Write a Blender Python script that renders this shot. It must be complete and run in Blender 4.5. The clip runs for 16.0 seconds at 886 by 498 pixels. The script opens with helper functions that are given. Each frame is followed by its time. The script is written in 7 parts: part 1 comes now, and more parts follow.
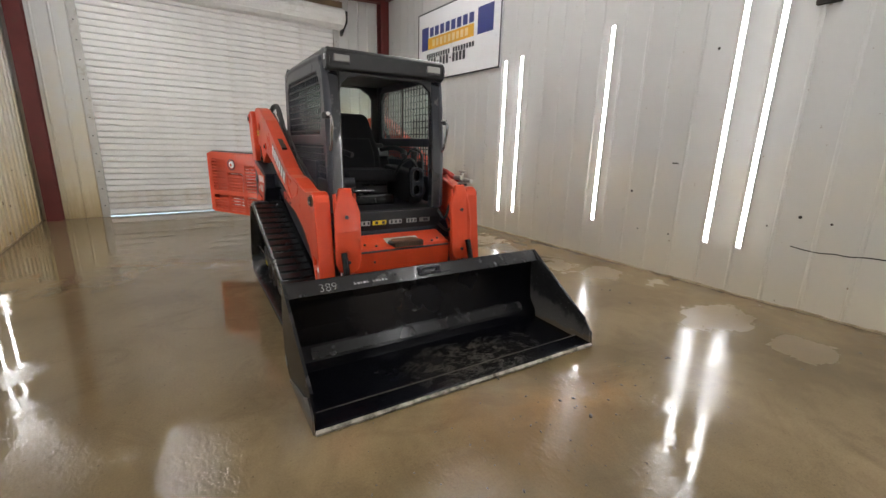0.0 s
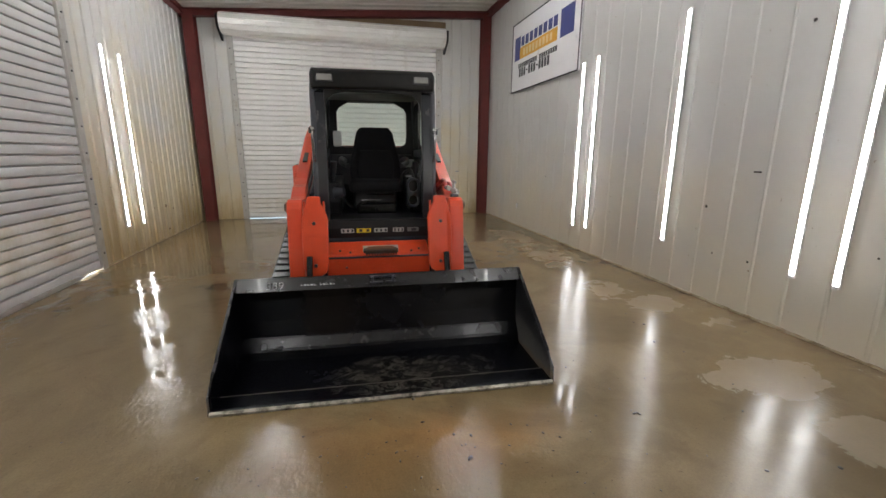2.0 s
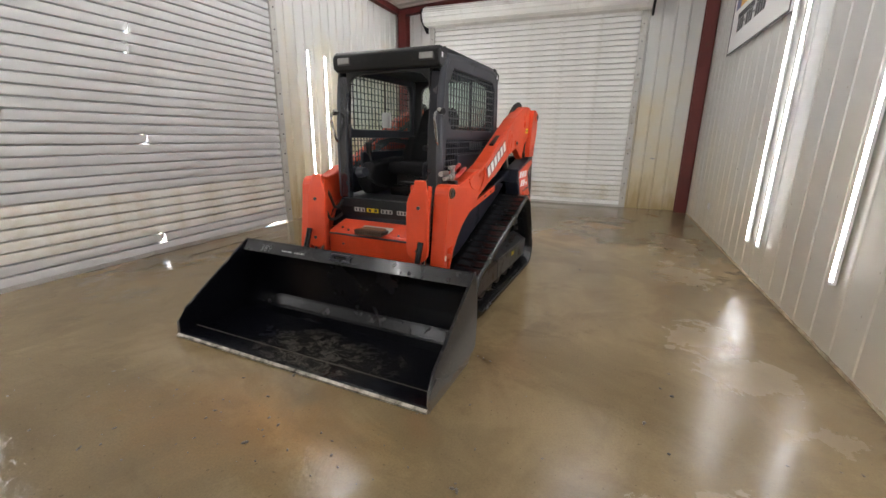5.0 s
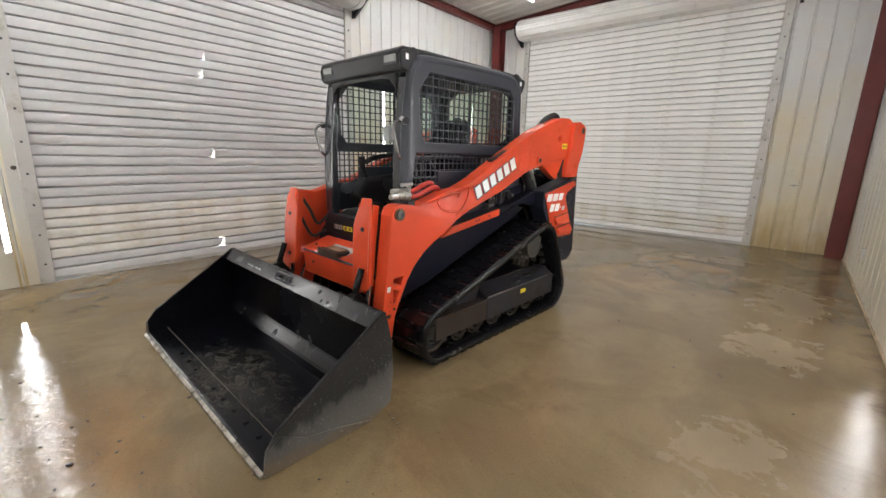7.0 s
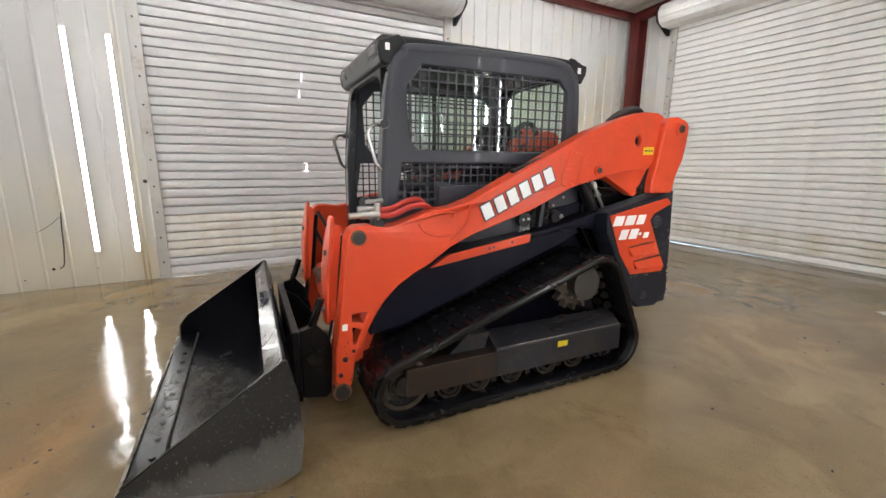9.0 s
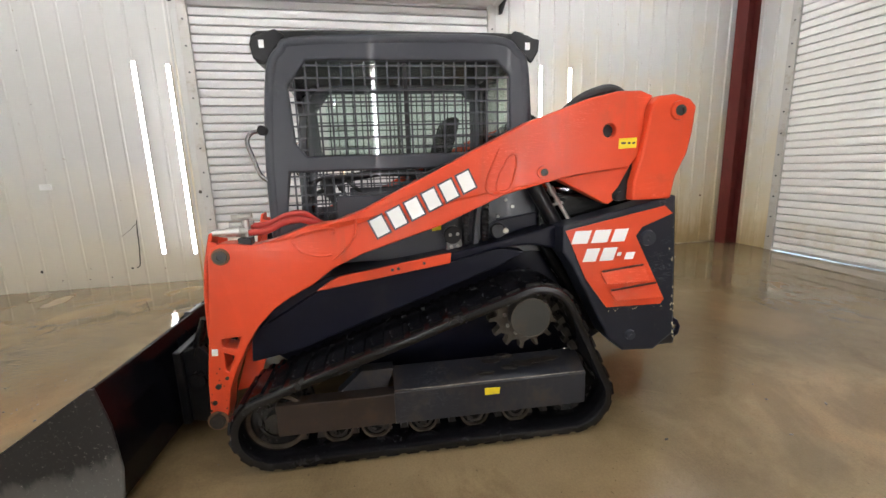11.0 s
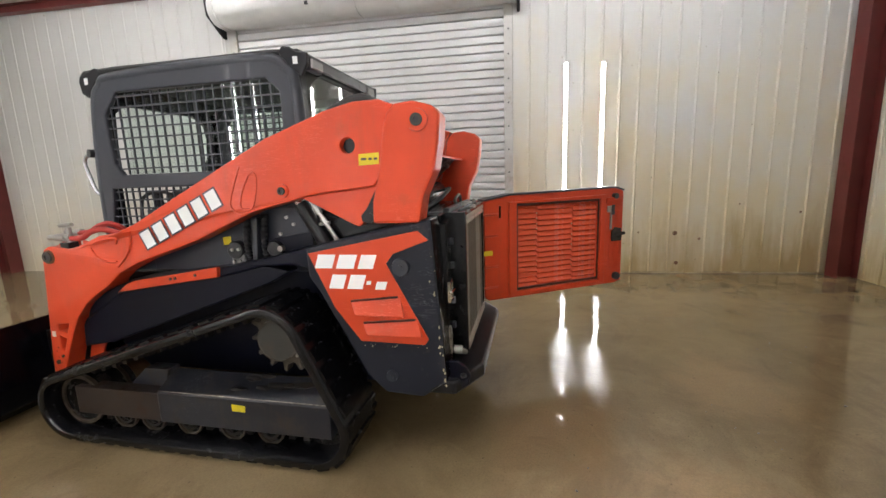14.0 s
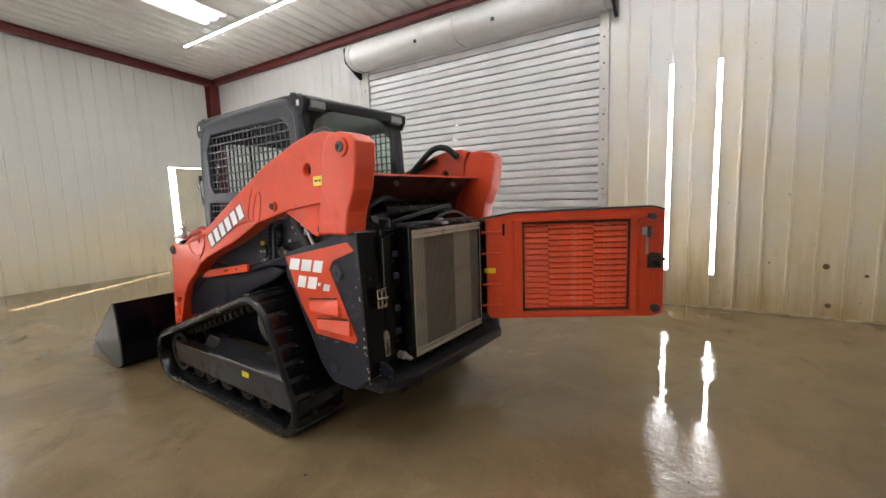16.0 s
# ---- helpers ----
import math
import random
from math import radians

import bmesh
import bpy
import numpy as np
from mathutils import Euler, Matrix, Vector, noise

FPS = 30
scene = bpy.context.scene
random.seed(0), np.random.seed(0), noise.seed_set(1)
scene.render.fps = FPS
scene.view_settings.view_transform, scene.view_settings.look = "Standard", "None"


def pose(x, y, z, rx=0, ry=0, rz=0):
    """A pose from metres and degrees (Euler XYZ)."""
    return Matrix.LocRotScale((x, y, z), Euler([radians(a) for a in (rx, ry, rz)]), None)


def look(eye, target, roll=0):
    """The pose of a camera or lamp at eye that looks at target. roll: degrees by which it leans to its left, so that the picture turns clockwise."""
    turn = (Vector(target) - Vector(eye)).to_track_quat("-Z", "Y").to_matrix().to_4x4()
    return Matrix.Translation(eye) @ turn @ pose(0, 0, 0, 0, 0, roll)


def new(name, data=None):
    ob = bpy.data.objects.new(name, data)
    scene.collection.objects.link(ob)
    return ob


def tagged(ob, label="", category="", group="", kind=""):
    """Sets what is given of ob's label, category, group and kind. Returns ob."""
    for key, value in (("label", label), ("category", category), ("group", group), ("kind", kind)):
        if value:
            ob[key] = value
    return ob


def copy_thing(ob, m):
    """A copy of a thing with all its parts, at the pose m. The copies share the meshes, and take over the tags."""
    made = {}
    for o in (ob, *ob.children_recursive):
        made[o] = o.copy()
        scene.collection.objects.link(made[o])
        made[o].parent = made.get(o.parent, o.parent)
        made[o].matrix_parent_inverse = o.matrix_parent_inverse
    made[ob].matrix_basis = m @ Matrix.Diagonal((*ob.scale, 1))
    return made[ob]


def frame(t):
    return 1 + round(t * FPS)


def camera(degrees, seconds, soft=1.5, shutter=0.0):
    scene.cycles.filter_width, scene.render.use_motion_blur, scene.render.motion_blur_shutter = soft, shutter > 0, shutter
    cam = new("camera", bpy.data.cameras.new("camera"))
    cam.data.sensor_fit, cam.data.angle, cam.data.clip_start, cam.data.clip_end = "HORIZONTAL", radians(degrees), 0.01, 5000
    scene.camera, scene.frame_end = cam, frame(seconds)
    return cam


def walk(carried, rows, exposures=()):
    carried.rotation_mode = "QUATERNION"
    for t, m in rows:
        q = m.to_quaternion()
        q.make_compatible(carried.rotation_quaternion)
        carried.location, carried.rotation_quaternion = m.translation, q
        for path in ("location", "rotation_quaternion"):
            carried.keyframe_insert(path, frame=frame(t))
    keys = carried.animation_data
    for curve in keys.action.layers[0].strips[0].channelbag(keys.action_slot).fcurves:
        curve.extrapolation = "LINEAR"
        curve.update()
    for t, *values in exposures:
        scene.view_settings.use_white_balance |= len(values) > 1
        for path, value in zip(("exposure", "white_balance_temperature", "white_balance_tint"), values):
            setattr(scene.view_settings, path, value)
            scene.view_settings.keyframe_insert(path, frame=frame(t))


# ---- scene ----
cam = camera(93.8, 16.0)
PATH = [
    (0, (-0.016, 0.056, 1.397), (1.083, 1.654, 0.911), 1.5),
    (0.5, (0.26, -0.077, 1.375), (1.158, 1.653, 0.929), -0.0),
    (1, (0.581, -0.276, 1.406), (1.337, 1.511, 0.923), 1.4),
    (1.5, (0.911, -0.353, 1.386), (1.541, 1.486, 0.918), 1.4),
    (2, (1.236, -0.409, 1.393), (1.697, 1.487, 0.953), 0.3),
    (2.5, (1.596, -0.493, 1.414), (1.886, 1.431, 0.951), 0.1),
    (3, (1.902, -0.468, 1.371), (2.098, 1.461, 0.879), -0.9),
    (3.5, (2.251, -0.362, 1.404), (2.169, 1.578, 0.922), -1.7),
    (4, (2.589, -0.289, 1.411), (2.216, 1.608, 0.902), -1.6),
    (4.2, (2.724, -0.246, 1.419), (2.276, 1.631, 0.894), -0.6),
    (6.3, (3.805, 0.675, 1.367), (2.761, 2.314, 0.895), -0.3),
    (6.5, (3.869, 0.793, 1.385), (2.782, 2.403, 0.907), 0.0),
    (7, (4.012, 1.047, 1.376), (2.76, 2.541, 0.929), 1.3),
    (7.5, (4.16, 1.299, 1.395), (2.723, 2.618, 0.953), 1.7),
    (8, (4.185, 1.606, 1.362), (2.627, 2.787, 0.942), 1.5),
    (8.2, (4.188, 1.737, 1.37), (2.592, 2.867, 0.954), 1.3),
    (10.3, (4.197, 3.029, 1.37), (2.312, 3.583, 0.993), -1.0),
    (10.5, (4.218, 3.173, 1.387), (2.315, 3.662, 1.009), -1.2),
    (11, (4.219, 3.456, 1.383), (2.296, 3.84, 0.993), -1.8),
    (11.5, (4.172, 3.788, 1.399), (2.24, 4.126, 1.012), -2.6),
    (12, (4.168, 4.097, 1.385), (2.219, 4.351, 1.016), -2.9),
    (12.5, (4.177, 4.421, 1.4), (2.217, 4.552, 1.027), -2.3),
    (13, (4.119, 4.726, 1.388), (2.154, 4.76, 1.015), -0.9),
    (13.5, (4.095, 5.055, 1.372), (2.131, 4.93, 1.016), -1.3),
    (14, (4.117, 5.41, 1.386), (2.174, 5.092, 1.037), -2.0),
    (14.5, (4.068, 5.702, 1.376), (2.153, 5.202, 1.087), -2.4),
    (15, (4.007, 5.972, 1.382), (2.164, 5.242, 1.118), -2.2),
    (15.5, (3.958, 6.311, 1.375), (2.216, 5.358, 1.129), -2.3),
    (16, (3.837, 6.55, 1.357), (2.17, 5.472, 1.111), -2.0),
]
EXPOSURES = [(0, 4.25), (0.5, 4.21), (1.5, 4.08), (2.5, 4.0), (3.5, 4.16), (4.2, 4.24), (6.3, 4.42), (8.2, 4.43), (10.3, 4.53), (12.5, 4.53), (14, 4.45), (16, 4.35)]
walk(cam, [(t, look(eye, target, roll)) for t, eye, target, roll in PATH], EXPOSURES)

# ---------------------------------------------------------------- world and sun
SUN_WAY = Vector((0.88, 0.46, -0.64))
world = bpy.data.worlds.new("sky")
scene.world = world
world.use_nodes = True
_bg = world.node_tree.nodes["Background"]
_sky = world.node_tree.nodes.new("ShaderNodeTexSky")
_sky.sky_type = "NISHITA"
_sky.sun_disc = False
_sky.sun_elevation = math.asin(-SUN_WAY.z / SUN_WAY.length)
_sky.sun_rotation = math.atan2(-SUN_WAY.x, -SUN_WAY.y)
world.node_tree.links.new(_sky.outputs[0], _bg.inputs[0])
_bg.inputs[1].default_value = 0.05
_sun = bpy.data.lights.new("sun", "SUN")
_sun.energy, _sun.angle, _sun.color = 5.0, radians(0.5), (1.0, 0.97, 0.93)
new("sun", _sun).matrix_world = look((-20, -12, 16), Vector((-20, -12, 16)) + SUN_WAY)

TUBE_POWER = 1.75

# ---------------------------------------------------------------- materials


def nodes_of(name):
    m = bpy.data.materials.new(name)
    m.use_nodes = True
    nt = m.node_tree
    return m, nt, nt.nodes["Principled BSDF"]


def ramp(nt, source, stops):
    r = nt.nodes.new("ShaderNodeValToRGB")
    while len(r.color_ramp.elements) < len(stops):
        r.color_ramp.elements.new(0.5)
    for e, (p, c) in zip(r.color_ramp.elements, stops):
        e.position = p
        e.color = (c, c, c, 1) if isinstance(c, (int, float)) else (*c, 1)
    nt.links.new(source, r.inputs[0])
    return r.outputs[0]


def noise_node(nt, scale, detail=4.0, rough=0.6, stretch=None, coords="Object", distort=0.0):
    tc = nt.nodes.new("ShaderNodeTexCoord")
    vec = tc.outputs[coords]
    if stretch:
        mp = nt.nodes.new("ShaderNodeMapping")
        mp.inputs["Scale"].default_value = stretch
        nt.links.new(vec, mp.inputs[0])
        vec = mp.outputs[0]
    n = nt.nodes.new("ShaderNodeTexNoise")
    n.inputs["Scale"].default_value = scale
    n.inputs["Detail"].default_value = detail
    n.inputs["Roughness"].default_value = rough
    n.inputs["Distortion"].default_value = distort
    nt.links.new(vec, n.inputs["Vector"])
    return n.outputs[0]


def mix(nt, fac, a, b, kind="MIX"):
    m = nt.nodes.new("ShaderNodeMix")
    m.data_type, m.blend_type = "RGBA", kind
    for sock, v in ((m.inputs[0], fac), (m.inputs[6], a), (m.inputs[7], b)):
        if isinstance(v, (int, float)):
            sock.default_value = v
        elif isinstance(v, tuple):
            sock.default_value = (*v, 1)
        else:
            nt.links.new(v, sock)
    return m.outputs[2]


def math_node(nt, op, a, b=0.0):
    m = nt.nodes.new("ShaderNodeMath")
    m.operation = op
    for sock, v in ((m.inputs[0], a), (m.inputs[1], b)):
        if isinstance(v, (int, float)):
            sock.default_value = v
        else:
            nt.links.new(v, sock)
    return m.outputs[0]


def bump(nt, bsdf, height, strength=0.2, dist=0.01):
    b = nt.nodes.new("ShaderNodeBump")
    b.inputs["Strength"].default_value = strength
    b.inputs["Distance"].default_value = dist
    nt.links.new(height, b.inputs["Height"])
    nt.links.new(b.outputs[0], bsdf.inputs["Normal"])


def paint(name, colour, rough=0.4, metal=0.0, vary=0.12, dirt=None, dirt_amount=0.0, dirt_scale=6.0, grain=60.0, relief=0.05, coat=0.0, spec=0.5, scratch=0.0, runs=None):
    """Painted or plain surface: colour varied at two scales, optional dirt in patches, fine relief."""
    m, nt, p = nodes_of(name)
    big = noise_node(nt, 2.3, 3)
    fine = noise_node(nt, grain, 3)
    dark = tuple(c * (1 - vary) for c in colour)
    light = tuple(min(1, c * (1 + vary)) for c in colour)
    col = mix(nt, ramp(nt, big, [(0.3, 0.0), (0.7, 1.0)]), dark, light)
    col = mix(nt, math_node(nt, "MULTIPLY", fine, 0.25), col, dark)
    if dirt:
        d = ramp(nt, noise_node(nt, dirt_scale, 8, 0.7), [(0.62 - dirt_amount * 0.35, 0.0), (0.78 - dirt_amount * 0.2, 1.0)])
        col = mix(nt, math_node(nt, "MULTIPLY", d, min(1.0, 0.35 + dirt_amount)), col, dirt)
        rr = mix(nt, d, (rough,) * 3, (0.85,) * 3)
        nt.links.new(rr, p.inputs["Roughness"])
    else:
        nt.links.new(ramp(nt, big, [(0.2, rough * 0.8), (0.8, min(1, rough * 1.25))]), p.inputs["Roughness"])
    if scratch:
        turn = noise_node(nt, 5.0, 2, 0.5, (1.0, 1.0, 6.0), "Object", 2.5)
        where = ramp(nt, noise_node(nt, 3.1, 3, 0.5), [(0.52, 0.0), (0.66, 1.0)])
        thin = ramp(nt, turn, [(0.485, 0.0), (0.495, 1.0), (0.505, 1.0), (0.515, 0.0)])
        lightened = tuple(min(1, c * 1.6 + 0.10) for c in colour)
        col = mix(nt, math_node(nt, "MULTIPLY", math_node(nt, "MULTIPLY", thin, where), scratch), col, lightened)
    if runs:
        drip = ramp(nt, noise_node(nt, 9.0, 6, 0.6, (1.6, 1.6, 0.16), "Object", 0.2), [(0.56, 0.0), (0.66, 0.30), (0.78, 0.55)])
        smear = ramp(nt, noise_node(nt, 1.9, 5, 0.6), [(0.40, 0.15), (0.62, 1.0)])
        col = mix(nt, math_node(nt, "MULTIPLY", drip, smear), col, runs)
    nt.links.new(col, p.inputs["Base Color"])
    p.inputs["Metallic"].default_value = metal
    p.inputs["Coat Weight"].default_value = coat
    p.inputs["Specular IOR Level"].default_value = spec
    bump(nt, p, fine, relief, 0.004)
    return m


def wall_sheet(name, colour, stain, clean=0.0, haze=0.80, rough=0.32):
    """Ribbed white sheet metal, with splashed mud and drips near the floor, and small scuffs."""
    m, nt, p = nodes_of(name)
    tc = nt.nodes.new("ShaderNodeTexCoord")
    sep = nt.nodes.new("ShaderNodeSeparateXYZ")
    nt.links.new(tc.outputs["Object"], sep.inputs[0])
    drips = noise_node(nt, 5.0, 6, 0.65, (1, 1, 0.12))
    cloud = noise_node(nt, 1.1, 5, 0.6)
    spots = noise_node(nt, 19.0, 3, 0.5)
    col = mix(nt, ramp(nt, cloud, [(0.25, 0.0), (0.75, 1.0)]), tuple(c * 0.93 for c in colour), colour)
    reach = math_node(nt, "ADD", math_node(nt, "MULTIPLY", drips, 1.5), math_node(nt, "MULTIPLY", cloud, 0.9))
    splash = math_node(nt, "SUBTRACT", reach, math_node(nt, "ADD", math_node(nt, "MULTIPLY", sep.outputs[2], 0.80), 0.58 + clean))
    film = ramp(nt, math_node(nt, "SUBTRACT", cloud, math_node(nt, "MULTIPLY", sep.outputs[2], 0.16 + 0.18 * clean)), [(-0.05, 0.0), (0.46, haze)])
    col = mix(nt, film, col, (0.66, 0.55, 0.32))
    mud = ramp(nt, splash, [(0.05, 0.0), (0.30, 0.35), (0.62, 0.85)])
    col = mix(nt, mud, col, stain)
    col = mix(nt, ramp(nt, spots, [(0.73, 0.0), (0.76, 0.75)]), col, (0.22, 0.16, 0.09))
    nt.links.new(col, p.inputs["Base Color"])
    nt.links.new(ramp(nt, cloud, [(0.2, rough), (0.8, rough + 0.16)]), p.inputs["Roughness"])
    bump(nt, p, noise_node(nt, 3.0, 2, 0.5, (1, 1, 0.3)), 0.07, 0.03)
    return m


def wet_floor(name):
    """Brown concrete: damp all over, standing water in places, pale dry islands with clear edges, dark stains and grit."""
    m, nt, p = nodes_of(name)
    tc = nt.nodes.new("ShaderNodeTexCoord")
    here = tc.outputs["Object"]
    sep = nt.nodes.new("ShaderNodeSeparateXYZ")
    nt.links.new(here, sep.inputs[0])
    broad = noise_node(nt, 0.55, 6, 0.6, None, "Object", 0.6)
    mid = noise_node(nt, 2.2, 8, 0.62, (1.0, 0.6, 1), "Object", 0.8)
    edge = noise_node(nt, 3.2, 8, 0.66, None, "Object", 0.5)
    grit = noise_node(nt, 90.0, 4, 0.7)
    col = mix(nt, ramp(nt, broad, [(0.32, 0.0), (0.68, 1.0)]), (0.158, 0.112, 0.055), (0.285, 0.212, 0.118))
    col = mix(nt, ramp(nt, mid, [(0.42, 0.0), (0.64, 0.45)]), col, (0.310, 0.228, 0.124))
    stain = ramp(nt, noise_node(nt, 1.7, 9, 0.7, (0.8, 1.1, 1), "Object", 1.4), [(0.54, 0.0), (0.64, 0.26), (0.76, 0.45)])
    col = mix(nt, stain, col, (0.095, 0.062, 0.029))
    for cx, cy, rx, ry in ((2.62, 6.1, 0.55, 0.75), (1.4, 6.8, 0.5, 0.4), (3.2, 7.3, 0.5, 0.3)):
        col = mix(nt, place_mask(nt, here, cx, cy, rx, ry, edge, 0.5, 1.6), col, (0.369, 0.235, 0.118))
    for cx, cy, rx, ry in ((1.45, 1.30, 0.75, 0.42), (1.95, 1.38, 0.5, 0.25)):
        col = mix(nt, place_mask(nt, here, cx, cy, rx, ry, edge, 0.6, 1.5, 0.2), col, (0.315, 0.170, 0.062))
    col = mix(nt, ramp(nt, grit, [(0.3, 0.25), (0.6, 0.0)]), col, (0.068, 0.050, 0.031))
    # broad dark patch in the colour offsets excess lamp light on the south-east floor
    col = mix(nt, place_mask(nt, here, 3.55, 0.45, 1.2, 0.8, edge, 0.38, 1.6, 0.3), col, (0.085, 0.060, 0.030))
    # pale dry islands, most of them along the east wall
    isles = noise_node(nt, 1.5, 7, 0.64, (1.25, 0.8, 1), "Object", 0.6)
    side = ramp(nt, math_node(nt, "MULTIPLY", sep.outputs[0], 0.2), [(0.62, 0.0), (0.84, 0.05)])
    dry = ramp(nt, math_node(nt, "ADD", isles, side), [(0.64, 0.0), (0.80, 0.5)])
    for cx, cy, rx, ry in ((3.86, 1.46, 0.46, 0.26), (3.80, 0.86, 0.26, 0.24), (-1.15, 0.0, 0.32, 0.10), (-1.35, -0.3, 0.2, 0.1)):
        dry = math_node(nt, "MAXIMUM", dry, place_mask(nt, here, cx, cy, rx, ry, edge, 0.8, 1.9, 0.72))
    for cx, cy, rx, ry in ((4.38, 2.31, 0.24, 0.14), (4.15, 2.85, 0.42, 0.30), (3.95, 3.3, 0.40, 0.40), (4.05, 4.9, 0.45, 0.60), (4.15, 6.4, 0.45, 0.8), (3.3, 7.9, 0.6, 0.35)):
        dry = math_node(nt, "MAXIMUM", dry, place_mask(nt, here, cx, cy, rx, ry, edge, 0.62, 2.6, 0.25))
    for cx, cy, rx, ry in ((4.35, 4.28, 0.14, 0.12), (4.36, 3.75, 0.22, 0.30), (3.9, 1.12, 0.28, 0.10)):
        dry = math_node(nt, "MULTIPLY", dry, math_node(nt, "SUBTRACT", 1.0, place_mask(nt, here, cx, cy, rx, ry, edge, 1.0, 1.4)))
    speck = ramp(nt, noise_node(nt, 22.0, 6, 0.7), [(0.34, 0.7), (0.6, 1.0)])
    dry = math_node(nt, "MULTIPLY", dry, speck)
    col = mix(nt, math_node(nt, "MULTIPLY", dry, 0.45), col, (0.335, 0.275, 0.200))
    drops = ramp(nt, noise_node(nt, 38.0, 2, 0.5), [(0.70, 0.0), (0.74, 0.5)])
    col = mix(nt, drops, col, (0.058, 0.042, 0.025))
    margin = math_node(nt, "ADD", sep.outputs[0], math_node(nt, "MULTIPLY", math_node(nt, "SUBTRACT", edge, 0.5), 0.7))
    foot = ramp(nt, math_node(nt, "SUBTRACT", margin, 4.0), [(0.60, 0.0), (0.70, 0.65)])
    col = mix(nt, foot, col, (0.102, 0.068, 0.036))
    # standing water
    pool = ramp(nt, noise_node(nt, 0.95, 8, 0.6, None, "Object", 0.8), [(0.475, 0.0), (0.56, 1.0)])
    for cx, cy, rx, ry in ((-0.20, 6.6, 2.6, 1.6), (-0.55, 3.6, 1.25, 2.8), (1.5, 5.35, 1.1, 0.8), (4.0, 4.35, 0.4, 0.45), (0.7, 0.95, 1.5, 0.55), (3.75, 1.15, 0.5, 0.35)):
        pool = math_node(nt, "MAXIMUM", pool, place_mask(nt, here, cx, cy, rx, ry, edge, 1.0, 1.15, 0.80))
    pool = math_node(nt, "MULTIPLY", pool, math_node(nt, "SUBTRACT", 1.0, dry))
    col = mix(nt, math_node(nt, "MULTIPLY", pool, 0.34), col, (0.097, 0.070, 0.036))
    col = mix(nt, 0.08, col, (0.02, 0.014, 0.006))
    nt.links.new(col, p.inputs["Base Color"])
    # the film of water is smooth over most of the floor, thin and broken along the east side
    thin = ramp(nt, math_node(nt, "MULTIPLY", math_node(nt, "ADD", sep.outputs[0], math_node(nt, "MULTIPLY", math_node(nt, "SUBTRACT", broad, 0.5), 1.6)), 0.25), [(0.50, 0.0), (0.66, 1.0)])
    damp = mix(nt, thin, ramp(nt, mid, [(0.3, 0.045), (0.72, 0.09)]), ramp(nt, mid, [(0.3, 0.15), (0.72, 0.26)]))
    wet = mix(nt, math_node(nt, "MULTIPLY", pool, math_node(nt, "SUBTRACT", 1.0, math_node(nt, "MULTIPLY", thin, 0.95))), damp, (0.028, 0.028, 0.028))
    nt.links.new(mix(nt, dry, wet, (0.46, 0.46, 0.46)), p.inputs["Roughness"])
    p.inputs["IOR"].default_value = 1.48
    swell = math_node(nt, "MULTIPLY", noise_node(nt, 2.6, 3, 0.5, (0.5, 1.5, 1)), 0.20)
    stir = ramp(nt, noise_node(nt, 1.15, 4, 0.55, None, "Object", 0.3), [(0.50, 0.03), (0.66, 0.80)])
    for cx, cy, rx, ry in ((1.75, 6.30, 0.85, 0.55), (1.00, 5.82, 0.60, 0.32), (0.10, 1.95, 0.32, 0.45), (-0.55, 2.2, 0.35, 0.4), (0.9, 1.1, 1.2, 0.6), (3.9, 1.1, 0.5, 0.4)):
        stir = math_node(nt, "MAXIMUM", stir, place_mask(nt, here, cx, cy, rx, ry, edge, 0.9, 1.3, 0.3))
    ripple = math_node(nt, "MULTIPLY", noise_node(nt, 19.0, 5, 0.62, (1.5, 0.8, 1), "Object", 0.4), stir)
    grain = math_node(nt, "MULTIPLY", grit, math_node(nt, "MULTIPLY", thin, math_node(nt, "MULTIPLY", math_node(nt, "SUBTRACT", 1.0, pool), 0.12)))
    h = math_node(nt, "ADD", math_node(nt, "ADD", swell, ripple), grain)
    bump(nt, p, h, 0.14, 0.03)
    return m


def place_mask(nt, vec, cx, cy, rx, ry, wobble, amount, uneven=2.2, inner=0.55):
    """A soft patch round (cx, cy) with an uneven outline, as a factor from 0 to 1."""
    mp = nt.nodes.new("ShaderNodeMapping")
    mp.inputs["Location"].default_value = (-cx / rx, -cy / ry, 0)
    mp.inputs["Scale"].default_value = (1 / rx, 1 / ry, 0)
    nt.links.new(vec, mp.inputs[0])
    ln = nt.nodes.new("ShaderNodeVectorMath")
    ln.operation = "LENGTH"
    nt.links.new(mp.outputs[0], ln.inputs[0])
    d = math_node(nt, "ADD", ln.outputs["Value"], math_node(nt, "MULTIPLY", math_node(nt, "SUBTRACT", wobble, 0.5), uneven))
    return ramp(nt, d, [(inner, amount), (1.0, 0.0)])


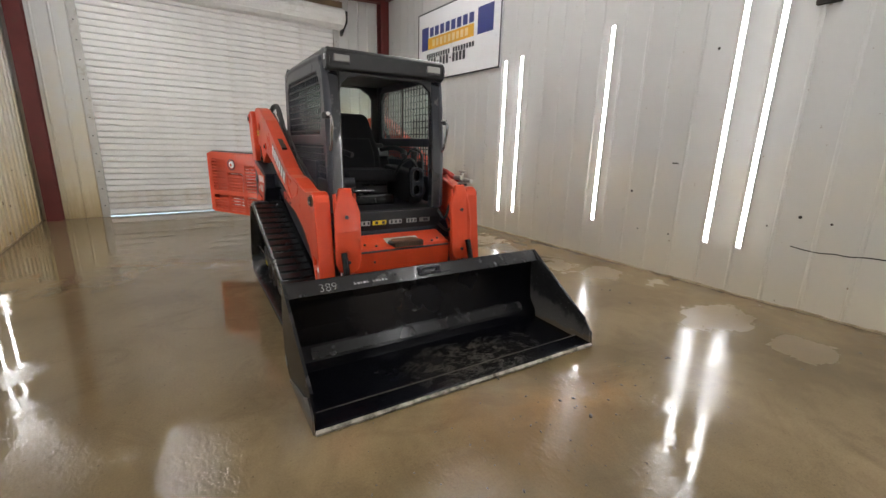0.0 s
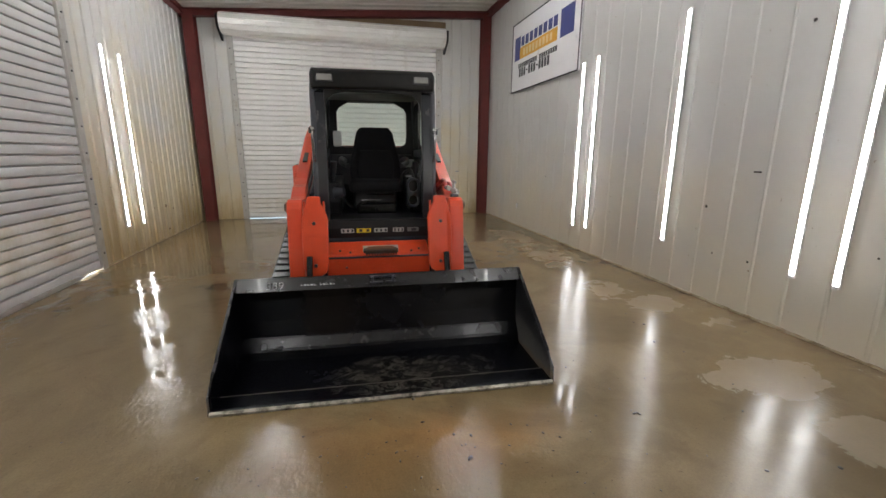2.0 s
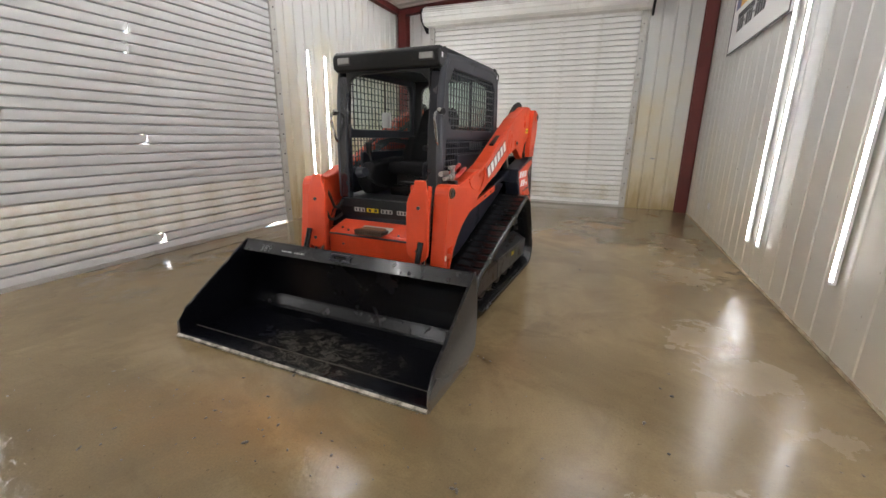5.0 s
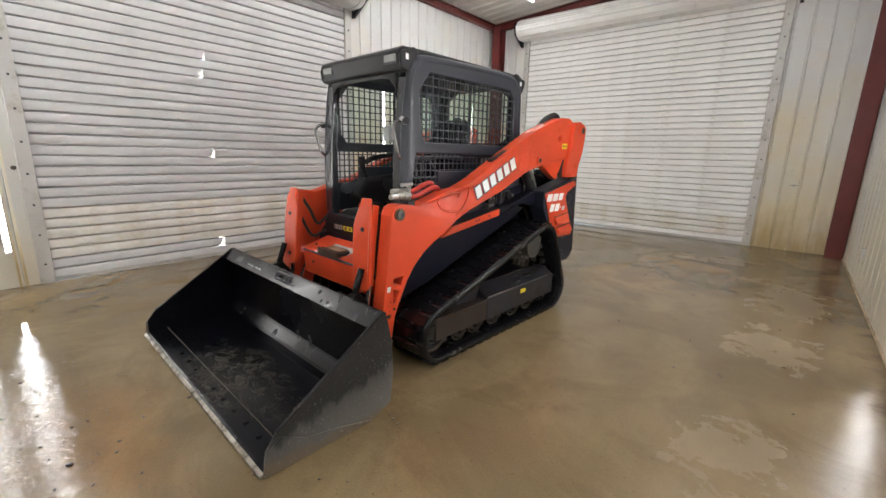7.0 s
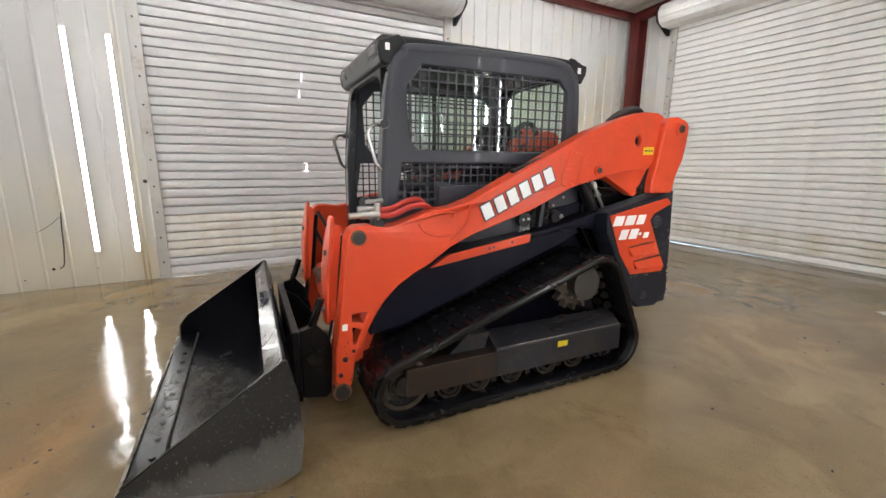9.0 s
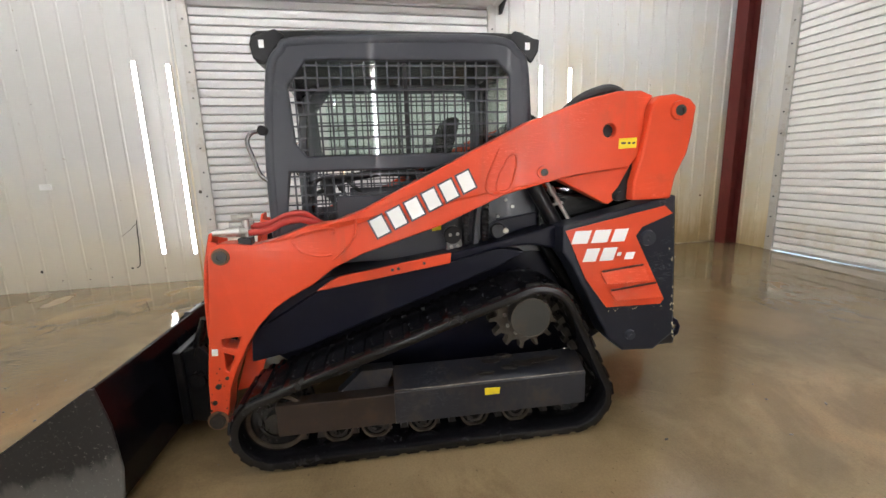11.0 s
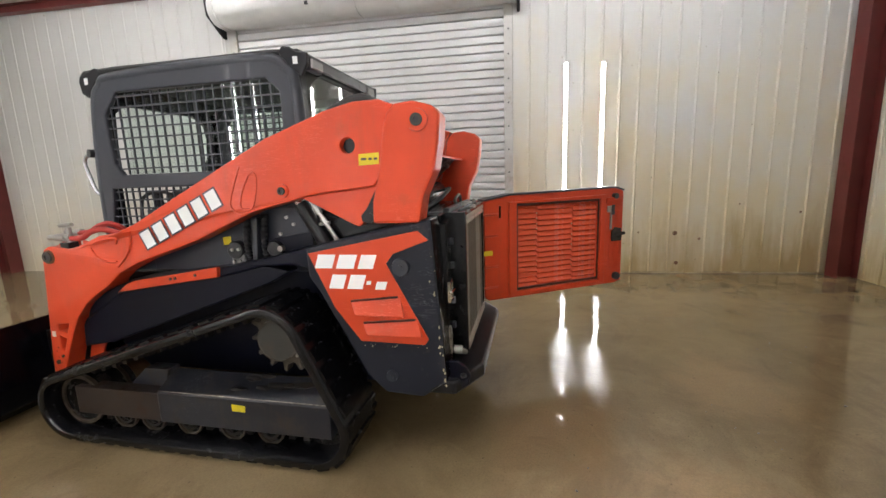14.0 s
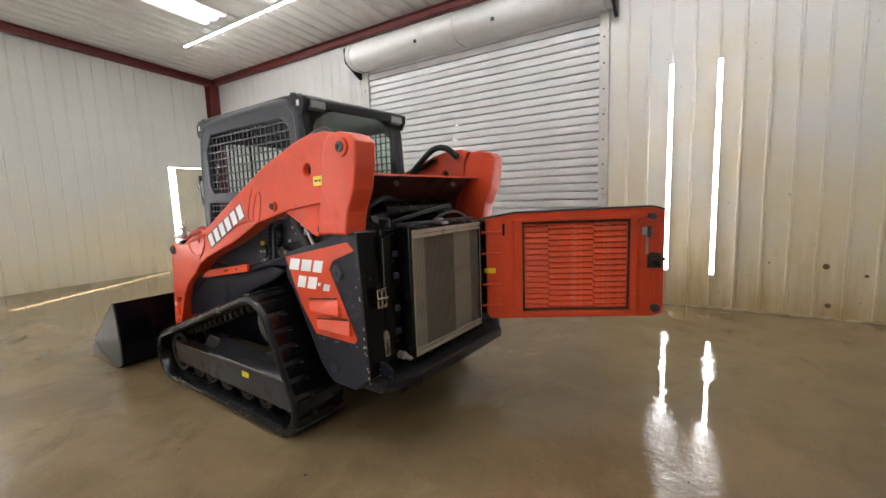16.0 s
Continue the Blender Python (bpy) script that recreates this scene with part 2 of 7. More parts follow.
def bucket_black(name):
    """Black gloss steel, scuffed by mud in the middle of its floor, speckled elsewhere."""
    m, nt, p = nodes_of(name)
    tc = nt.nodes.new("ShaderNodeTexCoord")
    broad = noise_node(nt, 2.2, 5, 0.6)
    scuff = noise_node(nt, 15.0, 12, 0.86, (0.6, 0.9, 1.0), "Object", 0.7)
    fine = noise_node(nt, 48.0, 4, 0.65)
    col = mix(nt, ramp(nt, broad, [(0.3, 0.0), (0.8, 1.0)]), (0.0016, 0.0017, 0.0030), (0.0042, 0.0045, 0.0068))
    patch = place_mask(nt, tc.outputs["Object"], 0.10, 0.24, 0.66, 0.27, broad, 1.0, 1.6)
    lines = math_node(nt, "MULTIPLY", ramp(nt, scuff, [(0.52, 0.0), (0.545, 0.75), (0.575, 0.05), (0.63, 0.12), (0.655, 0.8), (0.70, 0.1)]), patch)
    col = mix(nt, math_node(nt, "ADD", math_node(nt, "MULTIPLY", lines, 0.60), math_node(nt, "MULTIPLY", patch, 0.05)), col, (0.17, 0.15, 0.115))
    col = mix(nt, ramp(nt, fine, [(0.70, 0.0), (0.76, 0.45)]), col, (0.13, 0.115, 0.09))
    rust = place_mask(nt, tc.outputs["Object"], -0.40, 0.67, 0.22, 0.05, scuff, 0.12)
    col = mix(nt, rust, col, (0.035, 0.020, 0.010))
    nt.links.new(col, p.inputs["Base Color"])
    rough = mix(nt, lines, ramp(nt, broad, [(0.3, 0.16), (0.7, 0.30)]), (0.75, 0.75, 0.75))
    nt.links.new(rough, p.inputs["Roughness"])
    p.inputs["Specular IOR Level"].default_value = 0.16
    bump(nt, p, fine, 0.08, 0.003)
    return m


def bucket_side(name):
    """Dark steel plate: dried grey mud up from its foot with a dripping edge, brown at the toe, speckled above."""
    m, nt, p = nodes_of(name)
    tc = nt.nodes.new("ShaderNodeTexCoord")
    sep = nt.nodes.new("ShaderNodeSeparateXYZ")
    nt.links.new(tc.outputs["Object"], sep.inputs[0])
    drip = noise_node(nt, 9.0, 7, 0.62, (1, 1.0, 0.35))
    fine = noise_node(nt, 60.0, 4, 0.7)
    broad = noise_node(nt, 3.0, 4, 0.6)
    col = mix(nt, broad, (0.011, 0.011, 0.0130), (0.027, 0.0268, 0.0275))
    level = math_node(nt, "ADD", math_node(nt, "MULTIPLY", sep.outputs[1], 0.24), math_node(nt, "ADD", -0.02, math_node(nt, "MULTIPLY", drip, 0.28)))
    mud = ramp(nt, math_node(nt, "SUBTRACT", level, sep.outputs[2]), [(0.0, 0.0), (0.035, 0.65), (0.16, 0.95)])
    col = mix(nt, mud, col, (0.108, 0.104, 0.096))
    toe = math_node(nt, "SUBTRACT", math_node(nt, "ADD", 0.02, math_node(nt, "MULTIPLY", drip, 0.11)), math_node(nt, "ADD", sep.outputs[2], math_node(nt, "MULTIPLY", sep.outputs[1], 0.05)))
    col = mix(nt, ramp(nt, toe, [(0.0, 0.0), (0.02, 0.85)]), col, (0.125, 0.092, 0.058))
    col = mix(nt, ramp(nt, fine, [(0.60, 0.0), (0.68, 0.6)]), col, (0.24, 0.235, 0.22))
    nt.links.new(col, p.inputs["Base Color"])
    nt.links.new(mix(nt, mud, (0.30, 0.30, 0.30), (0.62, 0.62, 0.62)), p.inputs["Roughness"])
    p.inputs["Specular IOR Level"].default_value = 0.4
    bump(nt, p, fine, 0.10, 0.003)
    return m


def lamp(name, colour, power):
    m = bpy.data.materials.new(name)
    m.use_nodes = True
    nt = m.node_tree
    nt.nodes.clear()
    e = nt.nodes.new("ShaderNodeEmission")
    e.inputs[0].default_value, e.inputs[1].default_value = (*colour, 1), power
    nt.links.new(e.outputs[0], nt.nodes.new("ShaderNodeOutputMaterial").inputs[0])
    return m


def glass(name, tint, rough=0.02, body=0.25):
    m, nt, p = nodes_of(name)
    p.inputs["Base Color"].default_value = (*tint, 1)
    p.inputs["Transmission Weight"].default_value = 1.0
    p.inputs["IOR"].default_value = 1.45
    nt.links.new(ramp(nt, noise_node(nt, 4.0, 5), [(0.4, rough), (0.8, rough + body)]), p.inputs["Roughness"])
    return m


M_WALL = wall_sheet("white wall sheet", (0.66, 0.66, 0.65), (0.40, 0.29, 0.13))
M_WALL_EAST = wall_sheet("dull white wall sheet", (0.54, 0.54, 0.53), (0.42, 0.34, 0.22), 0.80, 0.40, 0.30)
M_WALL_SOUTH = wall_sheet("dull cream wall sheet", (0.62, 0.62, 0.58), (0.42, 0.33, 0.19), 0.55, 0.62)
M_SLAT = paint("white roller slat", (0.86, 0.855, 0.84), 0.38, 0.0, 0.05, (0.42, 0.37, 0.28), 0.16, 2.2, 40, 0.03)
M_SLAT_W = paint("galvanised roller slat", (0.635, 0.633, 0.64), 0.50, 0.05, 0.06, (0.46, 0.40, 0.28), 0.12, 1.6, 40, 0.03)
M_SLAT_MUD = paint("muddy roller slat", (0.78, 0.76, 0.72), 0.5, 0.0, 0.06, (0.56, 0.48, 0.34), 0.40, 2.0, 40, 0.03)
M_RAIL = paint("galvanised rail", (0.52, 0.51, 0.49), 0.45, 0.4, 0.1, (0.30, 0.23, 0.13), 0.25, 5)
M_CEIL = paint("white roof sheet", (0.62, 0.61, 0.58), 0.4, 0.1, 0.07, (0.36, 0.32, 0.25), 0.12, 1.4)
M_RED = paint("red oxide steel", (0.13, 0.019, 0.017), 0.5, 0.0, 0.2, (0.10, 0.06, 0.04), 0.2, 4)
M_BROWN = paint("brown timber", (0.20, 0.14, 0.085), 0.8, 0.0, 0.3)
M_FOOT = paint("rusty wall foot", (0.46, 0.38, 0.26), 0.8, 0.0, 0.3, (0.16, 0.095, 0.045), 0.5, 7.0)
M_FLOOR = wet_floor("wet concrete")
M_GROUND = paint("outside concrete", (0.42, 0.39, 0.34), 0.9, 0.0, 0.2)
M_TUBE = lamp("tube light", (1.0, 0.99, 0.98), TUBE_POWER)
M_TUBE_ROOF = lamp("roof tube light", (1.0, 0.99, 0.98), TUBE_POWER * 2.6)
M_CAP = paint("white plastic cap", (0.7, 0.7, 0.7), 0.4)
M_DOOR = paint("cream door paint", (0.62, 0.58, 0.46), 0.45, 0.0, 0.06, (0.36, 0.28, 0.16), 0.15, 4)
M_SIGN = paint("white sign board", (0.78, 0.78, 0.80), 0.3, 0.0, 0.03)
M_BLUE = paint("navy sign ink", (0.035, 0.045, 0.20), 0.35)
M_GOLD = paint("gold sign ink", (0.72, 0.38, 0.03), 0.35)
M_PALE = paint("pale gold sign ink", (0.80, 0.60, 0.28), 0.35)
M_INK = paint("black sign ink", (0.03, 0.03, 0.04), 0.35)

M_ORANGE = paint("orange paint", (0.66, 0.066, 0.021), 0.34, 0.0, 0.14, (0.40, 0.10, 0.05), 0.10, 5.0, 45, 0.03, 0.05, 0.36, 0.30, (0.42, 0.075, 0.035))
M_ORANGE_IN = paint("dusty orange paint", (0.62, 0.060, 0.020), 0.36, 0.0, 0.14, (0.30, 0.12, 0.07), 0.18, 7.0)
M_CAB = paint("slate grey paint", (0.026, 0.029, 0.040), 0.38, 0.0, 0.08, (0.10, 0.095, 0.09), 0.08, 7.0, 70, 0.03, 0.1)
M_BLACK = paint("black paint", (0.012, 0.012, 0.014), 0.30, 0.0, 0.2, (0.05, 0.044, 0.036), 0.08, 8.0, 60, 0.05, 0.0, 0.3)
M_DECAL = paint("scuffed orange decal", (0.65, 0.067, 0.022), 0.32, 0.0, 0.12, (0.46, 0.16, 0.09), 0.12, 9.0, 45, 0.03, 0.0, 0.4, 0.4)
M_POST = paint("glossy slate post paint", (0.020, 0.022, 0.028), 0.20, 0.0, 0.1, (0.07, 0.065, 0.06), 0.06, 9.0, 70, 0.03, 0.5)
M_HITCH = paint("muddy black hitch steel", (0.004, 0.004, 0.005), 0.34, 0.0, 0.3, (0.030, 0.024, 0.018), 0.22, 11.0, 70, 0.12, 0.0, 0.2)
M_HOOD = paint("grey sheet hood", (0.60, 0.60, 0.59), 0.4, 0.1, 0.08, (0.40, 0.36, 0.28), 0.15, 2.0)
M_PANEL = paint("dark slate panel paint", (0.015, 0.017, 0.026), 0.36, 0.0, 0.1, (0.10, 0.09, 0.075), 0.09, 22.0, 70, 0.03, 0.0, 0.3, 0.6)
# orange darkened to maroon: shade put into the colour, with oily spots
M_MAROON = paint("oily shaded red paint", (0.075, 0.016, 0.011), 0.3, 0.0, 0.3, (0.025, 0.018, 0.014), 0.45, 6.0)
M_TOOTH = paint("worn sprocket steel", (0.095, 0.083, 0.068), 0.5, 0.4, 0.3, (0.05, 0.035, 0.022), 0.35, 16)
M_MUDRIM = paint("rusty wheel rim", (0.072, 0.055, 0.039), 0.5, 0.3, 0.3, (0.04, 0.026, 0.016), 0.4, 14)
M_FRAME = paint("dirty slate frame paint", (0.016, 0.0175, 0.024), 0.30, 0.0, 0.2, (0.075, 0.057, 0.040), 0.32, 8.0, 60, 0.08, 0.0, 0.45, 0.5, (0.060, 0.040, 0.026))
M_RUSTARM = paint("brown rusted steel", (0.030, 0.020, 0.016), 0.42, 0.1, 0.3, (0.085, 0.050, 0.029), 0.32, 9.0, 70, 0.1, 0.0, 0.4, 0.0, (0.012, 0.010, 0.009))
M_IDLER = paint("wet black wheel steel", (0.011, 0.010, 0.009), 0.26, 0.1, 0.3, (0.05, 0.036, 0.024), 0.16, 12.0, 70, 0.1)
M_HANDLE = paint("polished handle steel", (0.34, 0.34, 0.35), 0.20, 0.85, 0.2)
# lighter than the track rubber: glints put into the colour, plus mud
M_LUG = paint("muddy lug with pale glints", (0.035, 0.031, 0.026), 0.34, 0.3, 0.4, (0.12, 0.10, 0.075), 0.25, 18.0, 70, 0.1)
M_HUB = paint("muddy hub paint", (0.045, 0.044, 0.038), 0.6, 0.0, 0.2, (0.09, 0.07, 0.05), 0.3, 9)
M_PALEGREY = paint("pale grey plastic", (0.42, 0.43, 0.43), 0.45)
M_GLOSS = paint("polished black steel", (0.020, 0.020, 0.022), 0.2, 0.5, 0.3, (0.05, 0.045, 0.038), 0.18, 10.0, 60, 0.05)
M_CHALK = paint("chalk", (0.50, 0.50, 0.50), 0.9, 0.0, 0.2, (0.02, 0.02, 0.02), 0.35, 60)
M_NAVY = paint("dark chassis paint", (0.0042, 0.0048, 0.0125), 0.36, 0.0, 0.15, (0.028, 0.024, 0.021), 0.10, 6.0, 60, 0.05, 0.0, 0.2)
M_BUCKET = bucket_black("black bucket steel")
M_BUCKET_SIDE = bucket_side("mud-splashed black steel")
M_LIP = paint("glossy black lip", (0.008, 0.008, 0.010), 0.24, 0.0, 0.3, (0.04, 0.037, 0.032), 0.12, 12.0, 60, 0.05, 0.15)
M_WORN = paint("worn bright steel", (0.36, 0.33, 0.28), 0.40, 0.6, 0.3, (0.045, 0.035, 0.026), 0.55, 16)
M_RUBBER = paint("track rubber", (0.0032, 0.0032, 0.0042), 0.24, 0.0, 0.25, (0.016, 0.014, 0.011), 0.06, 9.0, 26, 0.22, 0.0, 0.42)
M_MUDSTEEL = paint("muddy steel", (0.022, 0.018, 0.015), 0.6, 0.2, 0.3, (0.10, 0.07, 0.042), 0.30, 11.0, 70, 0.15)
M_STEEL = paint("zinc steel", (0.42, 0.41, 0.39), 0.34, 0.9, 0.1)
M_LOUVRE = paint("glossy orange louvre", (0.72, 0.095, 0.036), 0.24, 0.0, 0.12, (0.30, 0.05, 0.03), 0.15, 14.0)
M_CHROME = paint("chrome rod", (0.75, 0.75, 0.75), 0.12, 1.0, 0.03)
M_WHITE = paint("white decal", (0.86, 0.86, 0.87), 0.4, 0.0, 0.03)
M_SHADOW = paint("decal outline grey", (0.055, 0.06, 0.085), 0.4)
M_YELLOW = paint("yellow decal", (0.78, 0.62, 0.02), 0.4, 0.0, 0.1, (0.4, 0.35, 0.15), 0.15, 20)
M_SEAT = paint("black seat cloth", (0.015, 0.015, 0.017), 0.85, 0.0, 0.2, None, 0, 6, 130, 0.2, 0.0, 0.15)
M_PLASTIC = paint("black plastic", (0.019, 0.019, 0.021), 0.5, 0.0, 0.12, None, 0, 6, 60, 0.05, 0.0, 0.25)
# far blacker than the black paint, for recesses and behind openings
M_VOID = paint("deepest black steel", (0.0035, 0.0035, 0.004), 0.24, 0.0, 0.3, (0.02, 0.017, 0.013), 0.10, 14.0, 60, 0.05, 0.0, 0.22)
M_CHIP = paint("bare chipped paint", (0.42, 0.36, 0.24), 0.7, 0.0, 0.3)
M_FRAMEBAR = paint("dull aluminium bar", (0.46, 0.43, 0.35), 0.42, 0.4, 0.15, (0.2, 0.17, 0.12), 0.25, 14.0)
M_VISOR = paint("black visor paint", (0.007, 0.0075, 0.0085), 0.30, 0.0, 0.15, (0.05, 0.045, 0.04), 0.10, 12.0, 70, 0.03, 0.0, 0.3)
M_GRIT = paint("wet stone grit", (0.060, 0.045, 0.030), 0.35, 0.0, 0.4, (0.16, 0.12, 0.08), 0.3, 30.0)
M_GREY = paint("grey plastic", (0.20, 0.20, 0.20), 0.5)
M_LENS = paint("lamp lens", (0.34, 0.34, 0.33), 0.15, 0.3, 0.1)
M_TREAD = paint("rusty tread plate", (0.085, 0.05, 0.035), 0.7, 0.3, 0.3, (0.16, 0.10, 0.06), 0.3, 20)
M_RUST = paint("rusty pad", (0.17, 0.085, 0.045), 0.8, 0.1, 0.3, (0.06, 0.035, 0.02), 0.3, 18)
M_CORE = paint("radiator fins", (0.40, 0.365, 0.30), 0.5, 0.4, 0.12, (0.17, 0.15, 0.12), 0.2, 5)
M_CORE_DARK = paint("darker radiator fins", (0.20, 0.18, 0.145), 0.6, 0.3, 0.12, (0.17, 0.15, 0.12), 0.2, 5)
M_HOSE = paint("red hose", (0.42, 0.035, 0.025), 0.5)
M_RUBHOSE = paint("black hose", (0.013, 0.013, 0.014), 0.5)
M_GLASS = glass("green tinted glass", (0.80, 0.90, 0.85), 0.0, 0.04)
M_SKYLIGHT = bpy.data.materials.new("translucent roof sheet")
M_SKYLIGHT.use_nodes = True
_nt = M_SKYLIGHT.node_tree
_nt.nodes.clear()
_t = _nt.nodes.new("ShaderNodeBsdfTranslucent")
_t.inputs[0].default_value = (0.28, 0.27, 0.26, 1)
_nt.links.new(_t.outputs[0], _nt.nodes.new("ShaderNodeOutputMaterial").inputs[0])

# ---------------------------------------------------------------- mesh helpers


def finish(bm, smooth):
    bmesh.ops.recalc_face_normals(bm, faces=bm.faces)
    if smooth:
        for f in bm.faces:
            f.smooth = True
        for e in bm.edges:
            e.smooth = len(e.link_faces) == 2 and e.calc_face_angle(0.0) < radians(34)


def part(name, bm, mat, parent=None, label="", smooth=False, bevel=0.0, at=None):
    """One bmesh as one mesh object, under a thing or a part."""
    finish(bm, smooth)
    me = bpy.data.meshes.new(name)
    bm.to_mesh(me)
    bm.free()
    me.materials.append(mat)
    ob = new(name, me)
    if at is not None:
        ob.matrix_basis = at
    if parent is not None:
        ob.parent = parent
    if label:
        tagged(ob, label)
    if bevel:
        b = ob.modifiers.new("edge", "BEVEL")
        b.width, b.segments, b.limit_method, b.angle_limit = bevel, 2, "ANGLE", radians(40)
    return ob


def again(ob, parent, at):
    """The same piece once more, on the same mesh."""
    o = new(ob.name.split(".")[0], ob.data)
    o.parent = parent
    o.matrix_basis = at
    return o


def thing(name, at, label, category, group="", kind=""):
    ob = new(name)
    ob.empty_display_size = 0.1
    ob.matrix_basis = at
    return tagged(ob, label, category, group, kind)


def box(bm, x0, x1, y0, y1, z0, z1):
    v = [bm.verts.new((x, y, z)) for x in (x0, x1) for y in (y0, y1) for z in (z0, z1)]
    for f in ((0, 1, 3, 2), (4, 6, 7, 5), (0, 4, 5, 1), (2, 3, 7, 6), (0, 2, 6, 4), (1, 5, 7, 3)):
        bm.faces.new([v[i] for i in f])
    return bm


def to3(axis, a, p):
    return (a, p[0], p[1]) if axis == "x" else (p[0], a, p[1]) if axis == "y" else (p[0], p[1], a)


def prism(bm, pts, a0, a1, axis="x"):
    lo = [bm.verts.new(to3(axis, a0, p)) for p in pts]
    hi = [bm.verts.new(to3(axis, a1, p)) for p in pts]
    bm.faces.new(lo)
    bm.faces.new(hi[::-1])
    n = len(pts)
    for i in range(n):
        bm.faces.new((lo[i], hi[i], hi[(i + 1) % n], lo[(i + 1) % n]))
    return bm


def holed(bm, outer, holes, a0, a1, axis="x"):
    """A plate with openings through it."""
    edges = []
    for loop in (outer, *holes):
        vs = [bm.verts.new(to3(axis, a0, p)) for p in loop]
        edges += [bm.edges.new((vs[i], vs[(i + 1) % len(vs)])) for i in range(len(vs))]
    got = bmesh.ops.triangle_fill(bm, use_beauty=True, use_dissolve=True, edges=edges)
    faces = [g for g in got["geom"] if isinstance(g, bmesh.types.BMFace)]
    ext = bmesh.ops.extrude_face_region(bm, geom=faces)
    d = Vector(to3(axis, a1 - a0, (0, 0)))
    bmesh.ops.translate(bm, verts=[g for g in ext["geom"] if isinstance(g, bmesh.types.BMVert)], vec=d)
    return bm


def rounded(x0, x1, y0, y1, r, n=4):
    pts = []
    for cx, cy, a in ((x1 - r, y1 - r, 0), (x0 + r, y1 - r, 90), (x0 + r, y0 + r, 180), (x1 - r, y0 + r, 270)):
        pts += [(cx + r * math.cos(radians(a + 90 * i / n)), cy + r * math.sin(radians(a + 90 * i / n))) for i in range(n + 1)]
    return pts


def circle(cx, cy, r, n=24, a0=0.0):
    return [(cx + r * math.cos(a0 + 2 * math.pi * i / n), cy + r * math.sin(a0 + 2 * math.pi * i / n)) for i in range(n)]


def rod(bm, p, q, r, n=14, r2=None):
    p, q = Vector(p), Vector(q)
    d = (q - p).normalized()
    u = d.orthogonal().normalized()
    v = d.cross(u)
    rings = [[bm.verts.new(c + (u * math.cos(2 * math.pi * i / n) + v * math.sin(2 * math.pi * i / n)) * rr) for i in range(n)] for c, rr in ((p, r), (q, r if r2 is None else r2))]
    bm.faces.new(rings[0][::-1])
    bm.faces.new(rings[1])
    for i in range(n):
        bm.faces.new((rings[0][i], rings[0][(i + 1) % n], rings[1][(i + 1) % n], rings[1][i]))
    return bm


def spline(pts, n=6):
    pts = [Vector(p) for p in pts]
    out = []
    for i in range(len(pts) - 1):
        a, b, c, d = pts[max(i - 1, 0)], pts[i], pts[i + 1], pts[min(i + 2, len(pts) - 1)]
        for k in range(n):
            t = k / n
            out.append(0.5 * (2 * b + (c - a) * t + (2 * a - 5 * b + 4 * c - d) * t * t + (3 * b - a - 3 * c + d) * t ** 3))
    return out + [pts[-1]]


def hose(bm, pts, r, n=10, k=6, ripple=0.0):
    path = spline(pts, k)
    rings = []
    up = None
    for i, c in enumerate(path):
        d = (path[min(i + 1, len(path) - 1)] - path[max(i - 1, 0)]).normalized()
        u = d.orthogonal().normalized() if up is None else (up - d * up.dot(d)).normalized()
        up = u
        v = d.cross(u)
        rings.append([bm.verts.new(c + (u * math.cos(2 * math.pi * j / n) + v * math.sin(2 * math.pi * j / n)) * r * (1 + ripple * (i % 2))) for j in range(n)])
    bm.faces.new(rings[0][::-1])
    bm.faces.new(rings[-1])
    for a, b in zip(rings, rings[1:]):
        for j in range(n):
            bm.faces.new((a[j], a[(j + 1) % n], b[(j + 1) % n], b[j]))
    return bm


def B():
    return bmesh.new()


# ---------------------------------------------------------------- the building
WX, EX, SY, NY = -1.69, 4.705, -3.15, 9.52
WDOOR = (1.60, 5.365, 3.55)
NDOOR = (-0.80, 3.475, 3.85)
SDOOR = (-1.45, -0.55, 2.20)
CEIL_W, SLOPE = 4.15, 0.066


def ceil_z(x):
    return CEIL_W + SLOPE * (x - WX)


def ribbed(bm, axis, const, out, u0, u1, z0, z1, phase=0.0, pitch=0.225, thick=0.05, deep=0.019):
    """A stretch of sheet wall with narrow ridges that stand out into the room (out is +1 or -1)."""
    prof = [(u0, 0.0)]
    k = math.ceil((u0 + 0.03 - phase) / pitch)
    while phase + k * pitch < u1 - 0.03:
        c = phase + k * pitch
        prof += [(c - 0.017, 0.0), (c - 0.010, -deep * 0.85), (c - 0.004, -deep), (c + 0.004, -deep), (c + 0.010, -deep * 0.85), (c + 0.017, 0.0)]
        k += 1
    prof.append((u1, 0.0))
    pts = [(u, const + out * d) for u, d in prof] + [(u1, const + out * thick), (u0, const + out * thick)]
    prism(bm, pts if axis == "y" else [(b, a) for a, b in pts], z0, z1, "z")


floor_bm = B()
box(floor_bm, WX - 0.06, EX + 0.06, SY - 0.06, NY + 0.06, -0.15, 0.0)
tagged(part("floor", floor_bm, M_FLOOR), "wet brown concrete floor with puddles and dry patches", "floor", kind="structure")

bm = B()
box(bm, -80, 80, -80, 80, -0.3, -0.155)
tagged(part("ground", bm, M_GROUND), "pale concrete ground outside the doors", "ground", kind="structure")

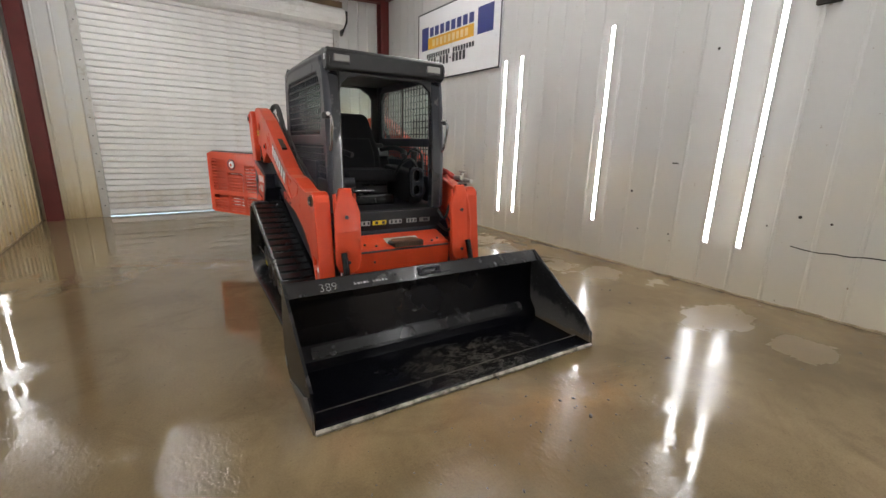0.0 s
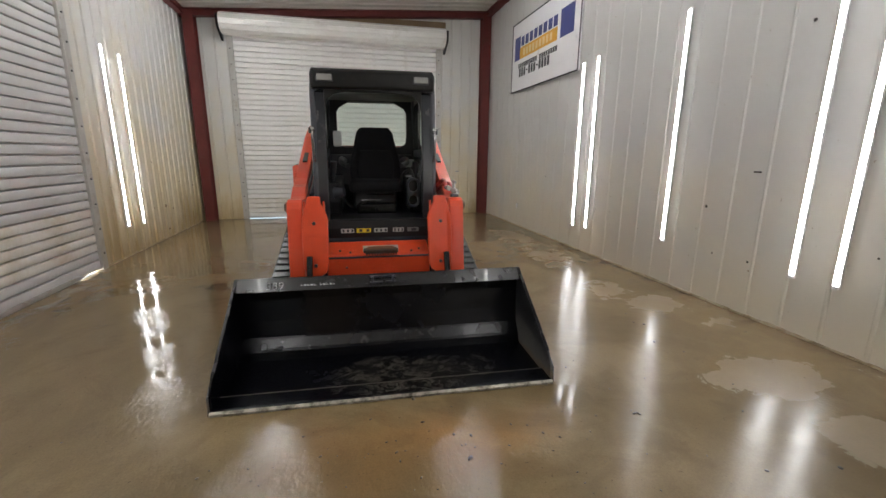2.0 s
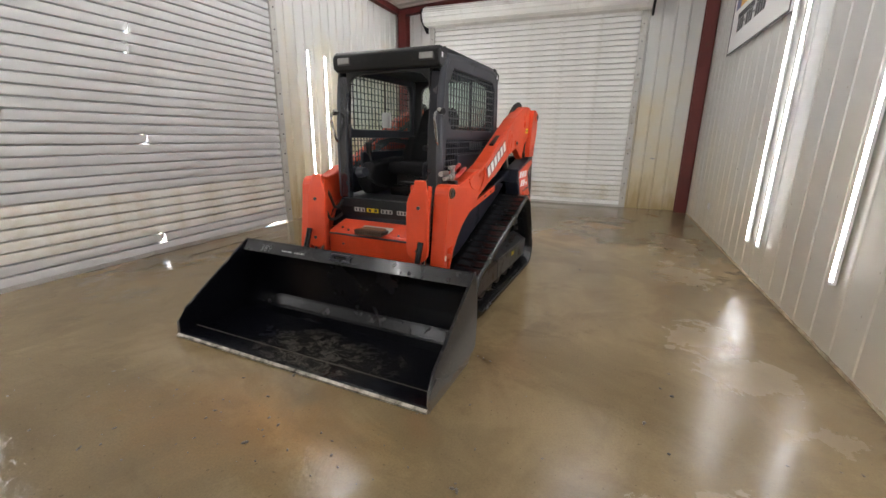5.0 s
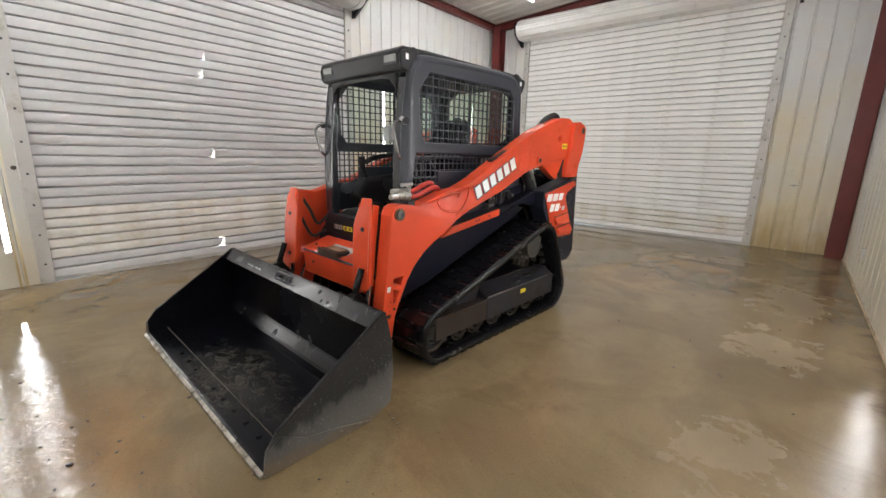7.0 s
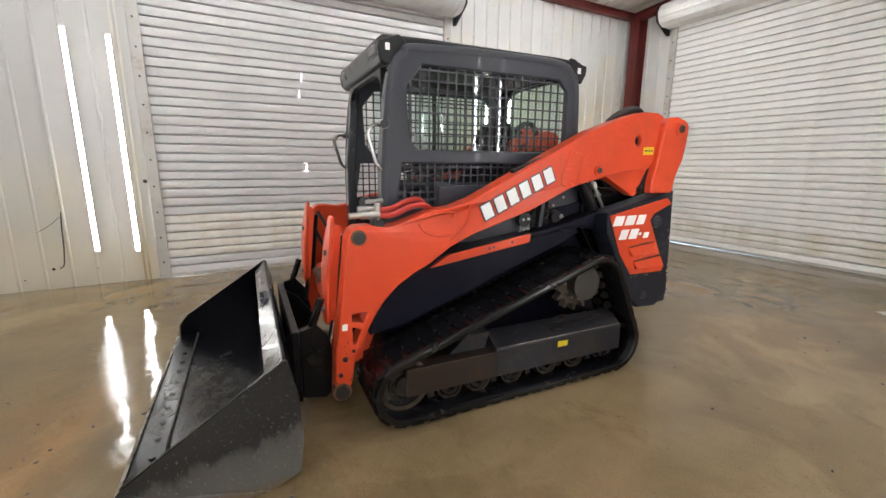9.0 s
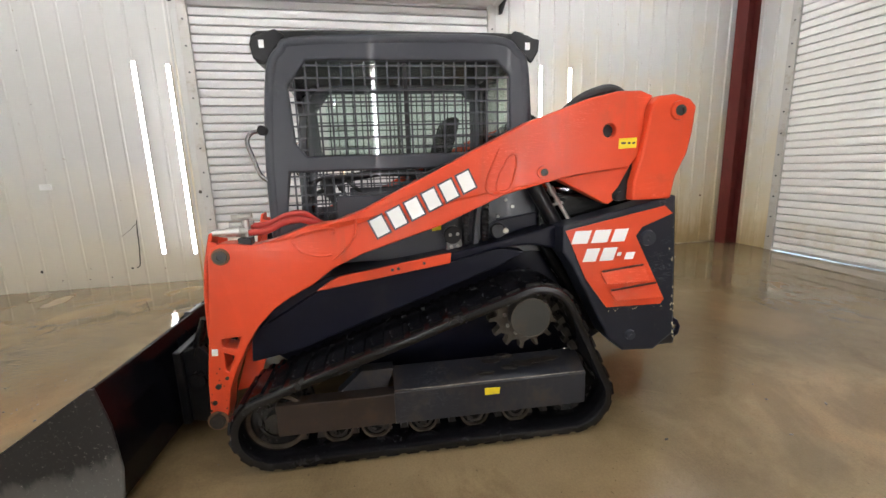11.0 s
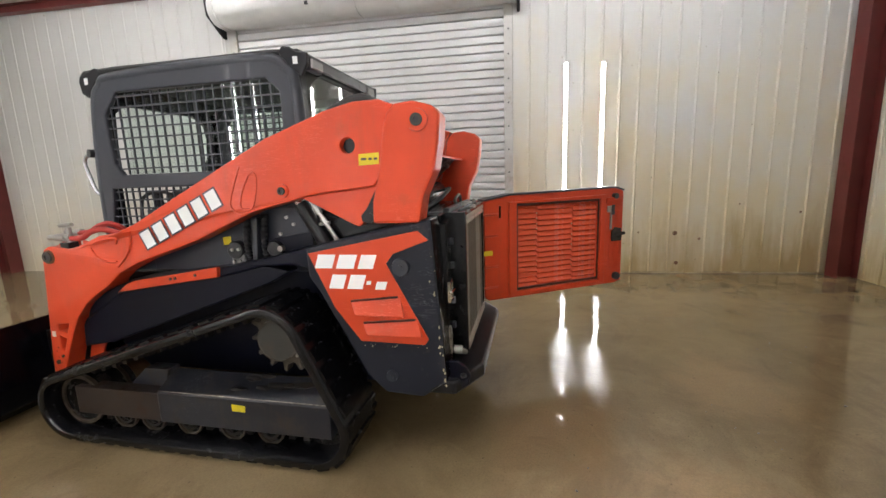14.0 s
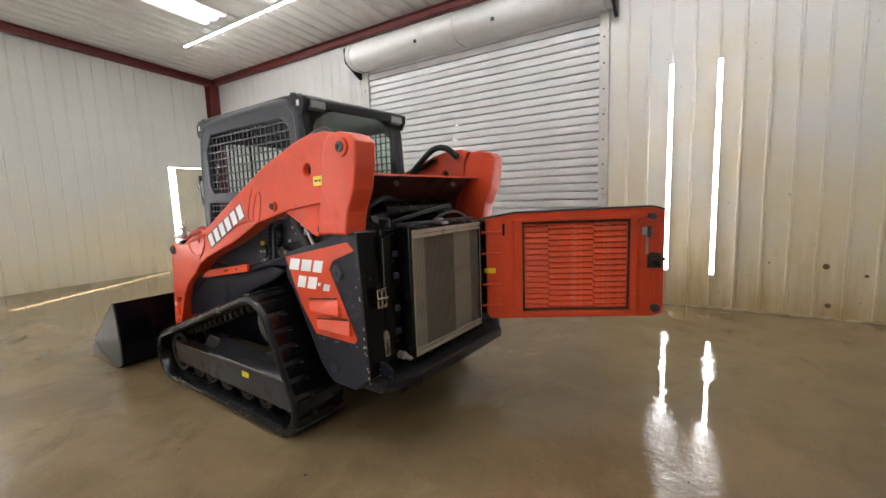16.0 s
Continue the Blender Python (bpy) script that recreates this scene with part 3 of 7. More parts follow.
bm = B()
ribbed(bm, "x", EX, 1, SY, NY, 0.0, 4.75, 2.98, 0.305, 0.05, 0.008)
tagged(part("wall_east", bm, M_WALL_EAST), "white ribbed metal wall with mud stains at its foot", "wall", kind="structure")
bm = B()
ribbed(bm, "x", WX, -1, SY, WDOOR[0], 0.0, 4.30, 0.70, 0.225, 0.05, 0.008)
tagged(part("wall_west_1", bm, M_WALL_EAST), "white ribbed metal wall with a faint beige film", "wall", kind="structure")
bm = B()
ribbed(bm, "x", WX, -1, WDOOR[1], NY, 0.0, 4.30, 6.123)
ribbed(bm, "x", WX, -1, WDOOR[0], WDOOR[1], WDOOR[2], 4.30, 6.123)
tagged(part("wall_west_2", bm, M_WALL), "white ribbed metal wall with brown mud stains near the floor", "wall", kind="structure")
bm = B()
ribbed(bm, "y", NY, 1, WX - 0.05, NDOOR[0], 0.0, 4.75, 0.0)
ribbed(bm, "y", NY, 1, NDOOR[1], EX + 0.05, 0.0, 4.75, 0.0)
ribbed(bm, "y", NY, 1, NDOOR[0], NDOOR[1], NDOOR[2], 4.75, 0.0)
tagged(part("wall_north", bm, M_WALL), "white ribbed metal end wall round the roller door", "wall", kind="structure")
bm = B()
ribbed(bm, "y", SY, -1, WX - 0.05, SDOOR[0], 0.0, 4.75, 0.1, 0.225, 0.035, 0.012)
ribbed(bm, "y", SY, -1, SDOOR[1], EX + 0.05, 0.0, 4.75, 0.1, 0.225, 0.035, 0.012)
ribbed(bm, "y", SY, -1, SDOOR[0], SDOOR[1], SDOOR[2], 4.75, 0.1, 0.225, 0.035, 0.012)
tagged(part("wall_south", bm, M_WALL_SOUTH), "white ribbed metal end wall with a leaf door", "wall", kind="structure")

# roof sheet: ribs run up the slope; one strip is translucent
SKY = (-0.15, 2.60, -0.45, 0.20)


def roof(bm, x0, x1, y0, y1, thick=0.05):
    prof = [(y0, 0.0)]
    k = math.ceil((y0 + 0.05) / 0.25)
    while k * 0.25 < y1 - 0.05:
        c = k * 0.25
        prof += [(c - 0.05, 0.0), (c - 0.025, 0.03), (c + 0.025, 0.03), (c + 0.05, 0.0)]
        k += 1
    prof.append((y1, 0.0))
    rows = []
    for x in (x0, x1):
        z = ceil_z(x)
        rows.append([bm.verts.new((x, y, z + d)) for y, d in prof] + [bm.verts.new((x, y1, z + thick)), bm.verts.new((x, y0, z + thick))])
    n = len(rows[0])
    bm.faces.new(rows[0])
    bm.faces.new(rows[1][::-1])
    for i in range(n):
        bm.faces.new((rows[0][i], rows[1][i], rows[1][(i + 1) % n], rows[0][(i + 1) % n]))


bm = B()
roof(bm, WX - 0.1, SKY[0], SY - 0.1, NY + 0.1)
roof(bm, SKY[1], EX + 0.1, SY - 0.1, NY + 0.1)
roof(bm, SKY[0], SKY[1], SY - 0.1, SKY[2])
roof(bm, SKY[0], SKY[1], SKY[3], NY + 0.1)
tagged(part("ceiling", bm, M_CEIL), "underside of a white ribbed metal roof", "ceiling", kind="structure")
bm = B()
roof(bm, SKY[0], SKY[1], SKY[2], SKY[3], 0.032)
tagged(part("skylight", bm, M_SKYLIGHT), "translucent ribbed roof sheet lit by the sun", "skylight", kind="structure")


def beam(name, p, q, w, h, label):
    """A red I-section between two points: two flanges and a web."""
    bm = B()
    d = Vector(q) - Vector(p)
    n = d.length
    t = 0.012
    box(bm, -w / 2, w / 2, -h / 2, -h / 2 + t, 0, n)
    box(bm, -w / 2, w / 2, h / 2 - t, h / 2, 0, n)
    box(bm, -t / 2, t / 2, -h / 2 + t, h / 2 - t, 0, n)
    up = Vector((0, 0, 1)) if abs(d.normalized().z) < 0.9 else Vector((0, 1, 0))
    z = d.normalized()
    y = (up - z * up.dot(z)).normalized()
    x = y.cross(z)
    m = Matrix((x, y, z)).transposed().to_4x4()
    return tagged(part(name, bm, M_RED, None, "", False, 0.003, Matrix.Translation(p) @ m), label, "steel beam", kind="structure")


for nm, x, y in (("column_nw", WX + 0.18, NY - 0.12), ("column_ne", EX - 0.11, NY - 0.12), ("column_sw", WX + 0.10, SY + 0.12), ("column_se", EX - 0.11, SY + 0.12)):
    beam(nm, (x, y, 0), (x, y, ceil_z(x) - 0.12), 0.20, 0.22, "dark red steel column in the corner of the shed")
for nm, y in (("rafter_north", NY - 0.11), ("rafter_south", SY + 0.11)):
    beam(nm, (WX, y, ceil_z(WX) - 0.07), (EX, y, ceil_z(EX) - 0.07), 0.14, 0.14, "dark red steel rafter under the roof sheet")
for nm, x, w in (("eave_west", WX + 0.06, 0.12), ("eave_east", EX - 0.06, 0.12)):
    beam(nm, (x, SY + 0.2, ceil_z(x) - 0.06), (x, NY - 0.2, ceil_z(x) - 0.06), w, 0.12, "dark red steel eave beam along the wall head")
bm = B()
prism(bm, [(NDOOR[0] - 0.2, 4.16), (NDOOR[1] + 0.2, 4.16), (NDOOR[1] + 0.2, 4.30), (NDOOR[0] - 0.2, 4.24)], NY - 0.05, NY - 0.004, "y")
tagged(part("header_board", bm, M_BROWN), "brown weathered timber header above the roller door", "trim", kind="structure")
for nm, x, side, y0, y1 in (("baseboard_east", EX, -1, SY, NY), ("baseboard_west", WX, 1, WDOOR[1] + 0.1, NY)):
    bm = B()
    n = int((y1 - y0) / 0.06)
    top = [(y0 + (y1 - y0) * k / n, 0.014 + 0.016 * abs(noise.noise(Vector((k * 0.37, x, 0.0)))) + 0.008 * noise.noise(Vector((k * 1.9, x, 3.0)))) for k in range(n + 1)]
    prism(bm, [(y0, 0.0), (y1, 0.0)] + top[::-1], x + side * 0.003, x + side * 0.019, "x")
    tagged(part(nm, bm, M_FOOT), "muddy strip where the wall meets the floor", "trim", kind="structure")


# ---- roller doors
def slat_mesh(length, mat):
    bm = B()
    pitch = 0.104
    prof = [(-0.046, 0.0), (-0.046, 0.005), (-0.006, 0.005), (0.006, 0.006), (0.0105, 0.010), (0.0125, 0.022), (0.0135, 0.048), (0.0125, 0.074), (0.0115, 0.086), (0.0085, 0.0915), (0.000, 0.094), (-0.020, 0.094), (-0.046, 0.098)]
    pts = [(d, z) for d, z in prof] + [(-0.050, pitch), (-0.050, 0.0)]
    prism(bm, pts, 0.0, length, "y")
    return bm


def roller_door(name, length, height, at, mat, label, holes=(), sag=(0.002, 0.002, 0.001), muddy=0):
    """Slatted curtain; local x points into the room, y along the door."""
    d = thing(name, at, label, "roller door", kind="structure")
    pitch, gap = 0.104, 0.03
    n = math.ceil((height - gap) / pitch)
    first = part("slat", slat_mesh(length, mat), mat, d, "", True, 0.0, pose(0, 0, gap))
    low = part("slat", slat_mesh(length, M_SLAT_MUD), M_SLAT_MUD, d, "mud-stained slat", True, 0.0, pose(0, 0, gap + 2 * pitch)) if muddy else first
    for i in range(1, n):
        if i not in holes and not (muddy and i == 2):
            again(low if i < muddy else first, d, pose(0, 0, gap + i * pitch))
    for i in holes:
        c, w = holes[i]
        a = part("slat", slat_mesh(c - w, mat), mat, d, "", True, 0.0, pose(0, 0, gap + i * pitch))
        part("slat", slat_mesh(length - c - w, mat), mat, d, "", True, 0.0, pose(0, c + w, gap + i * pitch))
        bm = B()
        box(bm, -0.006, 0.010, c - w - 0.01, c + w * 0.3, 0.036, 0.104)
        box(bm, -0.006, 0.010, c - w * 0.6, c + w + 0.01, 0.0, 0.016)
        part("torn_slat", bm, mat, d, "bent strip of torn slat", False, 0.0, pose(0, 0, gap + i * pitch))
    bm = B()
    prism(bm, [(0.0, sag[0]), (length * 0.5, sag[1]), (length * 0.86, 0.001), (length * 0.92, sag[2]), (length, sag[2] * 0.7), (length, 0.046), (0.0, 0.046)], -0.02, 0.030, "x")
    part("bottom_bar", bm, M_RAIL, d, "muddy bottom bar", False, 0.0)
    for y0, y1, tag in ((-0.10, 0.015, 0), (length - 0.015, length + 0.10, 1)):
        bm = B()
        box(bm, -0.03, 0.045, y0, y1, 0.0, height)
        rail = part("guide_rail", bm, M_RAIL, d, "galvanised guide rail with bolts", False, 0.006)
        bolt = None
        for k in range(int(height / 0.30)):
            m = pose(0.045, (y0 + y1) / 2, 0.2 + 0.30 * k)
            if bolt is None:
                bm = B()
                rod(bm, (0, 0, 0), (0.010, 0, 0), 0.011, 8)
                bolt = part("bolt", bm, M_INK, rail, "", True, 0, m)
            else:
                again(bolt, rail, m)
    return d


def hood(parent, length, r, z, depth, mat, label, rolled=False):
    """The drum over the curtain: a rolled sheet hood, or the bare rolled-up slats."""
    bm = B()
    if rolled:
        prof = [(0.0, r)]
        for k in range(36):
            a = radians(5 * k + 2.5)
            w = 1.0 - 0.055 * abs(math.sin(k * math.pi / 6)) ** 0.5 * (k % 6 != 3) - (0.05 if k % 6 == 0 else 0.0)
            prof.append((depth * 0.5 + depth * 0.5 * w * math.sin(a), r * w * math.cos(a)))
        prof.append((0.0, -r))
    else:
        prof = [(0.0, r)] + [(depth * math.sin(radians(a)) * 0.5 + depth * 0.5, r * math.cos(radians(a))) for a in range(0, 181, 20)] + [(0.0, -r)]
    prism(bm, [(x, z + q) for x, q in prof], -0.14, length + 0.14, "y")
    if not rolled:
        rng = random.Random(11)
        bmesh.ops.bisect_plane(bm, geom=bm.verts[:] + bm.edges[:] + bm.faces[:], plane_co=(0, length * 0.3, 0), plane_no=(0, 1, 0))
        for k in range(1, 12):
            bmesh.ops.bisect_plane(bm, geom=bm.verts[:] + bm.edges[:] + bm.faces[:], plane_co=(0, length * (k + rng.uniform(-0.2, 0.2)) / 12, 0), plane_no=(0, 1, 0))
        for v in bm.verts:
            if v.co.x > depth * 0.4 and 0.0 < v.co.y < length:
                v.co.x += 0.022 * noise.noise(Vector((v.co.y * 2.3, v.co.z * 4.0, 1.7)))
                v.co.z += 0.020 * noise.noise(Vector((v.co.y * 1.9, v.co.z * 4.0, 5.2)))
    h = part("drum_hood", bm, mat, parent, label, True)
    for k in range(0 if rolled else 3):
        bm = B()
        y = -0.14 + (length + 0.28) * (0.02 + 0.48 * k)
        prof2 = [(x * 1.03, z + q * 1.06) for x, q in prof]
        prism(bm, prof2, y - 0.012, y + 0.012, "y")
        part("hood_band", bm, mat, h, "", True)
    for y in (-0.19, length + 0.15):
        bm = B()
        prism(bm, [(0.0, z - r * 1.5), (0.05, z - r * 1.5), (depth * 0.9, z - r * 0.5), (depth * 0.95, z + r * 0.6), (0.0, z + r * 1.1)], y, y + 0.04, "y")
        part("end_bracket", bm, M_BLACK, parent, "dark steel drum bracket", False, 0.006)
    return h


rd_w = roller_door("roller_door_west", WDOOR[1] - WDOOR[0], WDOOR[2], pose(WX - 0.005, WDOOR[0], 0), M_SLAT_W, "grey galvanised roller door, closed, dented and pierced by daylight",
                   {1: (1.69, 0.020), 12: (1.68, 0.012), 21: (1.64, 0.009), 23: (1.68, 0.010)}, (0.007, 0.003, 0.032), 7)
hood(rd_w, WDOOR[1] - WDOOR[0], 0.20, 3.70, 0.40, M_HOOD, "dented pale metal drum hood")
rd_n = roller_door("roller_door_north", NDOOR[1] - NDOOR[0], NDOOR[2], pose(NDOOR[0], NY + 0.005, 0, 0, 0, -90), M_SLAT, "white roller door, closed, with daylight under it", (), (0.012, 0.005, 0.001), 4)
# two holes in the hood, drawn as small black blocks
for y in (2.856, 4.095):
    bm = B()
    box(bm, 0.352, 0.392, y - WDOOR[0] - 0.022, y - WDOOR[0] + 0.022, 3.60, 3.64)
    part("hood_hole", bm, M_INK, rd_w, "small hole in the hood, drawn as a black block", False, 0.004)
hood(rd_n, NDOOR[1] - NDOOR[0], 0.195, 3.93, 0.40, M_SLAT, "white slatted curtain rolled on its drum", True)


# ---- leaf door in the south wall, standing ajar on its latch side
leaf = thing("door_1", pose(SDOOR[0], SY - 0.02, 0, 0, 0, 3.0), "cream panelled door, slightly ajar with sunlight in the gap", "door", kind="structure")
bm = B()
box(bm, 0.0, 0.775, -0.018, 0.018, 0.012, 2.178)
part("door_leaf", bm, M_DOOR, leaf, "", False, 0.003)
for x0, x1 in ((0.08, 0.35), (0.43, 0.70)):
    for z0, z1 in ((0.2, 0.78), (0.95, 1.45), (1.6, 1.98)):
        bm = B()
        holed(bm, rounded(x0, x1, z0, z1, 0.01, 2), [rounded(x0 + 0.03, x1 - 0.03, z0 + 0.03, z1 - 0.03, 0.006, 2)], 0.018, 0.026, "y")
        part("panel_mould", bm, M_DOOR, leaf, "", False, 0.003)
bm = B()
rod(bm, (0.725, 0.018, 1.02), (0.725, 0.06, 1.02), 0.012, 10)
rod(bm, (0.725, 0.05, 1.02), (0.725, 0.085, 1.02), 0.03, 14, 0.026)
part("door_knob", bm, M_STEEL, leaf, "dull metal knob", True)
bm = B()
for z in (0.3, 1.1, 1.85):
    box(bm, -0.02, 0.01, 0.016, 0.024, z, z + 0.1)
part("hinge", bm, M_STEEL, leaf)


# ---- tube lamps
def tube_lamp(at, length=2.36, group="tube lamps on the walls"):
    """An LED tube on a slim channel; local z runs along it, x into the room."""
    t = thing("tube_lamp", at, "long white tube lamp, lit, clipped flat to the sheet", "lamp", group)
    bm = B()
    prism(bm, [(0.0, -0.023), (0.0207, -0.023), (0.0207, -0.0205), (0.010, -0.020), (0.010, 0.020), (0.0207, 0.0205), (0.0207, 0.023), (0.0, 0.023)], 0.0, length, "z")
    part("channel", bm, M_CAP, t)
    bm = B()
    prism(bm, [(0.012, -0.0185), (0.0216, -0.0185), (0.029, -0.013), (0.032, 0.0), (0.029, 0.013), (0.0216, 0.0185), (0.012, 0.0185)], 0.02, length - 0.02, "z")
    part("tube", bm, M_TUBE, t, "glowing tube", True)
    for z in (0.0, length - 0.022):
        bm = B()
        prism(bm, [(0.004, -0.021), (0.023, -0.021), (0.034, -0.012), (0.034, 0.012), (0.023, 0.021), (0.004, 0.021)], z, z + 0.022, "z")
        part("end_cap", bm, M_CAP, t)
    return t


lamp_1 = tube_lamp(pose(EX - 0.012, 5.275, 0.34, 0, 0, 180))
for y, z in ((4.926, 0.36), (3.415, 0.475), (2.016, 0.46), (1.708, 0.465)):
    copy_thing(lamp_1, pose(EX - 0.012, y, z, 0, 0, 180))
# four unseen lamps on the south wall, added to brighten the loader's front
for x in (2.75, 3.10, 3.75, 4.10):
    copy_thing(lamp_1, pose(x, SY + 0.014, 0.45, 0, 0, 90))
for y, z in ((6.132, 0.40), (6.588, 0.375), (0.953, 0.375), (1.322, 0.345)):
    copy_thing(lamp_1, pose(WX + 0.016, y, z))
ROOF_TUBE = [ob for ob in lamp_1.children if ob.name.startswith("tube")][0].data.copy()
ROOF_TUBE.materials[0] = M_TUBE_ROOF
# the east row's two southern tubes are unseen too, added for more light
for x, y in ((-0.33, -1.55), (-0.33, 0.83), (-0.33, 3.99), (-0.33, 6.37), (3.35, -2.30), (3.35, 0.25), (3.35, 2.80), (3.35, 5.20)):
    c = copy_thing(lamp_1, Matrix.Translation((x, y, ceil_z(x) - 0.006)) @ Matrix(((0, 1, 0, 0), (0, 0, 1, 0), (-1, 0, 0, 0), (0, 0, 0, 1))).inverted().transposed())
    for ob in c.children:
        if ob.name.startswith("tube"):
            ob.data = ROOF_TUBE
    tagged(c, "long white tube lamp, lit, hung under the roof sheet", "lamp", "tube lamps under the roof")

# ---- sign on the east wall: plain bars stand in for its lettering
SIGN_Y, SIGN_Z, SIGN_W, SIGN_H = 7.92, 2.625, 2.48, 1.24
sign = thing("sign_board", pose(EX - 0.02, SIGN_Y, SIGN_Z, 0, 0, -90), "white sign board with navy and gold bars, fixed to the wall", "sign")
bm = B()
box(bm, 0, SIGN_W, -0.016, 0.016, 0, SIGN_H)
part("board", bm, M_SIGN, sign, "", False, 0.003)
bm = B()
holed(bm, [(-0.012, -0.012), (SIGN_W + 0.012, -0.012), (SIGN_W + 0.012, SIGN_H + 0.012), (-0.012, SIGN_H + 0.012)], [[(0.012, 0.012), (SIGN_W - 0.012, 0.012), (SIGN_W - 0.012, SIGN_H - 0.012), (0.012, SIGN_H - 0.012)]], -0.022, -0.017, "y")
part("sign_border", bm, M_INK, sign, "thin dark border")


def bar(parent, name, mat, pts, y0=-0.021, y1=-0.017):
    bm = B()
    prism(bm, pts, y0, y1, "y")
    return part(name, bm, mat, parent)


def quad(x0, x1, z0, z1, lean=0.0):
    return [(x0, z0), (x1, z0), (x1 + lean, z1), (x0 + lean, z1)]


for x0, x1 in ((0.13, 0.37), (1.90, 2.30)):
    bar(sign, "emblem_bar", M_BLUE, quad(x0, x1, 0.57, 0.98))
for i in range(8):
    bar(sign, "emblem_bar", M_BLUE, quad(0.42 + 0.178 * i, 0.545 + 0.178 * i, 0.79, 0.95))
bar(sign, "gold_band", M_GOLD, quad(0.36, 1.80, 0.57, 0.77))
for i in range(9):
    bar(sign, "gold_bar", M_PALE, quad(0.52 + 0.13 * i, 0.60 + 0.13 * i, 0.61, 0.73), -0.026, -0.022)
for i in range(19):
    if i != 10:
        bar(sign, "text_bar", M_INK, quad(0.32 + 0.080 * i, 0.376 + 0.080 * i, 0.41, 0.49))
for i in range(12):
    if i in (3, 7):
        bar(sign, "number_bar", M_INK, quad(0.37 + 0.104 * i, 0.42 + 0.104 * i, 0.32, 0.345))
    else:
        bar(sign, "number_bar", M_INK, quad(0.36 + 0.104 * i, 0.43 + 0.104 * i, 0.25, 0.40))

# ---- small fittings
outlet = thing("wall_outlet", pose(EX - 0.004, 7.45, 0.36, 0, 0, 180), "small pale outlet box on the wall", "outlet")
bm = B()
box(bm, 0, 0.02, -0.03, 0.03, 0, 0.10)
part("outlet_plate", bm, M_CAP, outlet, "", False, 0.004)
sw = thing("switch_box", pose(WX + 0.002, -0.21, 1.25), "small pale switch box on the wall", "switch")
bm = B()
box(bm, 0, 0.03, -0.06, 0.06, 0, 0.07)
part("switch_plate", bm, M_CAP, sw, "", False, 0.005)
for nm, y in (("jamb_trim_1", WDOOR[0] - 0.25), ("jamb_trim_2", WDOOR[0] - 0.205)):
    bm = B()
    box(bm, WX + 0.001, WX + 0.014, y, y + 0.02, 0.0, 3.6)
    tagged(part(nm, bm, M_WALL), "white folded jamb trim beside the roller door", "trim", kind="structure")
latch = thing("door_latch", pose(3.98, NY - 0.004, 1.02, 0, 0, -90), "small grey latch bolt on the wall", "latch")
bm = B()
rod(bm, (0, 0, 0), (0.05, 0, 0), 0.018, 10)
rod(bm, (0.04, -0.05, 0), (0.04, 0.05, 0), 0.009, 8)
part("latch_bolt", bm, M_STEEL, latch, "", True)

def wall_mark(wall, x, side, y, z, r, mat, name="screw"):
    """A screw head or a small stud on a side wall, proud of the sheet."""
    bm = B()
    rod(bm, (x, y, z), (x + side * 0.006, y, z), r, 8, r * 0.7)
    part(name, bm, mat, wall, "", True)


def wall_tear(wall, x, side, pts, r):
    """A creased, torn seam in the sheet: a thin raised lip along it."""
    bm = B()
    hose(bm, [(x + side * 0.004, y, z) for y, z in pts], r, 6, 4)
    part("torn_seam", bm, M_MUDSTEEL, wall, "torn dark seam in the sheet", True)


east, west_s, west_n = bpy.data.objects["wall_east"], bpy.data.objects["wall_west_1"], bpy.data.objects["wall_west_2"]
for y, z, r in ((2.93, 0.92, 0.016), (2.79, 0.482, 0.010), (2.42, 0.483, 0.010), (2.215, 2.388, 0.014), (1.288, 0.851, 0.015), (1.067, 0.822, 0.011), (1.52, 0.734, 0.008), (3.9, 1.7, 0.008), (6.3, 1.05, 0.009)):
    wall_mark(east, EX, -1, y, z, r, M_MUDSTEEL)
bm = B()
box(bm, EX - 0.012, EX, 2.43, 2.49, 1.262, 1.275)
part("bent_clip", bm, M_MUDSTEEL, east, "small dark metal clip")
bm = B()
box(bm, EX - 0.06, EX, 1.34, 1.50, 2.60, 2.63)
box(bm, EX - 0.06, EX - 0.05, 1.34, 1.50, 2.63, 2.68)
part("wall_bracket", bm, M_MUDSTEEL, east, "dark steel shelf bracket", False, 0.003)
wall_tear(east, EX, -1, [(1.31, 0.582), (1.22, 0.568), (1.10, 0.562), (1.0, 0.575), (0.917, 0.572), (0.80, 0.590), (0.69, 0.593), (0.45, 0.585)], 0.0055)
wall_tear(west_s, WX, 1, [(0.69, 0.84), (0.675, 0.70), (0.664, 0.472), (0.650, 0.33), (0.636, 0.25), (0.60, 0.22)], 0.006)
wall_tear(west_s, WX, 1, [(0.46, 0.63), (0.52, 0.66), (0.60, 0.72), (0.67, 0.79)], 0.003)
for y, z, r in ((-0.45, 0.249, 0.020), (-0.194, 2.239, 0.012), (-0.214, 2.819, 0.010), (0.546, 0.219, 0.016), (1.473, 1.158, 0.022), (-0.25, 0.12, 0.008), (0.05, 0.11, 0.008), (0.30, 0.12, 0.008)):
    wall_mark(west_s, WX, 1, y, z, r, M_MUDSTEEL)
for y, z, r in ((7.553, 0.535, 0.030), (7.588, 0.136, 0.026), (7.852, 0.458, 0.018), (7.24, 1.266, 0.016), (5.90, 2.528, 0.012), (9.0, 0.785, 0.016), (7.1, 0.55, 0.010), (8.3, 0.9, 0.010)):
    wall_mark(west_n, WX, 1, y, z, r, M_RUST, "rust_spot")

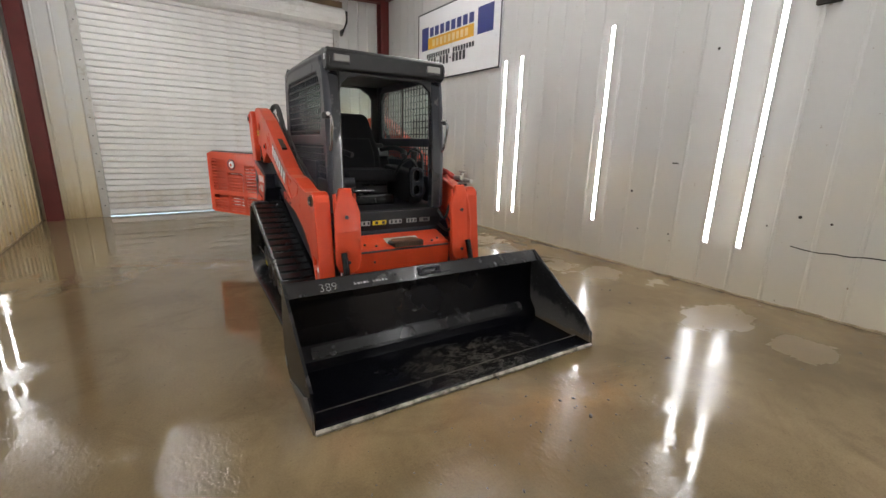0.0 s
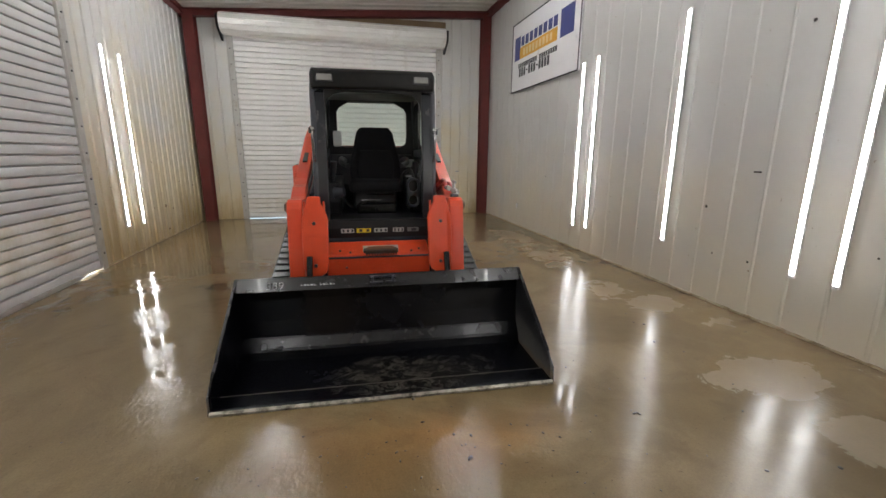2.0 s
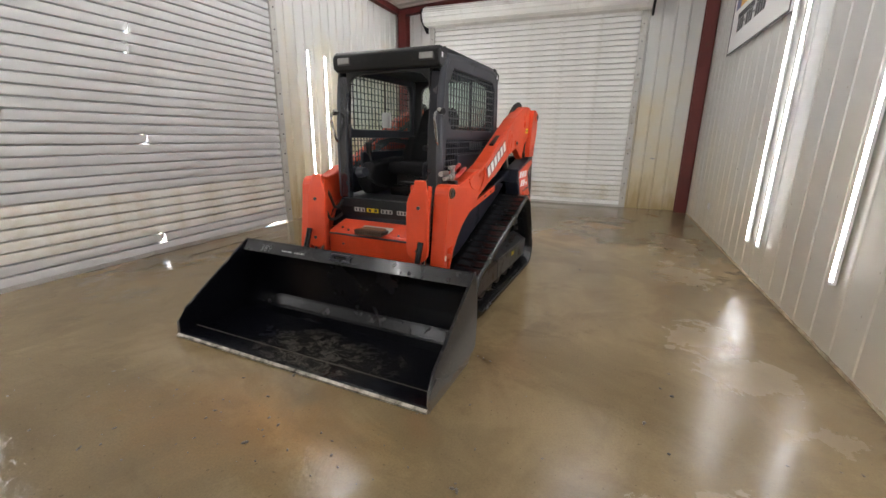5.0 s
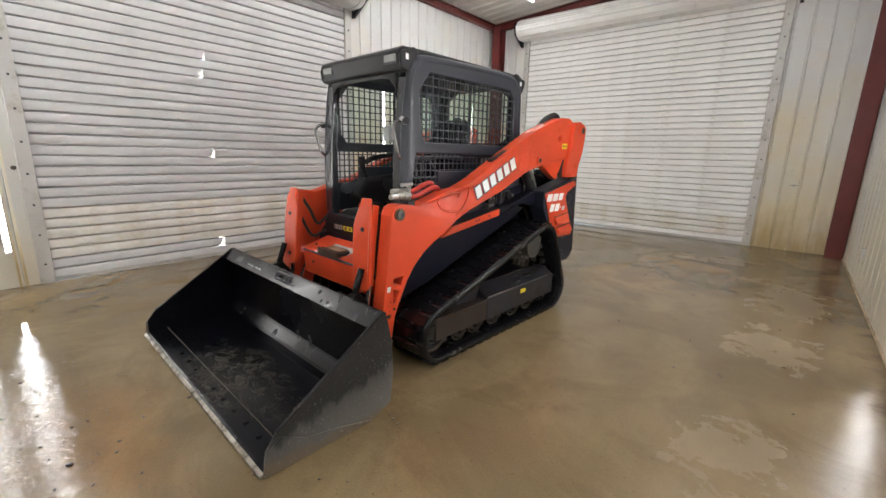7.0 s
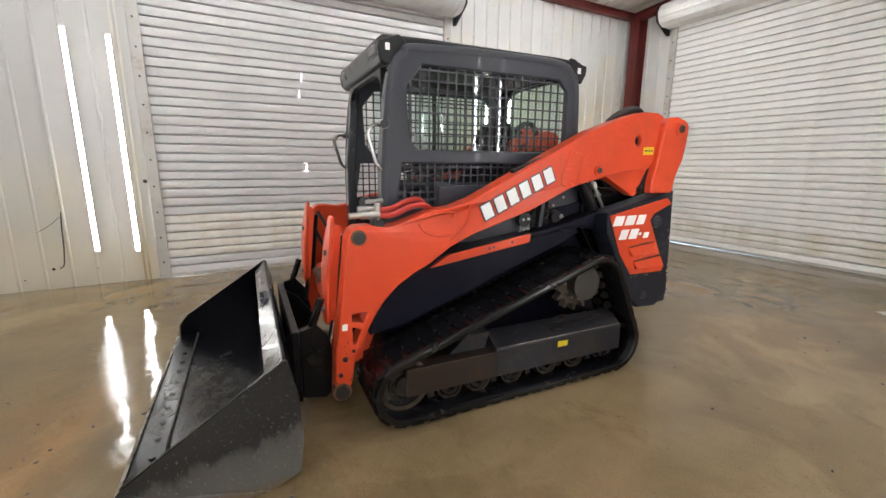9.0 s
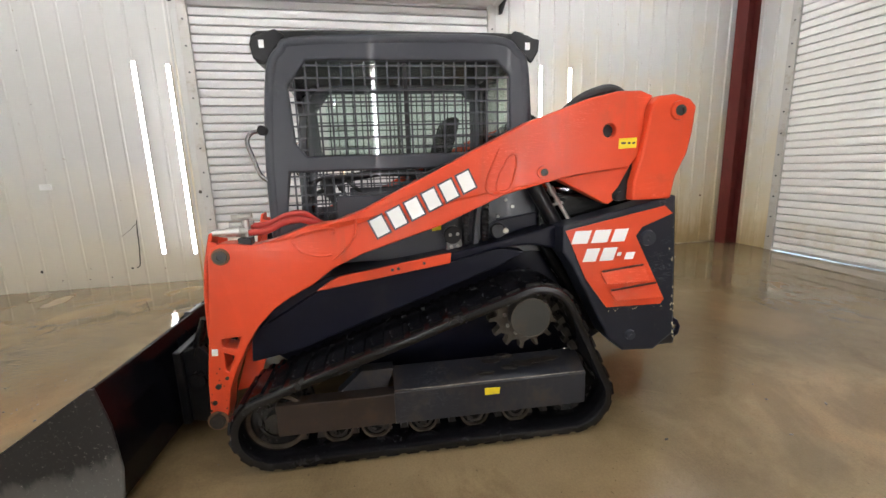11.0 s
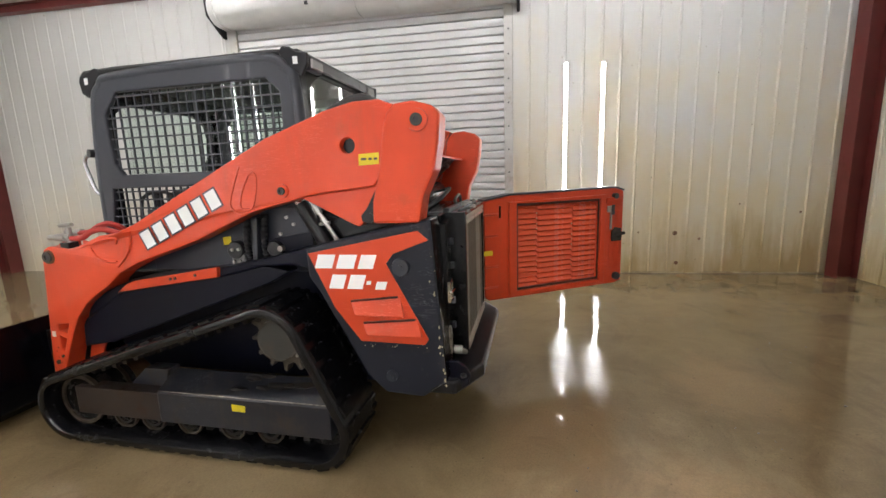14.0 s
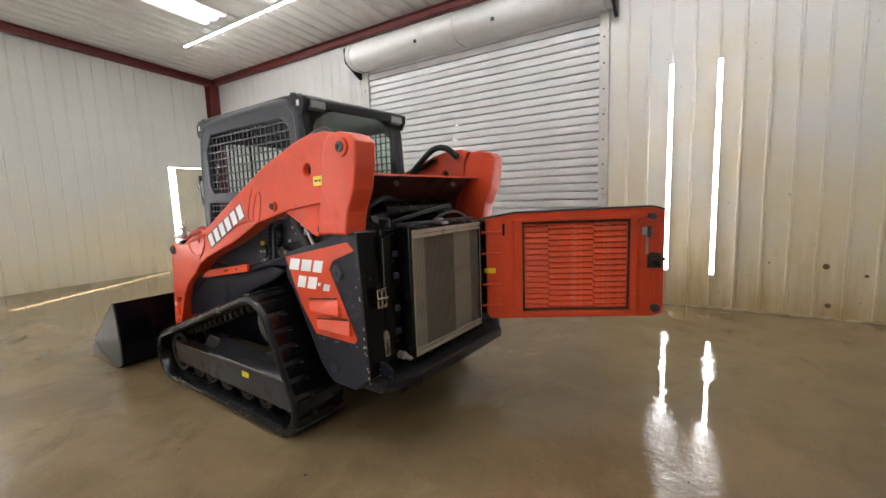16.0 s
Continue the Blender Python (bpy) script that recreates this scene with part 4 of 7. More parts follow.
random.seed(5)
peb = None
for i in range(26):
    x, y = random.uniform(0.3, 4.3), random.uniform(-0.2, 8.6)
    if 0.3 < x < 2.5 and y > 1.6:
        x = random.uniform(2.6, 4.3)
    m = Matrix.Translation((x, y, 0.003)) @ pose(0, 0, 0, 0, 0, random.uniform(0, 360)) @ Matrix.Diagonal((*[random.uniform(0.5, 1.5) for _ in range(3)], 1))
    if peb is None:
        bm = B()
        bmesh.ops.create_icosphere(bm, subdivisions=2, radius=0.008)
        for v in bm.verts:
            v.co *= 1 + 0.5 * noise.noise(v.co * 130)
            v.co.z *= 0.6
        peb = part("mud_crumb", bm, M_MUDSTEEL, None, "", True, 0, m)
        tagged(peb, "dark crumb of mud on the wet floor", "mud crumb", "mud crumbs on the floor")
    else:
        copy_thing(peb, m).matrix_basis = m

# ---------------------------------------------------------------- the track loader
# local axes: x to its left side, y towards its rear, z up; origin under the middle of the bucket's lip
loader = thing("track_loader", pose(1.4725, 1.7755, 0, 0, 0, -3.1), "orange and grey compact track loader, black bucket, tailgate open", "track loader")


def sx(s, x):
    """The place across the machine at x on its left side, or the matching place on its right; the body stands a little right of the bucket's middle."""
    return x if s > 0 else -(x + 0.055)


# ---- bucket
HALF = 0.985
SHELL = [(0.02, 0.012), (0.572, 0.020), (0.582, 0.076), (0.648, 0.158), (0.662, 0.27), (0.672, 0.42), (0.655, 0.572)]
bm = B()
prism(bm, SHELL + [(0.675, 0.577), (0.712, 0.42), (0.722, 0.22), (0.705, 0.075), (0.62, 0.004), (0.02, 0.004)], -HALF, HALF)
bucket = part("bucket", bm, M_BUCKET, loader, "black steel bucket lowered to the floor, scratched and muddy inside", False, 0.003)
for s in (-1, 1):
    bm = B()
    prism(bm, [(0.015, 0.004), (0.02, 0.115), (0.075, 0.185), (0.660, 0.577), (0.680, 0.577), (0.715, 0.42), (0.727, 0.22), (0.705, 0.05), (0.60, 0.002)], s * HALF, s * (HALF + 0.012))
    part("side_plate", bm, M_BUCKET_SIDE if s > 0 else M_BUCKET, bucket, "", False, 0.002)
    bm = B()
    prism(bm, [(0.0, 0.002), (0.012, 0.105), (0.09, 0.16), (0.20, 0.10), (0.40, 0.055), (0.58, 0.002)], s * (HALF + 0.012), s * (HALF + 0.022))
    part("side_cutter", bm, M_BUCKET_SIDE, bucket, "", False, 0.003)
    bm = B()
    prism(bm, [(0.075, 0.183), (0.660, 0.575), (0.660, 0.579), (0.073, 0.188)], s * (HALF - 0.004), s * (HALF + 0.0125))
    part("worn_edge", bm, M_GLOSS, bucket, "bare worn metal edge")
bm = B()
prism(bm, [(-0.005, 0.003), (-0.005, 0.014), (0.02, 0.026), (0.135, 0.030), (0.135, 0.004)], -HALF - 0.01, HALF + 0.01)
part("cutting_edge", bm, M_BUCKET, bucket, "bolt-on cutting edge", False, 0.002)
bm = B()
prism(bm, [(-0.012, 0.003), (-0.012, 0.014), (0.005, 0.0235), (0.005, 0.003)], -HALF - 0.01, HALF + 0.01)
part("worn_lip", bm, M_WORN, bucket, "bare worn steel lip")
bm = B()
prism(bm, [(0.135, 0.018), (0.135, 0.0335), (0.140, 0.0335), (0.143, 0.018)], -HALF + 0.005, HALF - 0.005)
part("weld_bead", bm, M_TOOTH, bucket, "dusty weld line")
bm = B()
prism(bm, [(0.662, 0.577), (0.664, 0.567), (0.600, 0.500), (0.590, 0.504)], -HALF, HALF)
part("top_lip", bm, M_LIP, bucket, "folded top lip", False, 0.002)
bm = B()
prism(bm, [(0.588, 0.092), (0.636, 0.151), (0.643, 0.147), (0.593, 0.086)], -0.86, 0.86)
part("bend_strip", bm, M_GLOSS, bucket, "", False, 0.003)
bm = B()
box(bm, -0.10, -0.082, 0.605, 0.655, 0.525, 0.568)
box(bm, 0.042, 0.060, 0.605, 0.655, 0.525, 0.568)
box(bm, -0.11, 0.07, 0.628, 0.650, 0.556, 0.570)
box(bm, -0.11, -0.02, 0.600, 0.622, 0.524, 0.536)
box(bm, 0.00, 0.07, 0.600, 0.622, 0.524, 0.536)
part("spill_step", bm, M_INK, bucket, "small black step bracket", False, 0.004)
for k in range(-6, 7):
    bm = B()
    rod(bm, (k * 0.15, 0.09, 0.026), (k * 0.15, 0.09, 0.036), 0.014, 6)
    part("bolt", bm, M_BUCKET, bucket)


def chalk(txt, size, at, parent):
    cu = bpy.data.curves.new("chalk_mark", "FONT")
    cu.body, cu.size, cu.extrude, cu.offset = txt, size, 0.0006, -0.0022
    tmp = new("chalk_tmp", cu)
    bpy.context.view_layer.update()
    me = bpy.data.meshes.new_from_object(tmp.evaluated_get(bpy.context.evaluated_depsgraph_get()))
    bpy.data.objects.remove(tmp)
    me.materials.clear()
    me.materials.append(M_CHALK)
    me.name = "chalk_mark"
    o = new("chalk_mark", me)
    o.parent = parent
    o.matrix_basis = at
    return tagged(o, "white chalk stock number")


# the lip's face leans back: along x, then up the lip
_u = Vector((0.662, 0.577)) - Vector((0.590, 0.504))
_a = math.degrees(math.atan2(_u.y, _u.x))
chalk("389", 0.078, Matrix.Translation((-0.795, 0.5985, 0.5155)) @ pose(0, 0, 0, _a), bucket)
for i in range(11):
    if i != 5:
        bm = B()
        box(bm, 0, 0.014, 0, 0.004 + 0.006 * (i % 2), 0, 0.0008)
        box(bm, 0, 0.003, 0, 0.016, 0, 0.0009)
        part("chalk_bar", bm, M_CHALK, bucket, "", False, 0, Matrix.Translation((-0.57 + 0.021 * i, 0.612, 0.5285)) @ pose(0, 0, 0, _a))

# ---- quick hitch behind the bucket
bm = B()
holed(bm, [(-0.52, 0.10), (0.52, 0.10), (0.52, 0.50), (-0.52, 0.50)], [[(-0.25, 0.18), (0.25, 0.18), (0.25, 0.42), (-0.25, 0.42)]], 0.735, 0.775, "y")
hitch = part("quick_hitch", bm, M_HITCH, loader, "black quick-attach plate", False, 0.006)
for s in (-1, 1):
    bm = B()
    prism(bm, [(0.77, 0.10), (0.77, 0.46), (0.86, 0.40), (0.99, 0.22), (0.97, 0.12), (0.90, 0.09)], sx(s, 0.40), sx(s, 0.44))
    part("hitch_cheek", bm, M_HITCH, hitch, "", False, 0.005)
    bm = B()
    prism(bm, [(0.776, 0.11), (0.776, 0.50), (0.86, 0.525), (0.93, 0.44), (0.965, 0.27), (0.955, 0.13), (0.90, 0.085)], sx(s, 0.465), sx(s, 0.505))
    part("hitch_cheek", bm, M_HITCH, hitch, "", False, 0.008)
    bm = B()
    rod(bm, (sx(s, 0.485), 0.83, 0.47), (sx(s, 0.485), 0.90, 0.66), 0.022, 12)
    rod(bm, (sx(s, 0.485), 0.845, 0.35), (sx(s, 0.545), 0.845, 0.35), 0.040, 16)
    part("hitch_lever", bm, M_VOID, hitch, "black latch lever", True)

# ---- lift arms
ARM = [(1.0, 0.85), (1.018, 1.0), (1.038, 1.045), (1.07, 1.063), (1.13, 1.064), (1.222, 1.05), (1.30, 1.066), (1.475, 1.128), (1.60, 1.144), (1.73, 1.19), (2.217, 1.425), (2.55, 1.583), (2.72, 1.64), (2.861, 1.688), (3.0, 1.718), (3.12, 1.72), (3.185, 1.695), (3.15, 1.64), (3.131, 1.417), (3.073, 1.349), (2.80, 1.322),
       (2.70, 1.302), (2.60, 1.278), (2.437, 1.241), (2.10, 1.10), (1.72, 0.983), (1.584, 0.923), (1.475, 0.844), (1.368, 0.789), (1.287, 0.735), (1.203, 0.651), (1.143, 0.559), (1.079, 0.437), (1.037, 0.34), (1.018, 0.225), (0.988, 0.135), (0.950, 0.125), (0.925, 0.165), (0.938, 0.38), (0.972, 0.63)]
KNEE = [(2.70, 1.305), (3.06, 1.355), (3.10, 1.36), (3.02, 1.19), (2.985, 1.165), (2.955, 1.175)]
LINK = [(3.165, 1.655), (3.20, 1.690), (3.278, 1.698), (3.36, 1.675), (3.397, 1.640), (3.387, 1.521), (3.365, 1.411), (3.311, 1.30), (3.290, 1.186), (3.076, 1.186), (3.080, 1.28), (3.118, 1.417), (3.146, 1.60)]


def letters(parent, side, face):
    """Six plain white blocks with a grey outline, standing for the maker's lettering along the arm."""
    d, u = Vector((0.908, 0.419)), Vector((-0.419, 0.908))
    p0 = Vector((1.80, 1.060))
    for i in range(6):
        for name, mat, grow, lift in (("decal_outline", M_SHADOW, 0.008, 0.0014), ("decal_block", M_WHITE, 0.0, 0.0024)):
            a, b, h = i * 0.093 - grow, i * 0.093 + 0.064 + grow, 0.088
            q = [p0 + d * a - u * grow, p0 + d * b - u * grow, p0 + d * b + u * (h + grow), p0 + d * a + u * (h + grow)]
            bm = B()
            prism(bm, [(v.x, v.y) for v in q], face, face + side * lift)
            part(name, bm, mat, parent)


def pin(parent, y, z, x, side, r, boss=True):
    """A steel pin head with a dark socket, in a round boss of the arm's colour or a worn ring."""
    bm = B()
    if boss:
        rod(bm, (x - side * 0.01, y, z), (x + side * 0.012, y, z), r * 1.9, 24, r * 1.75)
        part("boss", bm, M_ORANGE, parent, "", True)
    else:
        holed(bm, circle(y, z, r * 1.32, 24), [circle(y, z, r * 1.02, 24)], x - side * 0.004, x + side * 0.010)
        part("worn_ring", bm, M_RUST, parent, "rusty worn ring", True)
    bm = B()
    holed(bm, circle(y, z, r, 20), [circle(y, z, r * 0.5, 14)], x - side * 0.002, x + side * 0.020)
    p = part("pin", bm, M_HUB, parent, "dark steel pin head", True)
    bm = B()
    rod(bm, (x, y, z), (x + side * 0.013, y, z), r * 0.52, 12)
    part("socket", bm, M_INK, p, "", True)


for s in (-1, 1):
    x0, x1 = 0.565, 0.675
    bm = B()
    holed(bm, ARM, [circle(2.963, 1.532, 0.034, 20), [(1.03, 0.60), (1.115, 0.605), (1.09, 0.545), (1.03, 0.56)], [(1.03, 0.53), (1.075, 0.51), (1.045, 0.43), (1.028, 0.44)]], sx(s, x0), sx(s, x1))
    for v in bm.verts:
        v.co.x -= s * 0.032 * max(0.0, min(1.0, (1.65 - v.co.y) / 0.5))
    arm = part("lift_arm", bm, M_ORANGE, loader, "orange boxed steel lift arm", False, 0.007)
    # paint worn off round the foot of the arm
    for k in range(16):
        z = random.uniform(0.17, 0.46)
        y = random.uniform(0.0, 1.0) * 0.085 + 0.935 + max(0.0, z - 0.25) * 0.05
        r = random.uniform(0.002, 0.006) * (1.5 if z < 0.26 else 1.0)
        bm = B()
        prism(bm, [(y + r * math.cos(a) * random.uniform(0.4, 1.4), z + r * math.sin(a) * random.uniform(0.5, 1.6)) for a in (0.1, 1.2, 2.3, 3.7, 5.0)], sx(s, 0.6420), sx(s, 0.6440))
        part("worn_spot", bm, M_MUDSTEEL, arm)
    bm = B()
    prism(bm, [(2.0, 1.34), (2.55, 1.55), (3.0, 1.66), (3.02, 1.40), (2.45, 1.27), (2.1, 1.13)], sx(s, 0.600), sx(s, 0.640))
    part("arm_core", bm, M_BLACK, arm)
    bm = B()
    prism(bm, KNEE, sx(s, 0.585), sx(s, 0.655))
    part("knee_plate", bm, M_ORANGE, arm, "", False, 0.006)
    bm = B()
    prism(bm, [(3.100, 1.372), (3.086, 1.187), (3.040, 1.178), (3.004, 1.190), (3.000, 1.216), (3.030, 1.250)], sx(s, 0.640), sx(s, 0.662))
    part("latch_strip", bm, M_BLACK, arm, "black tapered lock plate", False, 0.002)
    bm = B()
    rod(bm, (sx(s, 0.655), 3.040, 1.206), (sx(s, 0.672), 3.040, 1.206), 0.024, 16)
    part("lock_boss", bm, M_BLACK, arm, "", True)
    bm = B()
    prism(bm, LINK, sx(s, 0.575), sx(s, 0.715))
    link = part("rear_link", bm, M_ORANGE, loader, "orange rear link of the lift arm", False, 0.012)
    pin(link, 3.30, 1.618, sx(s, 0.715), s, 0.026)
    pin(arm, 2.621, 1.340, sx(s, 0.675), s, 0.018)
    pin(arm, 1.076, 1.005, sx(s, 0.643), s, 0.030, False)
    for y, z, r in ((0.985, 0.36, 0.014), (0.958, 0.275, 0.012), (0.972, 0.215, 0.010), (1.03, 0.40, 0.009)):
        bm = B()
        rod(bm, (sx(s, 0.640), y, z), (sx(s, 0.650), y, z), r, 10)
        part("bolt", bm, M_MUDSTEEL, arm)
    bm = B()
    rod(bm, (sx(s, 0.600), 0.962, 0.178), (sx(s, 0.648), 0.962, 0.178), 0.050, 24)
    foot_boss = part("foot_boss", bm, M_RUST, arm, "worn round boss at the arm's foot", True)
    bm = B()
    rod(bm, (sx(s, 0.648), 0.962, 0.178), (sx(s, 0.660), 0.962, 0.178), 0.037, 20)
    rod(bm, (sx(s, 0.660), 0.962, 0.178), (sx(s, 0.664), 0.962, 0.178), 0.026, 16)
    part("pin", bm, M_MUDSTEEL, foot_boss, "", True)
    letters(arm, s, sx(s, 0.675))
    bm = B()
    prism(bm, [(1.02, 0.26), (1.10, 0.50), (1.17, 0.66), (1.30, 0.83), (1.44, 0.85), (1.34, 0.72), (1.25, 0.56), (1.17, 0.40), (1.13, 0.28)], sx(s, 0.500), sx(s, 0.514))
    part("inner_return", bm, M_ORANGE_IN, arm, "", False, 0.003)
    # pressed ridges round the casting joints
    for pts in ([(1.40, 1.075), (1.46, 1.10), (1.55, 1.115), (1.60, 1.112), (1.59, 1.085)], [(2.445, 1.42), (2.40, 1.34), (2.385, 1.265), (2.44, 1.26), (2.465, 1.30), (2.485, 1.39), (2.475, 1.43), (2.445, 1.42)],
                [(2.40, 1.46), (2.345, 1.34), (2.33, 1.27), (2.38, 1.237), (2.46, 1.252)], [(1.70, 1.155), (1.69, 1.08), (1.64, 1.01), (1.58, 0.96)], [(1.40, 1.06), (1.44, 1.01), (1.52, 0.985), (1.58, 0.99)]):
        bm = B()
        hose(bm, [(sx(s, 0.674) - s * 0.032 * max(0.0, min(1.0, (1.65 - y) / 0.5)), y, z) for y, z in pts], 0.0055, 6, 4)
        part("pressed_ridge", bm, M_ORANGE, arm, "", True)
    bm = B()
    prism(bm, [(3.012, 1.442), (3.108, 1.446), (3.110, 1.496), (3.014, 1.492)], sx(s, 0.675), sx(s, 0.6765))
    lab = part("warning_label", bm, M_YELLOW, arm, "yellow warning label")
    bm = B()
    for a, b in ((3.025, 3.05), (3.06, 3.075), (3.085, 3.10)):
        prism(bm, [(a, 1.464), (b, 1.465), (b, 1.475), (a, 1.474)], sx(s, 0.6765), sx(s, 0.6772))
    part("label_bar", bm, M_INK, lab)
    bm = B()
    prism(bm, [(0.975, 0.52), (1.003, 0.52), (1.005, 0.555), (0.977, 0.555)], sx(s, 0.642), sx(s, 0.6445))
    part("small_label", bm, M_WHITE, arm, "small white label")
    # tilt cylinder and its curved guard before the arm
    bm = B()
    outline = [(0.425, 1.095), (0.515, 1.095), (0.535, 1.02), (0.560, 0.93), (0.565, 0.80), (0.565, 0.58), (0.545, 0.525), (0.505, 0.50), (0.440, 0.50), (0.400, 0.525), (0.382, 0.58), (0.376, 0.80), (0.372, 0.93), (0.395, 1.0), (0.420, 1.04)]
    prism(bm, [(sx(s, x - 0.03), z) for x, z in outline], 0.0, 0.022, "y")
    for v in bm.verts:
        v.co.y += 0.918 + 0.045 * max(0.0, (v.co.z - 0.55) / 0.5) ** 2
    guard = part("cylinder_guard", bm, M_ORANGE, loader, "orange guard over the tilt cylinder", False, 0.010)
    for x in (0.365, 0.505):
        bm = B()
        prism(bm, [(0.975, 1.06), (0.945, 0.80), (0.935, 0.54), (0.965, 0.54), (0.99, 0.80), (1.02, 1.05)], sx(s, x), sx(s, x + 0.012))
        part("guard_flange", bm, M_ORANGE, guard, "", False, 0.003)
    for z in (0.90, 0.585):
        bm = B()
        rod(bm, (sx(s, 0.445), 0.95, z), (sx(s, 0.445), 0.910 + 0.07 * (z - 0.585), z), 0.014, 6)
        part("bolt", bm, M_INK, guard)
    bm = B()
    rod(bm, (sx(s, 0.478), 1.02, 1.00), (sx(s, 0.478), 0.975, 0.58), 0.036, 16)
    cyl = part("tilt_cylinder", bm, M_BLACK, loader, "black hydraulic tilt cylinder", True)
    bm = B()
    rod(bm, (sx(s, 0.478), 0.975, 0.58), (sx(s, 0.478), 0.93, 0.34), 0.018, 14)
    part("piston_rod", bm, M_CHROME, cyl, "bright piston rod", True)
    # lift cylinder between chassis and arm
    bm = B()
    rod(bm, (sx(s, 0.53), 2.625, 1.27), (sx(s, 0.53), 2.80, 0.98), 0.040, 18)
    cyl = part("lift_cylinder", bm, M_BLACK, loader, "black hydraulic lift cylinder", True)
    bm = B()
    rod(bm, (sx(s, 0.53), 2.62, 1.27), (sx(s, 0.53), 2.56, 1.375), 0.026, 14)
    part("piston_rod", bm, M_CHROME, cyl, "", True)
    bm = B()
    rod(bm, (sx(s, 0.55), 2.69, 1.285), (sx(s, 0.55), 2.82, 1.08), 0.011, 10)
    rod(bm, (sx(s, 0.55), 2.71, 1.255), (sx(s, 0.55), 2.73, 1.22), 0.020, 8)
    rod(bm, (sx(s, 0.55), 2.745, 1.195), (sx(s, 0.55), 2.76, 1.17), 0.017, 8)
    rod(bm, (sx(s, 0.55), 2.725, 1.165), (sx(s, 0.55), 2.785, 1.175), 0.008, 8)
    part("hydraulic_line", bm, M_STEEL, cyl, "steel hydraulic line", True)

bm = B()
rod(bm, (-0.65, 2.98, 1.36), (0.60, 2.98, 1.36), 0.05, 20)
part("cross_tube", bm, M_BLACK, loader, "dark torque tube between the arms", True)
# maroon carries the shade on the plate's rear face; its lip stays orange
bm = B()
prism(bm, [(3.20, 1.505), (3.26, 1.500), (3.262, 1.492), (3.205, 1.493), (3.06, 1.35), (3.04, 1.26), (3.028, 1.262), (3.045, 1.36)], -0.64, 0.585)
cross = part("cross_plate", bm, M_MAROON, loader, "oily plate between the arms, coloured dark for its shade", False, 0.004)
bm = B()
prism(bm, [(3.20, 1.507), (3.262, 1.502), (3.266, 1.490), (3.258, 1.490), (3.255, 1.498), (3.20, 1.503)], -0.64, 0.585)
part("plate_lip", bm, M_ORANGE, cross, "orange folded edge", False, 0.001)
for x in (-0.38, 0.22):
    bm = B()
    rod(bm, (x, 3.19, 1.46), (x, 3.21, 1.44), 0.014, 8)
    part("bolt", bm, M_STEEL, cross)

bm = B()
hose(bm, [(-0.56, 2.60, 1.50), (-0.55, 2.80, 1.66), (-0.55, 2.92, 1.735), (-0.57, 3.02, 1.73), (-0.60, 3.10, 1.66)], 0.024)
part("arm_hose", bm, M_RUBHOSE, loader, "black hydraulic hose over the arm", True)
bm = B()
hose(bm, [(0.56, 2.60, 1.45), (0.57, 2.80, 1.66), (0.58, 2.95, 1.735), (0.58, 3.05, 1.73), (0.57, 3.14, 1.64)], 0.024)
part("arm_hose", bm, M_RUBHOSE, loader, "black hydraulic hose over the arm", True)
for dx in (0.0, 0.035):
    bm = B()
    hose(bm, [(-0.555 - dx, 2.90, 1.66), (-0.555 - dx, 2.4, 1.44), (-0.565 - dx, 1.9, 1.225), (-0.575 - dx, 1.45, 1.06)], 0.012)
    part("arm_hose", bm, M_RUBHOSE, loader, "black hose along the arm", True)

# auxiliary couplers and red hoses at the front of the left arm
bm = B()
rod(bm, (0.60, 1.04, 1.110), (0.60, 1.10, 1.112), 0.016, 12)
rod(bm, (0.60, 1.10, 1.112), (0.60, 1.20, 1.114), 0.021, 14)
rod(bm, (0.60, 1.145, 1.112), (0.60, 1.165, 1.112), 0.026, 14)
part("coupler", bm, M_STEEL, loader, "zinc hydraulic quick coupler", True)
bm = B()
rod(bm, (0.545, 1.10, 1.135), (0.545, 1.21, 1.135), 0.019, 14)
rod(bm, (0.60, 1.19, 1.05), (0.60, 1.19, 1.17), 0.015, 12)
rod(bm, (0.60, 1.13, 1.18), (0.60, 1.22, 1.185), 0.012, 10)
part("coupler", bm, M_STEEL, loader, "zinc hydraulic quick coupler", True)
bm = B()
box(bm, 0.575, 0.635, 1.155, 1.215, 1.05, 1.085)
part("coupler_block", bm, M_BLACK, loader, "", False, 0.004)
for dx, dz in ((0.0, 0.0), (-0.05, 0.025)):
    bm = B()
    hose(bm, [(0.60 + dx, 1.20, 1.105 + dz), (0.60 + dx, 1.28, 1.11 + dz), (0.61 + dx, 1.36, 1.145 + dz), (0.60 + dx, 1.44, 1.155 + dz), (0.56 + dx, 1.52, 1.12), (0.53, 1.60, 1.08)], 0.016)
    part("red_hose", bm, M_HOSE, loader, "red hydraulic hose", True)

# ---- chassis
bm = B()
prism(bm, [(1.215, 0.40), (1.215, 0.70), (1.30, 0.84), (2.16, 0.93), (2.74, 0.98), (3.10, 0.98), (3.10, 0.36), (2.95, 0.27), (1.40, 0.26)], -0.48, 0.425)
chassis = part("chassis", bm, M_NAVY, loader, "dark painted chassis between the tracks", False, 0.01)
bm = B()
prism(bm, [(1.035, 0.420), (1.005, 0.438), (0.994, 0.612), (1.008, 0.642), (1.205, 0.698), (1.26, 0.705), (1.26, 0.40)], -0.425, 0.370)
front = part("front_panel", bm, M_ORANGE, loader, "orange lower front cross panel", False, 0.008)
bm = B()
prism(bm, [(0.9885, 0.612), (0.9885, 0.620), (0.999, 0.626), (1.004, 0.620)], -0.415, 0.360)
part("panel_seam", bm, M_INK, front)
